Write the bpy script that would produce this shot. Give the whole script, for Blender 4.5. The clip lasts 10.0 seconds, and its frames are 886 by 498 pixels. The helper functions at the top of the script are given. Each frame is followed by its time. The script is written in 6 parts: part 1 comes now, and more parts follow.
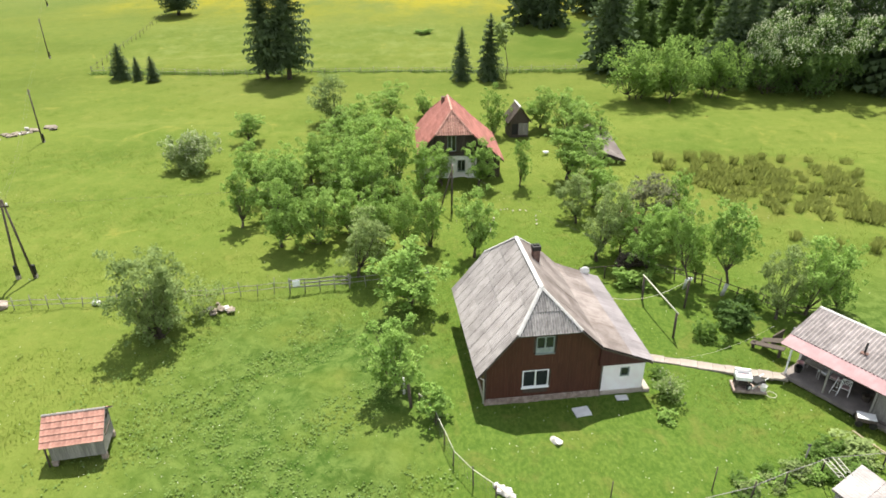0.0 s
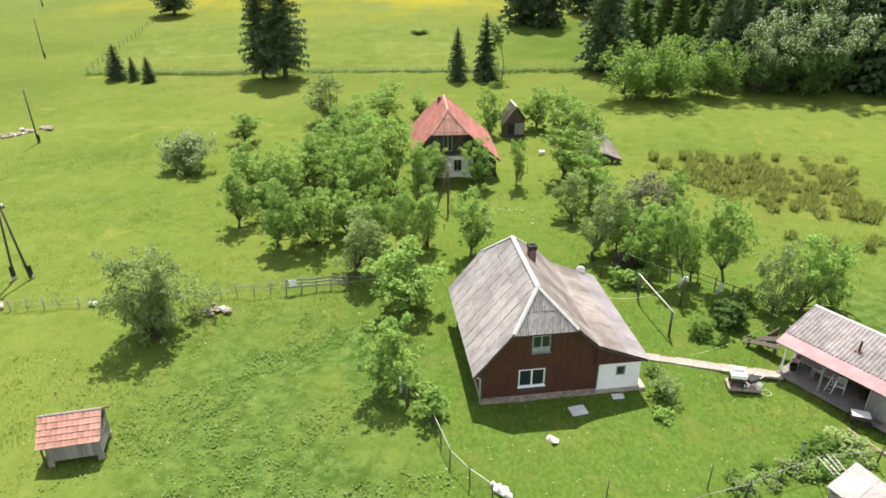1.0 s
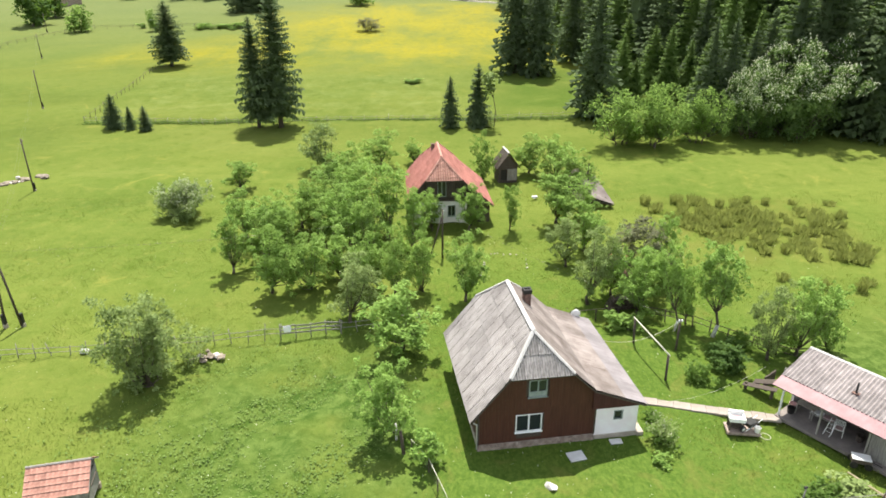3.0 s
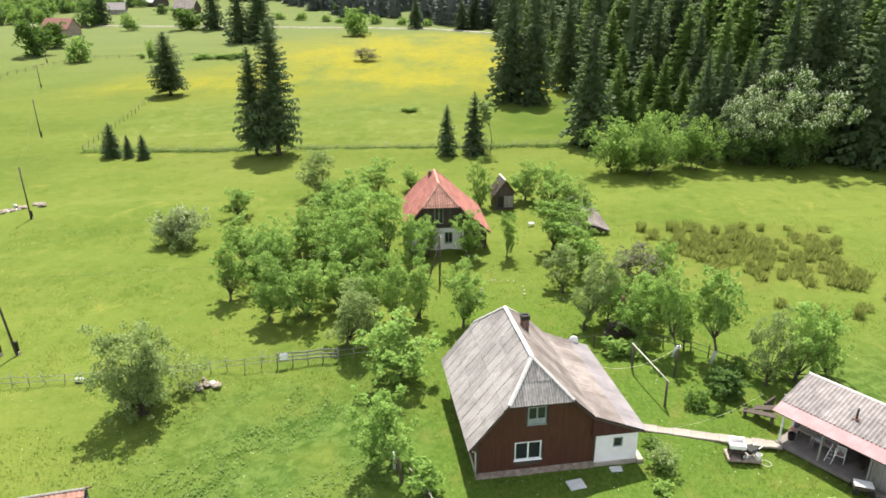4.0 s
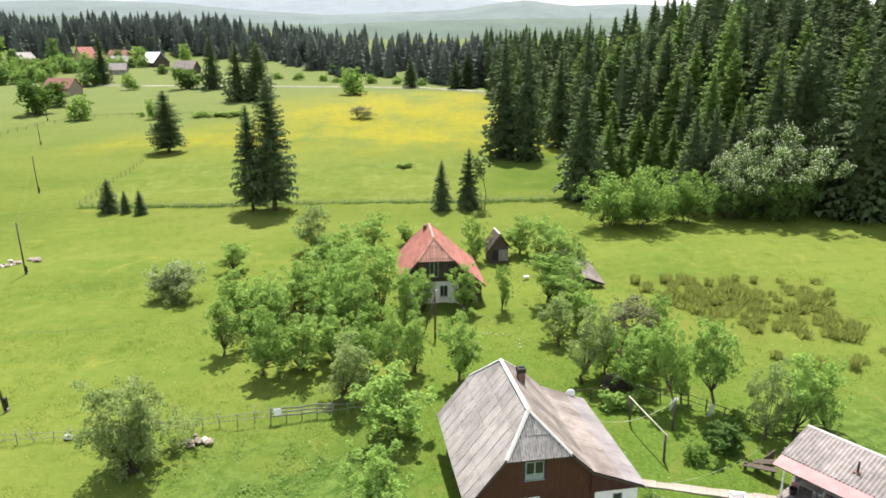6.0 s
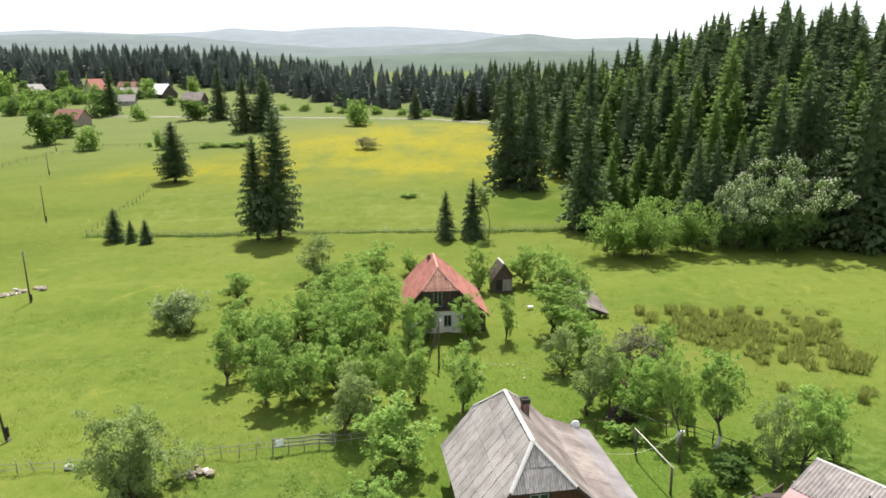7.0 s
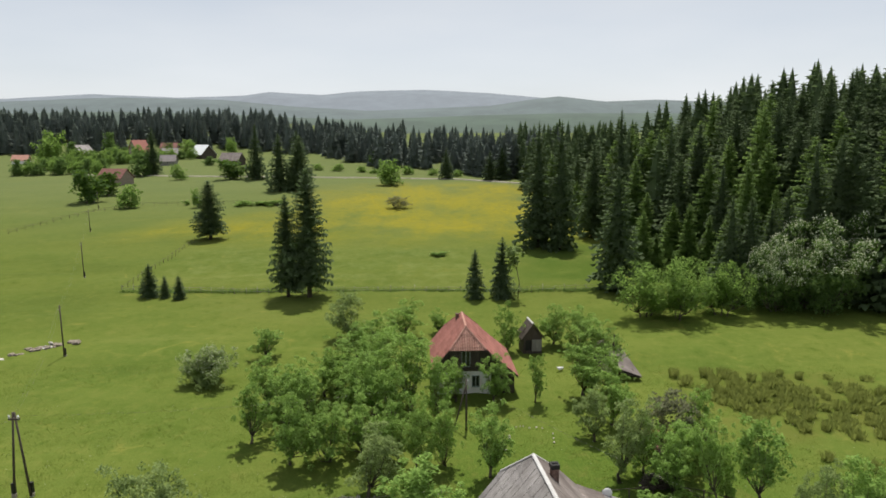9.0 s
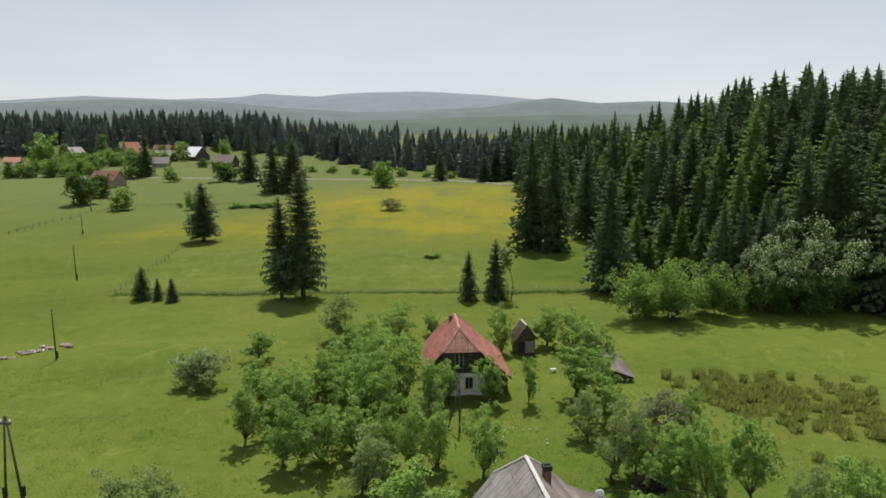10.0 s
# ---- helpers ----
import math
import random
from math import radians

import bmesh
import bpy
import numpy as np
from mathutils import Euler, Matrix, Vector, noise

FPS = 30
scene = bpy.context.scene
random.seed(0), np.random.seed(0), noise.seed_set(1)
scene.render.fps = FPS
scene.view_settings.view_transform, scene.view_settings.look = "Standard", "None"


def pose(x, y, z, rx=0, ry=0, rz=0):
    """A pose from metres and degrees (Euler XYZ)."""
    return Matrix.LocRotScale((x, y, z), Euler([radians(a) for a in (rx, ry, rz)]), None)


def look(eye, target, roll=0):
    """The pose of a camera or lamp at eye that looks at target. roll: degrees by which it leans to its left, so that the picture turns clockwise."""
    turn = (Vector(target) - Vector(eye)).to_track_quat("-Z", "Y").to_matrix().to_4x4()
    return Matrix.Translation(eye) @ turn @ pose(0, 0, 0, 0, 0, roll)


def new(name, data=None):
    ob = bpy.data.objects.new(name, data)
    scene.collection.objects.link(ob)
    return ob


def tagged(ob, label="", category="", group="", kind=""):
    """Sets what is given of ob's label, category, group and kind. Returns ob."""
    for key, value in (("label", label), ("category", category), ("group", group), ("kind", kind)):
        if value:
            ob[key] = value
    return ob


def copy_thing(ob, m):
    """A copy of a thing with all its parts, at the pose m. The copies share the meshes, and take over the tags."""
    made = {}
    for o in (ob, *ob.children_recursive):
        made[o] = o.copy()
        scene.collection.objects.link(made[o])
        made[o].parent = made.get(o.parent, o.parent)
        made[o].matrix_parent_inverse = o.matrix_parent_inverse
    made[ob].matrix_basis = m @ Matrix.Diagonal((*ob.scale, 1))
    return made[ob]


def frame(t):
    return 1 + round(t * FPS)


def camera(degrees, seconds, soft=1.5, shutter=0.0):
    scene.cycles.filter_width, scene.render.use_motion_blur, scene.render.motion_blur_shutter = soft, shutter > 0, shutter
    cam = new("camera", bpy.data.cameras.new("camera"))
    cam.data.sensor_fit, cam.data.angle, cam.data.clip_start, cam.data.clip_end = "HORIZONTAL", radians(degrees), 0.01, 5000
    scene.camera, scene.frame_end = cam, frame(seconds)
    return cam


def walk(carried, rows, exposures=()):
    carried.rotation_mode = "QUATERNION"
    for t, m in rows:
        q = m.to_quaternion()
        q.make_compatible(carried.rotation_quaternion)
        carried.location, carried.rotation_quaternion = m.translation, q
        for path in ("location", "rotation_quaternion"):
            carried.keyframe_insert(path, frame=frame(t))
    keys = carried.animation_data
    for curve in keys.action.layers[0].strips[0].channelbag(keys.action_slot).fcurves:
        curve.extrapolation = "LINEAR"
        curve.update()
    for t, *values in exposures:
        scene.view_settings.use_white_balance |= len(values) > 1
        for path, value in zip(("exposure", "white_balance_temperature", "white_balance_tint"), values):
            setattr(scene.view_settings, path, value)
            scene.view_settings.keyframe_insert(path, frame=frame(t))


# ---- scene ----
# camera: a drone that all but hangs on the spot, drifting back half a metre, and tilts up
cam = camera(67.0, 10.0, soft=1.7)
EYE = (0.0, 0.0, 26.0)
# seconds, yaw, pitch, roll, drift x, y, z
ROWS = [
    (0.0, 0.00, -27.70, -0.10, 0.05, 0.30, 0.03),
    (0.5, -0.19, -27.71, -0.12, 0.06, 0.26, 0.06),
    (1.0, -0.29, -27.71, -0.12, 0.10, 0.23, 0.05),
    (1.5, -0.51, -27.09, -0.06, 0.07, 0.19, 0.07),
    (2.0, -0.62, -26.06, -0.13, 0.07, 0.14, 0.06),
    (2.5, -0.76, -24.95, -0.19, 0.04, 0.10, 0.05),
    (4.0, -1.26, -21.46, -0.26, -0.08, -0.02, 0.01),
    (4.5, -1.41, -20.33, -0.29, -0.10, -0.06, -0.04),
    (5.0, -1.56, -19.24, -0.28, -0.10, -0.14, -0.05),
    (5.5, -1.77, -18.04, -0.28, -0.12, -0.22, -0.03),
    (7.0, -1.41, -14.23, -0.25, -0.12, -0.41, -0.01),
    (7.5, -0.00, -12.91, -0.23, -0.13, -0.37, -0.04),
    (8.0, 1.47, -11.54, -0.18, -0.08, -0.32, -0.06),
    (8.5, 1.32, -10.35, -0.19, -0.05, -0.36, -0.04),
    (9.0, 1.18, -9.19, -0.24, 0.01, -0.27, -0.07),
    (9.5, 0.90, -9.06, -0.30, 0.08, -0.35, -0.02),
    (10.0, 0.69, -9.06, -0.30, 0.14, -0.37, 0.00),
]


def aimed(yaw, pitch, roll, dx, dy, dz):
    turn = Matrix.Rotation(radians(yaw), 4, "Z") @ Matrix.Rotation(radians(90 + pitch), 4, "X") @ Matrix.Rotation(radians(roll), 4, "Z")
    return Matrix.Translation((EYE[0] + dx, EYE[1] + dy, EYE[2] + dz)) @ turn


EXPOSURES = [(0.0, 0.92), (2.5, 0.95), (4.5, 1.02), (5.5, 1.02), (7.0, 0.75), (8.0, 0.34), (9.0, -0.02), (10.0, -0.12)]
walk(cam, [(row[0], aimed(*row[1:])) for row in ROWS], EXPOSURES)

# daylight: high sun ahead of the camera, a little to its right
SUN_UP, SUN_TURN = 64.5, 3.0
world = bpy.data.worlds.new("sky")
scene.world = world
world.use_nodes = True
wn, wl = world.node_tree.nodes, world.node_tree.links
sky = wn.new("ShaderNodeTexSky")
sky.sky_type = "NISHITA"
sky.sun_disc = False
sky.sun_elevation, sky.sun_rotation = radians(SUN_UP), radians(SUN_TURN)
sky.air_density, sky.dust_density, sky.ozone_density, sky.altitude = 1.0, 3.5, 1.0, 1000
# a thin white veil of high cloud over the whole sky
veil, haze = wn.new("ShaderNodeTexNoise"), wn.new("ShaderNodeMapRange")
where, flatten = wn.new("ShaderNodeTexCoord"), wn.new("ShaderNodeMapping")
flatten.inputs["Scale"].default_value = (1.0, 1.0, 4.0)
veil.inputs["Scale"].default_value, veil.inputs["Detail"].default_value = 2.2, 5.0
haze.inputs["From Min"].default_value, haze.inputs["From Max"].default_value = 0.3, 0.75
haze.inputs["To Min"].default_value, haze.inputs["To Max"].default_value = 0.6, 0.85
cover = wn.new("ShaderNodeMix")
cover.data_type = "RGBA"
wl.new(where.outputs["Generated"], flatten.inputs["Vector"])
wl.new(flatten.outputs["Vector"], veil.inputs["Vector"])
wl.new(veil.outputs["Fac"], haze.inputs["Value"])
wl.new(haze.outputs["Result"], cover.inputs[0])
wl.new(sky.outputs["Color"], cover.inputs[6])
# the veil is brightest in the hazy air over the horizon
level, glow = wn.new("ShaderNodeSeparateXYZ"), wn.new("ShaderNodeMix")
glow.data_type = "RGBA"
rise = wn.new("ShaderNodeMapRange")
rise.inputs["From Max"].default_value = 0.4
glow.inputs[6].default_value, glow.inputs[7].default_value = (9.6, 9.9, 10.2, 1.0), (5.6, 5.9, 6.3, 1.0)
wl.new(where.outputs["Generated"], level.inputs[0])
wl.new(level.outputs[2], rise.inputs["Value"])
wl.new(rise.outputs["Result"], glow.inputs[0])
wl.new(glow.outputs[2], cover.inputs[7])
wn["Background"].inputs["Strength"].default_value = 0.1
wl.new(cover.outputs[2], wn["Background"].inputs["Color"])
sun = new("sun", bpy.data.lights.new("sun", "SUN"))
sun.data.energy, sun.data.angle, sun.data.color = 5.0, radians(0.6), (1.0, 0.95, 0.86)
c_up, c_turn = radians(SUN_UP), radians(SUN_TURN)
sun.matrix_world = look((100 * math.sin(c_turn) * math.cos(c_up), 100 * math.cos(c_turn) * math.cos(c_up), 100 * math.sin(c_up)), (0, 0, 0))


# ---- materials ----
class Nodes:
    """A short way to write node materials."""

    def __init__(self, name, rough=0.8, metal=0.0):
        self.mat = bpy.data.materials.new(name)
        self.mat.use_nodes = True
        self.n, self.l = self.mat.node_tree.nodes, self.mat.node_tree.links
        self.b = self.n["Principled BSDF"]
        self.b.inputs["Roughness"].default_value, self.b.inputs["Metallic"].default_value = rough, metal
        self.b.inputs["Specular IOR Level"].default_value = 0.3

    def coord(self, which="Object"):
        if which == "Position":
            return self.n.new("ShaderNodeNewGeometry").outputs["Position"]
        return self.n.new("ShaderNodeTexCoord").outputs[which]

    def put(self, value, socket):
        if isinstance(value, bpy.types.NodeSocket):
            self.l.new(value, socket)
        else:
            socket.default_value = value

    def stretch(self, vec, scale):
        m = self.n.new("ShaderNodeMapping")
        self.l.new(vec, m.inputs["Vector"])
        m.inputs["Scale"].default_value = scale
        return m.outputs["Vector"]

    def noise(self, vec, scale, detail=4.0, rough=0.55, distort=0.0):
        t = self.n.new("ShaderNodeTexNoise")
        self.l.new(vec, t.inputs["Vector"])
        t.inputs["Scale"].default_value, t.inputs["Detail"].default_value = scale, detail
        t.inputs["Roughness"].default_value, t.inputs["Distortion"].default_value = rough, distort
        return t.outputs["Fac"]

    def math(self, op, a, b=0.0, c=0.0):
        m = self.n.new("ShaderNodeMath")
        m.operation = op
        for value, socket in zip((a, b, c), m.inputs):
            self.put(value, socket)
        return m.outputs[0]

    def span(self, value, a, b, to0=0.0, to1=1.0):
        m = self.n.new("ShaderNodeMapRange")
        m.interpolation_type = "SMOOTHSTEP"
        self.put(value, m.inputs["Value"])
        m.inputs["From Min"].default_value, m.inputs["From Max"].default_value = a, b
        m.inputs["To Min"].default_value, m.inputs["To Max"].default_value = to0, to1
        return m.outputs["Result"]

    def mix(self, fac, a, b, mode="MIX"):
        m = self.n.new("ShaderNodeMix")
        m.data_type, m.blend_type = "RGBA", mode
        for value, socket in ((fac, m.inputs["Factor"]), (a, m.inputs["A"]), (b, m.inputs["B"])):
            if isinstance(value, tuple):
                value = (*value, 1.0)[:4]
            self.put(value, [s for s in ((socket,) if socket.name == "Factor" else [i for i in m.inputs if i.name == socket.name and i.type == "RGBA"])][0])
        return [o for o in m.outputs if o.type == "RGBA"][0]

    def random(self):
        return self.n.new("ShaderNodeObjectInfo").outputs["Random"]

    def island(self):
        return self.n.new("ShaderNodeNewGeometry").outputs["Random Per Island"]

    def split(self, vec):
        s = self.n.new("ShaderNodeSeparateXYZ")
        self.l.new(vec, s.inputs[0])
        return s.outputs

    def colour(self, value):
        if isinstance(value, tuple):
            value = (*value, 1.0)[:4]
        self.put(value, self.b.inputs["Base Color"])
        return self

    def bump(self, value, strength=0.4, distance=0.02):
        b = self.n.new("ShaderNodeBump")
        self.l.new(value, b.inputs["Height"])
        b.inputs["Strength"].default_value, b.inputs["Distance"].default_value = strength, distance
        self.l.new(b.outputs["Normal"], self.b.inputs["Normal"])
        return self

    def rough(self, value):
        self.put(value, self.b.inputs["Roughness"])
        return self

    def thin(self, share=0.35, tint=(0.2, 0.35, 0.03)):
        """Leaves let light through."""
        t = self.n.new("ShaderNodeBsdfTranslucent")
        base = self.b.inputs["Base Color"]
        if base.links:
            self.l.new(self.mix(0.5, base.links[0].from_socket, tint), t.inputs["Color"])
        else:
            t.inputs["Color"].default_value = (*tint, 1)
        m = self.n.new("ShaderNodeMixShader")
        m.inputs["Fac"].default_value = share
        self.l.new(self.b.outputs[0], m.inputs[1])
        self.l.new(t.outputs[0], m.inputs[2])
        self.l.new(m.outputs[0], self.n["Material Output"].inputs["Surface"])
        return self


def plain(name, a, b, scale=3.0, rough=0.8, bump=0.3, size=0.01, metal=0.0, stretch=(1, 1, 1), fine=30.0, spread=0.25):
    """Two tones by a broad and a fine noise, a little change from object to object, and relief."""
    m = Nodes(name, rough, metal)
    v = m.stretch(m.coord(), stretch)
    broad, grain = m.noise(v, scale), m.noise(v, fine, 3.0)
    both = m.math("ADD", m.math("MULTIPLY", broad, 0.65), m.math("MULTIPLY", grain, 0.35))
    base = m.mix(m.span(both, 0.32, 0.75), a, b)
    tone = m.math("ADD", m.math("MULTIPLY", m.random(), spread), 1.0 - spread / 2)
    gray = m.n.new("ShaderNodeCombineColor")
    for i in range(3):
        m.l.new(tone, gray.inputs[i])
    m.colour(m.mix(1.0, base, gray.outputs[0], "MULTIPLY"))
    m.bump(both, bump, size)
    return m.mat


def leaves(name, dark, light, share=0.4, tint=(0.22, 0.38, 0.03), spread=0.5):
    m = Nodes(name, 0.75)
    m.b.inputs["Specular IOR Level"].default_value = 0.12
    own = 0.3 if name.startswith("needles") else 0.5
    tone = m.math("ADD", m.math("MULTIPLY", m.island(), own), m.math("MULTIPLY", m.random(), 1.0 - own))
    broad = m.noise(m.coord(), 0.35 if name.startswith("needles") else 0.9, 3.0)
    m.colour(m.mix(m.math("MULTIPLY", m.math("ADD", tone, m.span(broad, 0.3, 0.7)), 0.5), dark, light))
    m.thin(share, tint)
    return m.mat


def grass():
    m = Nodes("grass", 1.0)
    m.b.inputs["Specular IOR Level"].default_value = 0.03
    p = m.coord("Position")
    x, y, z = m.split(p)
    broad = m.noise(p, 0.045, 4.0, 0.6, 0.4)
    mid = m.noise(p, 0.6, 6.0, 0.7, 0.3)
    fine = m.noise(m.stretch(p, (1, 0.6, 1)), 5.0, 4.0, 0.7)
    base = m.mix(m.span(broad, 0.35, 0.75), GRASS_A, GRASS_B)
    # mown and grazed strips, darker and paler
    strips = m.noise(m.stretch(p, (0.35, 1.0, 1.0)), 0.03, 5.0, 0.65, 1.2)
    base = m.mix(m.span(strips, 0.5, 0.72, 0.0, 0.55), base, (0.066, 0.101, 0.0184))
    base = m.mix(m.span(strips, 0.46, 0.3, 0.0, 0.5), base, (0.163, 0.18, 0.046))
    base = m.mix(m.span(mid, 0.5, 0.72, 0.0, 0.75), base, GRASS_C)
    base = m.mix(m.span(mid, 0.48, 0.28, 0.0, 0.7), base, (0.0616, 0.101, 0.0125))
    base = m.mix(m.span(fine, 0.5, 0.85, 0.0, 0.55), base, GRASS_D)
    base = m.mix(m.span(fine, 0.46, 0.2, 0.0, 0.42), base, (0.0352, 0.0748, 0.00669))
    # dry pale patches
    dry = m.noise(p, 0.16, 5.0, 0.7, 0.8)
    base = m.mix(m.span(dry, 0.58, 0.74, 0.0, 0.6), base, (0.229, 0.22, 0.0502))
    # damp, greener ground on the near slope
    lush = m.math("MULTIPLY", m.span(y, 52.0, 36.0), m.span(x, -26.0, -8.0))
    lush = m.math("MULTIPLY", lush, m.span(m.noise(p, 0.11, 4.0, 0.6), 0.3, 0.55))
    tuft = m.noise(p, 0.95, 6.0, 0.75, 0.5)
    base = m.mix(m.math("MULTIPLY", lush, 0.85), base, m.mix(m.span(tuft, 0.36, 0.66), (0.026, 0.064, 0.01), (0.1, 0.15, 0.036)))
    # lush yard round the house, shorter and greener
    yard = m.math("MULTIPLY", m.span(x, -3.0, 1.0), m.math("MULTIPLY", m.span(y, 62.0, 50.0), m.span(x, 27.0, 22.0)))
    base = m.mix(m.math("MULTIPLY", yard, 0.75), base, m.mix(m.span(fine, 0.35, 0.7), (0.054, 0.1, 0.0145), (0.102, 0.152, 0.0255)))
    # deep green aftermath beside the wood, older olive pasture beyond the orchard
    deep = m.math("MULTIPLY", m.math("MULTIPLY", m.span(x, 6.0, 20.0), m.span(y, 106.0, 128.0)), m.math("MULTIPLY", m.span(y, 205.0, 160.0), m.span(m.noise(p, 0.09, 4.0, 0.6), 0.3, 0.6)))
    base = m.mix(m.math("MULTIPLY", deep, 0.85), base, (0.0528, 0.101, 0.0134))
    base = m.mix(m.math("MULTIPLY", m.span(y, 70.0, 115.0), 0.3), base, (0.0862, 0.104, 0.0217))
    worn = m.math("MULTIPLY", yard, m.span(m.noise(p, 0.45, 4.0, 0.65, 0.6), 0.5, 0.75))
    base = m.mix(m.math("MULTIPLY", worn, 0.5), base, (0.145, 0.141, 0.0376))
    # far slope: paler hay meadow, its blue raised to paint in the haze
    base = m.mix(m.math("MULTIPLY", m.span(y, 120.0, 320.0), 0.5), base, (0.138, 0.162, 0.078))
    # buttercups: a wide belt on the far slope
    band = m.math("MULTIPLY", m.span(y, 150.0, 195.0), m.span(y, 322.0, 296.0))
    edge = m.math("ADD", m.math("ADD", x, m.math("MULTIPLY", m.noise(p, 0.02, 2.0), 70.0)), m.math("MULTIPLY", m.math("SUBTRACT", y, 240.0), -0.3))
    band = m.math("MULTIPLY", band, m.math("MULTIPLY", m.span(edge, -50.0, 4.0), m.span(edge, 125.0, 100.0)))
    flower = m.math("MULTIPLY", band, m.span(m.noise(m.stretch(p, (1, 0.5, 1)), 0.05, 5.0, 0.65), 0.28, 0.62))
    flower = m.math("MULTIPLY", flower, m.span(m.noise(p, 0.5, 5.0, 0.8), 0.15, 0.65))
    base = m.mix(m.math("MULTIPLY", flower, 0.7), base, (0.285, 0.235, 0.013))
    # olive wet ground among the rushes
    wet = m.math("MULTIPLY", m.math("MULTIPLY", m.span(x, 21.0, 26.0), m.span(x, 46.0, 41.0)), m.math("MULTIPLY", m.span(y, 53.0, 57.0), m.span(y, 76.0, 70.0)))
    wet = m.math("MULTIPLY", wet, m.span(m.noise(p, 0.25, 4.0, 0.65), 0.35, 0.6))
    base = m.mix(m.math("MULTIPLY", wet, 0.6), base, (0.125, 0.128, 0.03))
    # pale seed heads short of them
    pale = m.math("MULTIPLY", m.math("MULTIPLY", m.span(y, 112.0, 122.0), m.span(y, 172.0, 145.0)), m.math("MULTIPLY", m.span(x, -75.0, -50.0), m.span(x, 12.0, 2.0)))
    pale = m.math("MULTIPLY", pale, m.span(m.noise(m.stretch(p, (0.8, 0.6, 1)), 0.3, 5.0, 0.75), 0.42, 0.75))
    base = m.mix(m.math("MULTIPLY", pale, 0.25), base, (0.264, 0.29, 0.109))
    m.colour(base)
    h = m.math("ADD", m.math("MULTIPLY", fine, 0.7), m.math("MULTIPLY", m.noise(p, 1.3, 4.0, 0.7), 1.0))
    m.bump(h, 0.7, 0.14)
    return m.mat


GRASS_A, GRASS_B, GRASS_C, GRASS_D = (0.121, 0.154, 0.0301), (0.088, 0.13, 0.0226), (0.15, 0.169, 0.0385), (0.172, 0.211, 0.0502)
M_GRASS = grass()
M_BLADE = leaves("grass_blades", (0.114, 0.163, 0.0284), (0.202, 0.255, 0.0518), 0.45, (0.299, 0.378, 0.0669))
M_WEED = leaves("weed_leaves", (0.085, 0.145, 0.032), (0.19, 0.27, 0.072), 0.3, (0.28, 0.4, 0.1))
M_RUSH = leaves("rush_stems", (0.165, 0.2, 0.055), (0.27, 0.3, 0.085), 0.55, (0.3, 0.34, 0.08))
M_LEAF = leaves("leaf_green", (0.085, 0.165, 0.032), (0.33, 0.47, 0.12), 0.34, (0.4, 0.58, 0.11))
M_LEAF_LIGHT = leaves("leaf_fresh", (0.11, 0.205, 0.04), (0.335, 0.48, 0.125), 0.36, (0.42, 0.6, 0.12))
M_LEAF_PALE = leaves("leaf_pale", (0.1, 0.155, 0.05), (0.34, 0.42, 0.155), 0.34, (0.4, 0.5, 0.15))
M_LEAF_DULL = leaves("leaf_dull", (0.11, 0.125, 0.07), (0.24, 0.24, 0.15), 0.45, (0.32, 0.32, 0.16))
M_LEAF_WOOD = leaves("leaf_woodland", (0.07, 0.125, 0.035), (0.15, 0.23, 0.075), 0.5, (0.22, 0.34, 0.08))
M_LEAF_MID = leaves("leaf_willow", (0.1, 0.175, 0.042), (0.22, 0.325, 0.085), 0.6, (0.34, 0.5, 0.11))
M_LEAF_DARK = leaves("leaf_dark", (0.05, 0.095, 0.025), (0.11, 0.18, 0.05), 0.4)
M_BLOSSOM = leaves("blossom", (0.42, 0.46, 0.3), (0.7, 0.72, 0.56), 0.3, (0.6, 0.62, 0.42))
M_NEEDLE = leaves("needles", (0.07, 0.1, 0.052), (0.145, 0.2, 0.09), 0.45, (0.19, 0.27, 0.1))
# needle green paled and greyed to paint in the haze of distance
M_NEEDLE_HAZED = leaves("needles_hazed", (0.15, 0.18, 0.16), (0.195, 0.23, 0.195), 0.45, (0.22, 0.26, 0.21))
M_NEEDLE_YOUNG = leaves("needles_young", (0.085, 0.145, 0.04), (0.21, 0.3, 0.085), 0.5, (0.28, 0.41, 0.1))
M_BARK = plain("bark", (0.05, 0.04, 0.03), (0.16, 0.13, 0.1), 4.0, 0.9, 0.8, 0.03, stretch=(1, 1, 0.25))
M_LIME = plain("limewashed_bark", (0.45, 0.43, 0.4), (0.7, 0.75, 0.64), 5.0, 0.9, 0.5, 0.02)
def sheeting(name, a, b, stain, much):
    """Fibre-cement sheets: weather streaks, lichen specks and a tone of its own for each sheet."""
    m = Nodes(name, 0.85)
    p = m.coord("Position")
    broad = m.noise(p, 0.7, 4.0, 0.6)
    streak = m.noise(m.stretch(p, (0.9, 5.0, 0.9)), 0.9, 5.0, 0.7)
    grain = m.noise(p, 16.0, 3.0, 0.7)
    base = m.mix(m.span(broad, 0.3, 0.7), a, b)
    base = m.mix(m.span(streak, 0.48, 0.72, 0.0, much), base, stain)
    base = m.mix(m.span(grain, 0.55, 0.75, 0.0, 0.5), base, tuple(0.6 * c for c in a))
    tone = m.math("ADD", m.math("MULTIPLY", m.random(), 0.24), 0.88)
    gray = m.n.new("ShaderNodeCombineColor")
    for i in range(3):
        m.l.new(tone, gray.inputs[i])
    m.colour(m.mix(1.0, base, gray.outputs[0], "MULTIPLY"))
    m.bump(grain, 0.3, 0.01)
    return m.mat


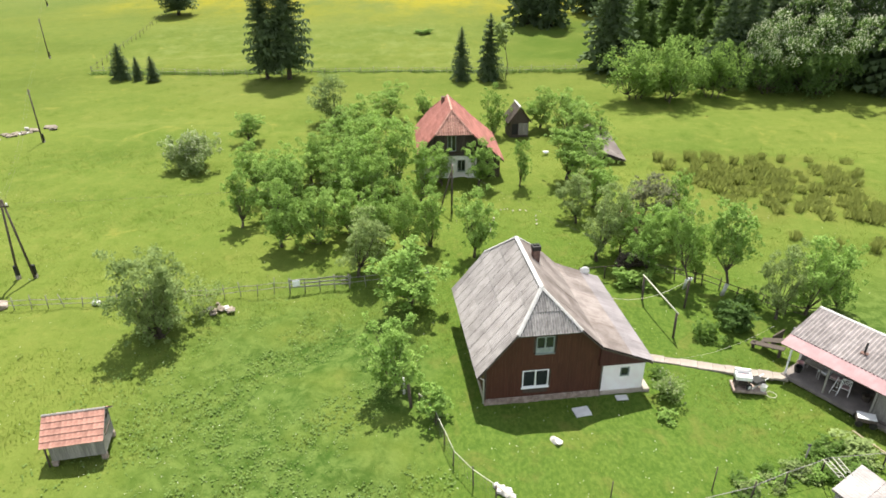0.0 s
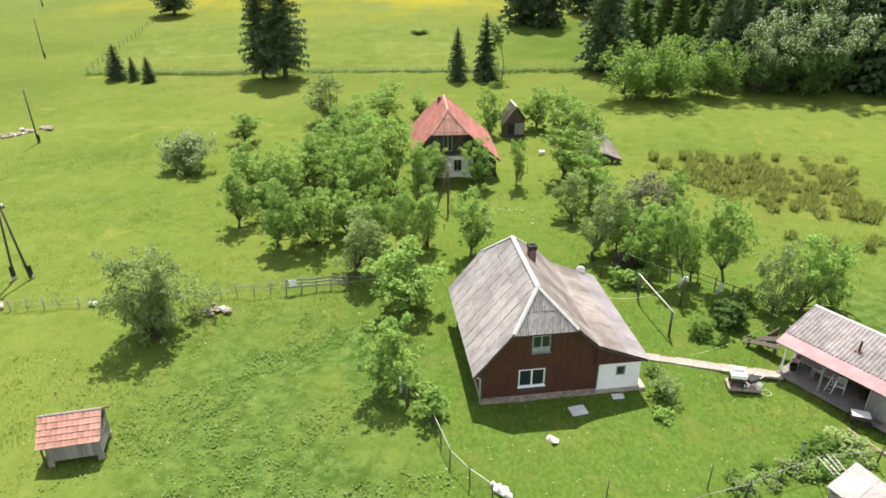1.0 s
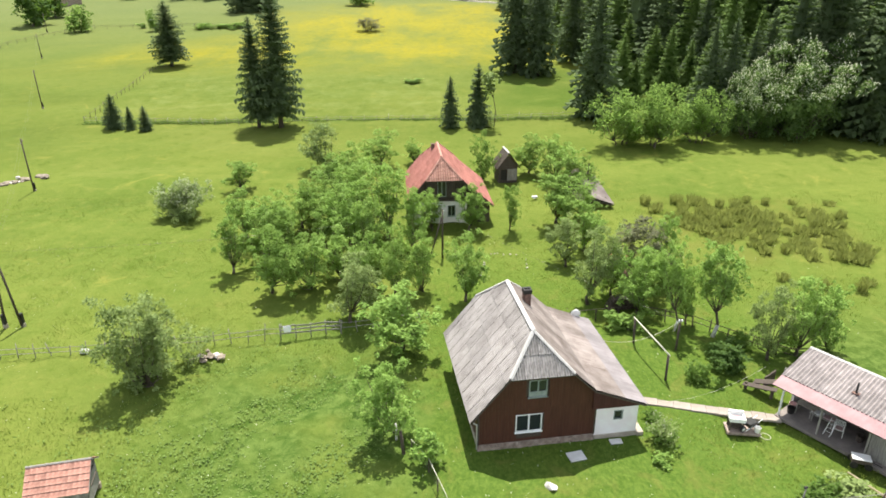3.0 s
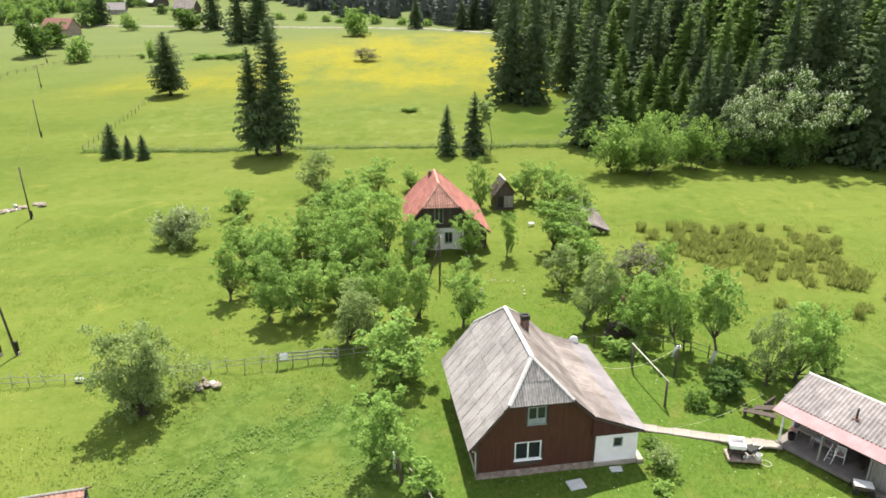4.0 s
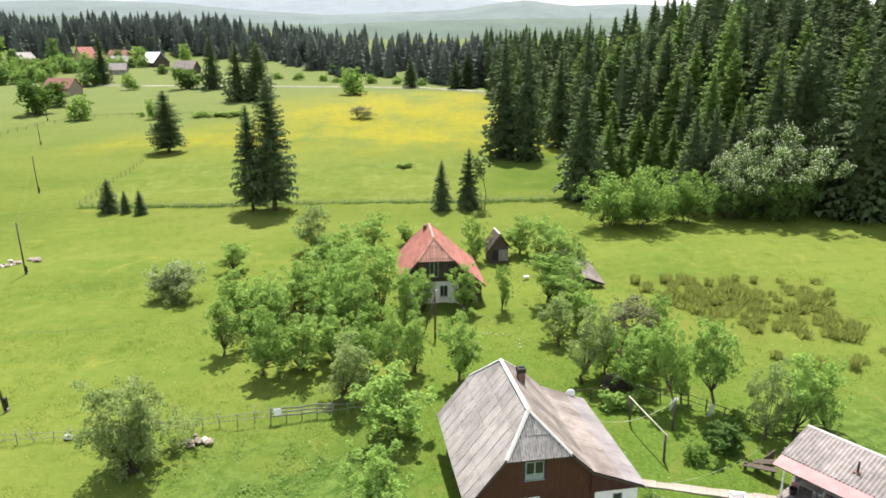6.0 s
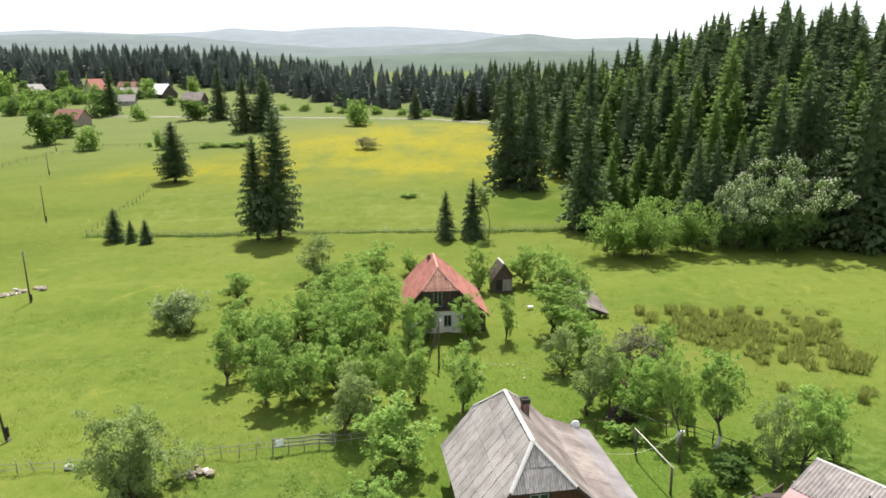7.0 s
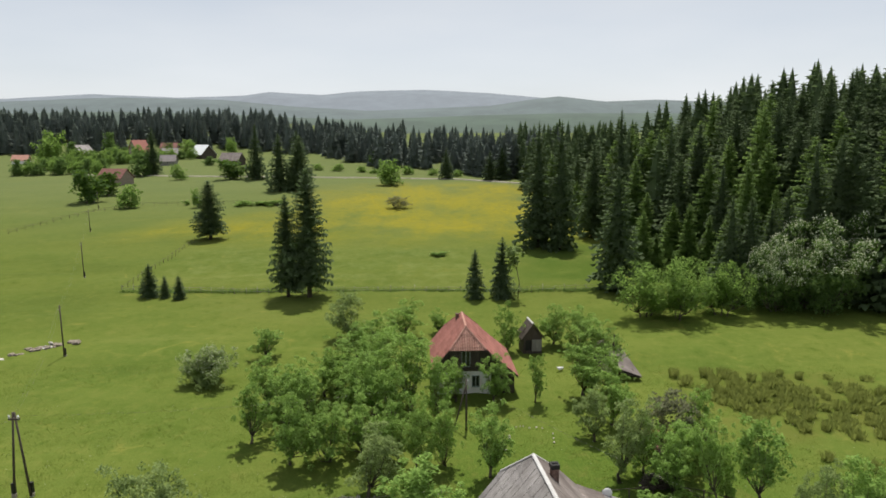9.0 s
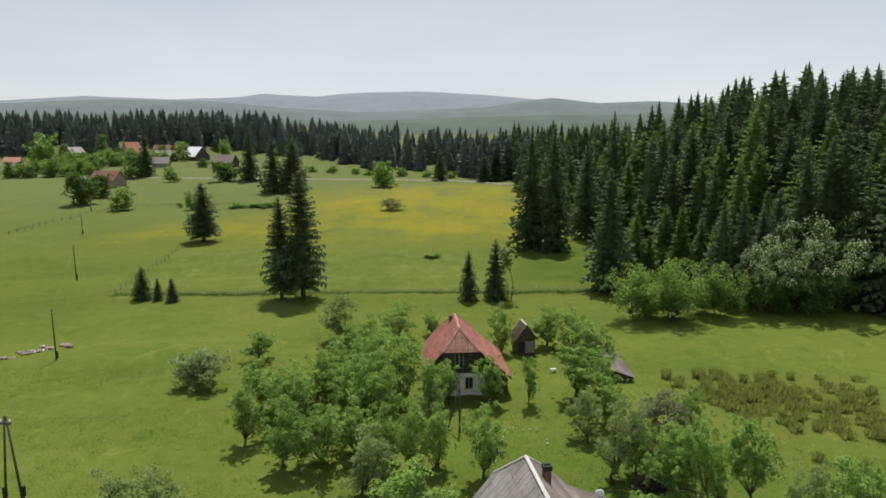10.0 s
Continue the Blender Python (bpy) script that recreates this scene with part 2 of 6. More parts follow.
M_SHEET = sheeting("fibre_cement", (0.27, 0.245, 0.235), (0.39, 0.36, 0.345), (0.15, 0.13, 0.115), 0.55)
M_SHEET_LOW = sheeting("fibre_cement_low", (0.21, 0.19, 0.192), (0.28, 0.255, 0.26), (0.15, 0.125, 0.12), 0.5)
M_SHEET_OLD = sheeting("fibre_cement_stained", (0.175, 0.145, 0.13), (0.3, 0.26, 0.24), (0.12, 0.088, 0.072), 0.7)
M_SHEET_DARK = plain("weathered_sheet", (0.185, 0.165, 0.16), (0.355, 0.32, 0.31), 2.2, 0.85, 0.3, 0.012, fine=18.0)
M_HIP = plain("weathered_hip_sheet", (0.2, 0.185, 0.18), (0.46, 0.43, 0.42), 2.6, 0.85, 0.3, 0.012, stretch=(2.2, 2.2, 0.35), fine=18.0)
M_CAP = plain("ridge_metal", (0.42, 0.405, 0.39), (0.56, 0.545, 0.53), 3.0, 0.6, 0.2, 0.005)
M_PINK = plain("faded_red_sheet", (0.24, 0.135, 0.14), (0.33, 0.21, 0.215), 1.2, 0.6, 0.15, 0.005)
M_MAROON = plain("maroon_boards", (0.05, 0.018, 0.018), (0.09, 0.03, 0.028), 4.0, 0.6, 0.3, 0.006, stretch=(6, 6, 0.5))
M_BROWN = plain("brown_boards", (0.055, 0.021, 0.014), (0.1, 0.038, 0.025), 3.0, 0.6, 0.4, 0.006, stretch=(8, 8, 0.4), spread=0.16)
M_DARKWOOD = plain("weathered_boards", (0.045, 0.035, 0.028), (0.13, 0.105, 0.085), 3.0, 0.85, 0.5, 0.01, stretch=(8, 8, 0.5))
M_GREYWOOD = plain("grey_boards", (0.17, 0.16, 0.15), (0.36, 0.34, 0.31), 3.0, 0.85, 0.5, 0.01, stretch=(6, 6, 0.5))
M_RENDER = plain("white_render", (0.75, 0.69, 0.71), (0.82, 0.82, 0.83), 1.5, 0.9, 0.25, 0.006)
M_STONE = plain("rubble_stone", (0.2, 0.15, 0.12), (0.42, 0.35, 0.3), 3.5, 0.9, 0.6, 0.03)
M_ROCK = plain("pale_rock", (0.42, 0.38, 0.35), (0.72, 0.69, 0.66), 4.0, 0.9, 0.6, 0.03)
M_CONCRETE = plain("concrete", (0.3, 0.26, 0.22), (0.48, 0.43, 0.37), 1.6, 0.9, 0.35, 0.01)
# concrete in a darker tone: the shade under the porch roof, painted in
M_SHADE_FLOOR = plain("shade_toned_floor", (0.13, 0.115, 0.105), (0.24, 0.21, 0.19), 1.3, 0.9, 0.3, 0.01)
# near-white colour paints in the sun's glint on the barn roof
M_GLINT_ROOF = plain("glint_white_roof", (0.72, 0.73, 0.74), (0.85, 0.86, 0.87), 0.5, 0.5, 0.1, 0.01)
M_PATH = plain("path_concrete", (0.24, 0.205, 0.175), (0.35, 0.305, 0.265), 1.6, 0.9, 0.35, 0.01, spread=0.12)
M_SLAB = plain("grey_slab", (0.55, 0.55, 0.55), (0.72, 0.72, 0.71), 3.0, 0.85, 0.2, 0.006)
M_FRAME = plain("white_paint", (0.72, 0.73, 0.73), (0.82, 0.83, 0.83), 4.0, 0.5, 0.1, 0.003)
M_GREYFRAME = plain("grey_green_paint", (0.2, 0.24, 0.23), (0.33, 0.37, 0.35), 4.0, 0.6, 0.2, 0.003)
M_TILE = plain("red_tiles", (0.31, 0.12, 0.095), (0.43, 0.195, 0.16), 1.6, 0.85, 0.4, 0.01, fine=10.0, spread=0.35)
M_TILE_OLD = plain("faded_tiles", (0.3, 0.145, 0.11), (0.5, 0.285, 0.225), 3.0, 0.85, 0.4, 0.01, fine=16.0, spread=0.4)
M_TILE_DULL = plain("dull_red_roof", (0.16, 0.07, 0.058), (0.25, 0.12, 0.1), 1.2, 0.85, 0.4, 0.01, fine=10.0, spread=0.35)
M_RUBBLE = plain("earthy_rubble", (0.13, 0.105, 0.08), (0.32, 0.275, 0.22), 4.0, 0.9, 0.6, 0.03)
M_BRICK = plain("sooty_brick", (0.1, 0.06, 0.05), (0.24, 0.15, 0.125), 5.0, 0.9, 0.5, 0.01)
M_BLACK = plain("black_iron", (0.012, 0.012, 0.012), (0.035, 0.033, 0.03), 5.0, 0.6, 0.3, 0.004)
M_PLASTIC = plain("white_plastic", (0.72, 0.72, 0.7), (0.8, 0.8, 0.78), 3.0, 0.45, 0.05, 0.002)
M_CLOTH = plain("faded_cloth", (0.35, 0.22, 0.22), (0.55, 0.42, 0.42), 6.0, 0.95, 0.3, 0.006)
M_WIRE = plain("wire", (0.1, 0.1, 0.09), (0.18, 0.17, 0.16), 5.0, 0.5, 0.1, 0.002, metal=0.6)
M_LINE = plain("pale_rope", (0.38, 0.38, 0.3), (0.55, 0.54, 0.44), 5.0, 0.8, 0.1, 0.002)
M_SOIL = plain("bare_soil", (0.26, 0.22, 0.13), (0.42, 0.36, 0.24), 2.0, 0.95, 0.5, 0.03)
M_TRACK = plain("gravel_track", (0.28, 0.26, 0.19), (0.44, 0.41, 0.33), 0.4, 0.95, 0.3, 0.03)
M_RED = plain("red_paint", (0.3, 0.05, 0.035), (0.42, 0.09, 0.06), 3.0, 0.5, 0.1, 0.003)


def glass():
    m = Nodes("window_glass", 0.06)
    m.colour(m.mix(m.noise(m.coord(), 1.5), (0.012, 0.015, 0.018), (0.03, 0.036, 0.04)))
    m.b.inputs["Specular IOR Level"].default_value = 0.6
    return m.mat


M_GLASS = glass()


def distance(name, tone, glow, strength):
    """Far wooded ridges; a pale emission stands in for the haze before them."""
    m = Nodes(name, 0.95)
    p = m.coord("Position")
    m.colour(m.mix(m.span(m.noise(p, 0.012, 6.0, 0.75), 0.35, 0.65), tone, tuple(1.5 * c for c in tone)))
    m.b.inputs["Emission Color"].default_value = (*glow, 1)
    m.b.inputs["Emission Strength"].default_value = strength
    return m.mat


# ---- small builders ----
def thing(name, m, label, category, group="", kind=""):
    e = new(name)
    e.empty_display_size = 0.2
    e.matrix_basis = m
    return tagged(e, label, category, group, kind)


def mesh_of(name, verts, faces, mat, smooth=False):
    me = bpy.data.meshes.new(name)
    me.from_pydata([tuple(v) for v in verts] if not isinstance(verts, np.ndarray) else verts.tolist(), [], faces if isinstance(faces, list) else faces.tolist())
    me.materials.append(mat)
    if smooth:
        me.shade_smooth()
    me.update()
    return me


def hung(name, me, parent, label="", m=None):
    """A mesh as one part under a thing."""
    ob = new(name, me)
    if parent is not None:
        ob.parent = parent
    if m is not None:
        ob.matrix_basis = m
    return tagged(ob, label)


def part(name, bm, mat, parent, label="", smooth=False):
    me = bpy.data.meshes.new(name)
    bmesh.ops.recalc_face_normals(bm, faces=bm.faces)
    bm.to_mesh(me)
    bm.free()
    me.materials.append(mat)
    if smooth:
        me.shade_smooth()
    return hung(name, me, parent, label)


def box(bm, x0, x1, y0, y1, z0, z1, bevel=0.0, turn=None):
    geo = bmesh.ops.create_cube(bm, size=1.0)
    vs = geo["verts"]
    for v in vs:
        v.co = Vector(((x0 + x1) / 2 + v.co.x * (x1 - x0), (y0 + y1) / 2 + v.co.y * (y1 - y0), (z0 + z1) / 2 + v.co.z * (z1 - z0)))
        if turn is not None:
            v.co = turn @ v.co
    if bevel:
        es = {e for v in vs for e in v.link_edges}
        bmesh.ops.bevel(bm, geom=list(es), offset=bevel, segments=1, affect="EDGES")


def boxed(name, mat, parent, x0, x1, y0, y1, z0, z1, bevel=0.01, label="", turn=None):
    bm = bmesh.new()
    box(bm, x0, x1, y0, y1, z0, z1, bevel, turn)
    return part(name, bm, mat, parent, label)


def tube_data(pts, radii, n=7, cap=True):
    """Verts and faces of a tapered tube along points."""
    pts = [Vector(p) for p in pts]
    verts, faces = [], []
    for i, p in enumerate(pts):
        d = (pts[min(i + 1, len(pts) - 1)] - pts[max(i - 1, 0)]).normalized()
        a = d.cross(Vector((0.31, 0.87, 0.2))).normalized()
        b = d.cross(a)
        for k in range(n):
            t = 2 * math.pi * k / n
            verts.append(p + (a * math.cos(t) + b * math.sin(t)) * radii[i])
    for i in range(len(pts) - 1):
        for k in range(n):
            faces.append((i * n + k, i * n + (k + 1) % n, (i + 1) * n + (k + 1) % n, (i + 1) * n + k))
    if cap:
        faces.append(tuple(range(n - 1, -1, -1)))
        faces.append(tuple(range((len(pts) - 1) * n, len(pts) * n)))
    return verts, faces


def tubes(name, runs, mat, parent, label="", n=7):
    """One mesh of several tubes; runs of (points, radii)."""
    verts, faces = [], []
    for pts, radii in runs:
        v, f = tube_data(pts, radii, n)
        faces += [tuple(i + len(verts) for i in g) for g in f]
        verts += v
    return hung(name, mesh_of(name, verts, faces, mat, True), parent, label)


def rod(name, p, q, r, mat, parent, label="", n=7, r2=None):
    return tubes(name, [([p, q], [r, r if r2 is None else r2])], mat, parent, label, n)


def sag(p, q, drop, n=8):
    p, q = Vector(p), Vector(q)
    return [p.lerp(q, i / n) - Vector((0, 0, drop * 4 * (i / n) * (1 - i / n))) for i in range(n + 1)]


def smooth01(v):
    v = np.clip(v, 0.0, 1.0)
    return v * v * (3 - 2 * v)


def ground_z(x, y):
    """The lie of the land: level round the houses, a slope beyond, a wooded rise to the east."""
    s = y - 180.0
    z = 0.025 * (s + np.sqrt(s * s + 3600.0)) - 0.025 * (-180 + math.sqrt(180.0 * 180.0 + 3600.0))
    return z + 18 * smooth01((x - 40) / 50) * smooth01((y - 96) / 45) * (1 - smooth01((y - 210) / 120)) + 13 * smooth01((-60 - x) / 170) * smooth01((y - 480) / 120)


def at(x, y, turn=0.0, sx=1.0, sz=None, dz=0.0):
    """A pose on the ground."""
    return Matrix.LocRotScale((x, y, float(ground_z(x, y)) + dz), Euler((0, 0, radians(turn))), (sx, sx, sx if sz is None else sz))


# ---- the ground and the distance ----
def lines(*runs):
    return np.unique(np.concatenate([np.arange(a, b, s) for a, b, s in runs]))


gx = lines((-5000, -600, 220), (-600, -120, 12), (-120, -40, 2.5), (-40, 40, 0.6), (40, 130, 2.5), (130, 600, 14), (600, 5001, 220))
gy = lines((-400, 14, 20), (14, 60, 0.6), (60, 130, 1.6), (130, 400, 5), (400, 900, 20), (900, 5000, 200))
GX, GY = np.meshgrid(gx, gy)
GZ = ground_z(GX, np.minimum(GY, 900)) - np.maximum(GY - 900, 0) * 0.02 - np.maximum(np.abs(GX) - 600, 0) * 0.01
rng = np.random.default_rng(3)
rough = np.zeros_like(GX)
for wave, size in ((0.9, 0.03), (2.3, 0.05), (6.0, 0.08), (17.0, 0.16)):
    for _ in range(4):
        a, f = rng.uniform(0, 2 * np.pi, 2)
        rough += size * 0.5 * np.sin((GX * np.cos(a) + GY * np.sin(a)) * 2 * np.pi / (wave * rng.uniform(0.8, 1.3)) + f)
flat = smooth01((np.hypot(GX - 9, GY - 34) - 6) / 8)
GZ = GZ + (rough - 0.06) * (0.25 + 0.75 * flat)
nx, ny = len(gx), len(gy)
idx = np.arange(nx * ny).reshape(ny, nx)
quads = np.stack([idx[:-1, :-1], idx[:-1, 1:], idx[1:, 1:], idx[1:, :-1]], -1).reshape(-1, 4)
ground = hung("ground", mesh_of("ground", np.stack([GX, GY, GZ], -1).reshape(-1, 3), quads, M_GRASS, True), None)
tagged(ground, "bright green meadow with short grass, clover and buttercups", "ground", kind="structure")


def ridge(name, y, top, swing, mat, label, seed):
    """A long wooded ridge: a slope up to an uneven crest and down behind."""
    r = np.random.default_rng(seed)
    xs = np.linspace(-4200, 4200, 260)
    crest = np.array([top(x) for x in xs])
    for k in range(7):
        crest += swing * 0.5 / (1 + k) * np.sin(xs / (700 / (1.7**k)) + r.uniform(0, 6.3))
    crest += r.normal(0, swing * 0.03, len(xs))
    rows = [(-0.32 * y, -60 + 0 * crest), (-0.18 * y, 0.4 * crest), (-0.06 * y, 0.85 * crest), (0, crest), (0.1 * y, 0.7 * crest), (0.25 * y, -60 + 0 * crest)]
    v = np.concatenate([np.stack([xs, np.full_like(xs, y + dy), z], -1) for dy, z in rows])
    n = len(xs)
    f = [(i * n + k, i * n + k + 1, (i + 1) * n + k + 1, (i + 1) * n + k) for i in range(len(rows) - 1) for k in range(n - 1)]
    ob = hung(name, mesh_of(name, v, f, mat, True), None)
    return tagged(ob, label, "backdrop", kind="structure")


def crest(*marks):
    """The height of a skyline by a few marks along it."""
    return lambda x: float(np.interp(x, [p[0] for p in marks], [p[1] for p in marks]))


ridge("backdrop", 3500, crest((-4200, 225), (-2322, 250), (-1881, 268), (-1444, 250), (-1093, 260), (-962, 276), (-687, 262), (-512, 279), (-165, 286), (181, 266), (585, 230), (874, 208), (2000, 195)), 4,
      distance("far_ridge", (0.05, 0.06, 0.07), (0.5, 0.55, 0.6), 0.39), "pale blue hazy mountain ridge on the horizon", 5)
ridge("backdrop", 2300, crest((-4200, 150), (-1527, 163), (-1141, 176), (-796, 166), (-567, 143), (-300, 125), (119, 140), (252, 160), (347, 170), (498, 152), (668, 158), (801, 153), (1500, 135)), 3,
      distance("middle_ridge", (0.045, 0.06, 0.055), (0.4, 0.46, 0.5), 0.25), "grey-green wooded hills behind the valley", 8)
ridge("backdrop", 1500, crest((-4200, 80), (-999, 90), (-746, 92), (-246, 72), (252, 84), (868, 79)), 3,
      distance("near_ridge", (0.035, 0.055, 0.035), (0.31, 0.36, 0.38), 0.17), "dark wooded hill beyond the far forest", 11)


# ---- plants ----
def cards(r, centres, size, up=0.5, long=1.35, fold=0.25):
    """Small folded leaf sprays at the centres, turned at random and mostly facing up: verts and faces."""
    n = len(centres)
    nor = r.normal(size=(n, 3)) + (0, 0, up)
    nor /= np.linalg.norm(nor, axis=1, keepdims=True)
    a = np.cross(nor, r.normal(size=(n, 3)))
    a /= np.linalg.norm(a, axis=1, keepdims=True)
    b = np.cross(nor, a)
    s = (size * r.uniform(0.6, 1.35, n))[:, None]
    p0 = centres - a * s * long * 0.5
    p1 = centres + b * s * 0.5 + nor * s * fold * r.uniform(-1, 1, (n, 1))
    p2 = centres + a * s * long * 0.5 - nor * s * fold * 0.4
    p3 = centres - b * s * 0.5 + nor * s * fold * r.uniform(-1, 1, (n, 1))
    return np.stack([p0, p1, p2, p3], 1).reshape(-1, 3), np.arange(4 * n).reshape(n, 4)


def crown_points(r, blobs, count):
    """Points in the outer shells of clumps, fewer on the underside."""
    w = np.array([b[3] ** 2 for b in blobs])
    which = r.choice(len(blobs), count, p=w / w.sum())
    d = r.normal(size=(count, 3))
    d /= np.linalg.norm(d, axis=1, keepdims=True)
    d[:, 2] = np.where((d[:, 2] < -0.3) & (r.random(count) < 0.6), -d[:, 2], d[:, 2])
    rad = r.uniform(0.35, 1.0, count) ** 0.5 * (1 + 0.16 * r.normal(size=count))
    bl = np.array(blobs)
    c = bl[which]
    return c[:, :3] + d * (c[:, 3] * rad)[:, None] * (1, 1, 0.85)


def broadleaf(name, seed, h, rad, count, leaf, leafsize, label, category, low=0.22, stems=1, lime=False, extra=None, limbs=11, thick=1.0, puff=1.0):
    """A tree or bush of height h and crown radius rad: trunk with limbs, and a crown of leaf sprays."""
    r = np.random.default_rng(seed)
    e = thing(name, Matrix.Translation((0, 0, -500)), label, category)
    runs, blobs = [], []
    lean = r.uniform(-0.12, 0.12, 2) * h * (1.0 if stems == 1 else 0.25)
    fork = low * h * r.uniform(0.75, 1.0)
    t0 = (0.02 * h + 0.02) * thick
    for s in range(stems):
        off = r.uniform(-0.12, 0.12, 2) * rad * (stems > 1) * 2
        top = Vector((off[0] * 2 + lean[0] * 0.3, off[1] * 2 + lean[1] * 0.3, fork))
        mid = Vector((off[0] * 1.3 + r.uniform(-0.03, 0.03) * h, off[1] * 1.3 + r.uniform(-0.03, 0.03) * h, fork * 0.5))
        runs.append(([(off[0], off[1], -0.15), mid, top], [t0 * 1.35 / stems**0.4, t0 / stems**0.4, t0 * 0.85 / stems**0.4]))
        for k in range(max(3, limbs // stems)):
            ang = 2 * math.pi * (k + r.uniform(-0.3, 0.3)) / max(3, limbs // stems) + s
            out = rad * r.uniform(0.35, 0.82)
            zz = h * (low + (0.93 - low) * r.uniform(0.25 if low > 0.3 else 0.05, 0.92))
            out *= math.sqrt(max(0.12, 1.0 - ((zz / h - 0.5) / 0.5) ** 2))
            end = Vector((top.x + lean[0] + out * math.cos(ang), top.y + lean[1] + out * math.sin(ang), zz))
            bend = top.lerp(end, 0.5) + Vector((0, 0, -0.06 * h)) + Vector(r.uniform(-0.05, 0.05, 3) * h)
            runs.append(([top - Vector((0, 0, 0.03 * h)), bend, end], [t0 * 0.38, t0 * 0.22, t0 * 0.08]))
            blobs.append((*end, rad * r.uniform(0.15, 0.25)))
            for _ in range(5):
                o = end + Vector(r.uniform(-1, 1, 3)) * rad * 0.42
                o.z = max(low * h * 0.9, min(o.z, 0.97 * h))
                blobs.append((*o, rad * r.uniform(0.07, 0.17)))
            blobs.append((*bend.lerp(end, 0.3), rad * r.uniform(0.12, 0.22)))
    blobs.append((lean[0], lean[1], 0.86 * h, rad * 0.25))
    blobs.append((lean[0], lean[1], 0.62 * h, rad * 0.38))
    trunk = tubes("trunk", runs, M_LIME if lime == 2 else M_BARK, e, n=6)
    if lime == 1:
        p, q, rr = runs[0][0][0], runs[0][0][1], runs[0][1][0]
        tubes("limewash", [([(p[0], p[1], 0.0), q], [rr * 1.06, rr * 0.98])], M_LIME, e, "white limewashed foot of the trunk", 8)
    pts = crown_points(r, [(*b[:3], b[3] * puff) for b in blobs], count)
    v, f = cards(r, pts, leafsize, 2.2)
    hung("crown", mesh_of("crown", v, f, leaf), e)
    if extra:
        mat, share = extra
        tops = pts[(pts[:, 2] > 0.45 * h)]
        v, f = cards(r, tops[r.choice(len(tops), int(count * share))] * (1.04, 1.04, 1.02), leafsize * 0.7, 1.0)
        hung("blossom", mesh_of("blossom", v, f, mat), e, "clusters of white blossom")
    e["h"], e["r"] = h, rad
    return e


def planted(master, x, y, h, r, turn, label=""):
    """A copy of a master plant, brought to a height and a crown radius."""
    sx, sz = r / master["r"], h / master["h"]
    ob = copy_thing(master, Matrix.LocRotScale((x, y, float(ground_z(x, y))), Euler((0, 0, radians(turn))), (sx, sx, sz)))
    if label:
        ob["label"] = label
    return ob


FRUIT = "leafy green fruit tree standing in the orchard grass"
fruit = [broadleaf("fruit_tree", 20 + i, 5.4, 2.15, 6400, M_LEAF, 0.115, FRUIT, "tree", low=0.1 + 0.05 * (i % 3), limbs=15) for i in range(5)]
fruit_light = [broadleaf("fruit_tree", 40 + i, 5.2, 2.2, 6400, M_LEAF_LIGHT, 0.115, "fresh light-green fruit tree in the orchard grass", "tree", low=0.14, limbs=14) for i in range(3)]
fruit_pale = [broadleaf("fruit_tree", 50 + i, 5.6, 2.2, 6000, M_LEAF_PALE, 0.11, "pale grey-green fruit tree at the orchard's edge", "tree", low=0.16, limbs=14) for i in range(2)]
fruit_limed = [broadleaf("fruit_tree", 60 + i, 6.0, 2.0, 6000, M_LEAF_LIGHT, 0.112, "plum tree with a white limewashed trunk", "tree", low=0.34, lime=1, thick=0.65, limbs=14) for i in range(2)]
bushes = [broadleaf("bush", 70 + i, 3.0, 2.0, 2600, M_LEAF, 0.2, "dense round green bush", "bush", low=0.1, stems=4, limbs=16) for i in range(2)]
bush_pale = broadleaf("bush", 175, 6.0, 2.5, 11000, M_LEAF_PALE, 0.14, "tall pale-leaved willow bush on the meadow", "bush", low=0.05, stems=4, limbs=28, puff=1.15)
bush_fresh = broadleaf("bush", 73, 2.3, 1.1, 1300, M_LEAF_LIGHT, 0.14, "fresh light-green bush at the garden fence", "bush", low=0.1, stems=4, limbs=14, thick=0.4)
shrub = broadleaf("bush", 74, 1.6, 1.0, 520, M_LEAF_PALE, 0.11, "thin pale shrub at the white wall's corner", "bush", low=0.08, stems=5, limbs=15, thick=0.3, extra=(M_BLOSSOM, 0.15))
bush_dull = broadleaf("bush", 77, 5.5, 2.3, 3600, M_LEAF_DULL, 0.15, "thin brownish-leaved bush in the garden", "bush", low=0.12, stems=4, limbs=16)
bush_dark = broadleaf("bush", 78, 2.6, 1.6, 2400, M_LEAF_DARK, 0.17, "dark green currant bush in the garden", "bush", low=0.08, stems=4, limbs=16, thick=0.5)
bush_garden = broadleaf("bush", 76, 1.4, 0.9, 1100, M_LEAF_MID, 0.11, "small green berry bush on the lawn", "bush", low=0.05, stems=4, limbs=16, thick=0.3)
bush_thin = broadleaf("bush", 72, 3.2, 1.4, 1000, M_LEAF_PALE, 0.11, "thin young willow growth beside the rubble heap", "bush", low=0.08, stems=5, limbs=20, thick=0.4)
hawthorn = broadleaf("bush", 79, 3.8, 2.6, 8500, M_LEAF_PALE, 0.17, "round hawthorn bush with creamy blossom on the meadow", "bush", low=0.1, stems=4, limbs=26, extra=(M_BLOSSOM, 0.25), puff=1.4)
rowan = broadleaf("flowering_tree", 81, 14.0, 9.0, 15000, M_LEAF_WOOD, 0.36, "large bushy tree white with blossom at the forest edge", "tree", low=0.1, stems=5, limbs=30, extra=(M_BLOSSOM, 0.32))
willow = broadleaf("willow_bush", 83, 8.2, 5.0, 8000, M_LEAF_MID, 0.26, "broad green willow bush at the forest edge", "bush", low=0.16, stems=3, limbs=30, puff=1.2)
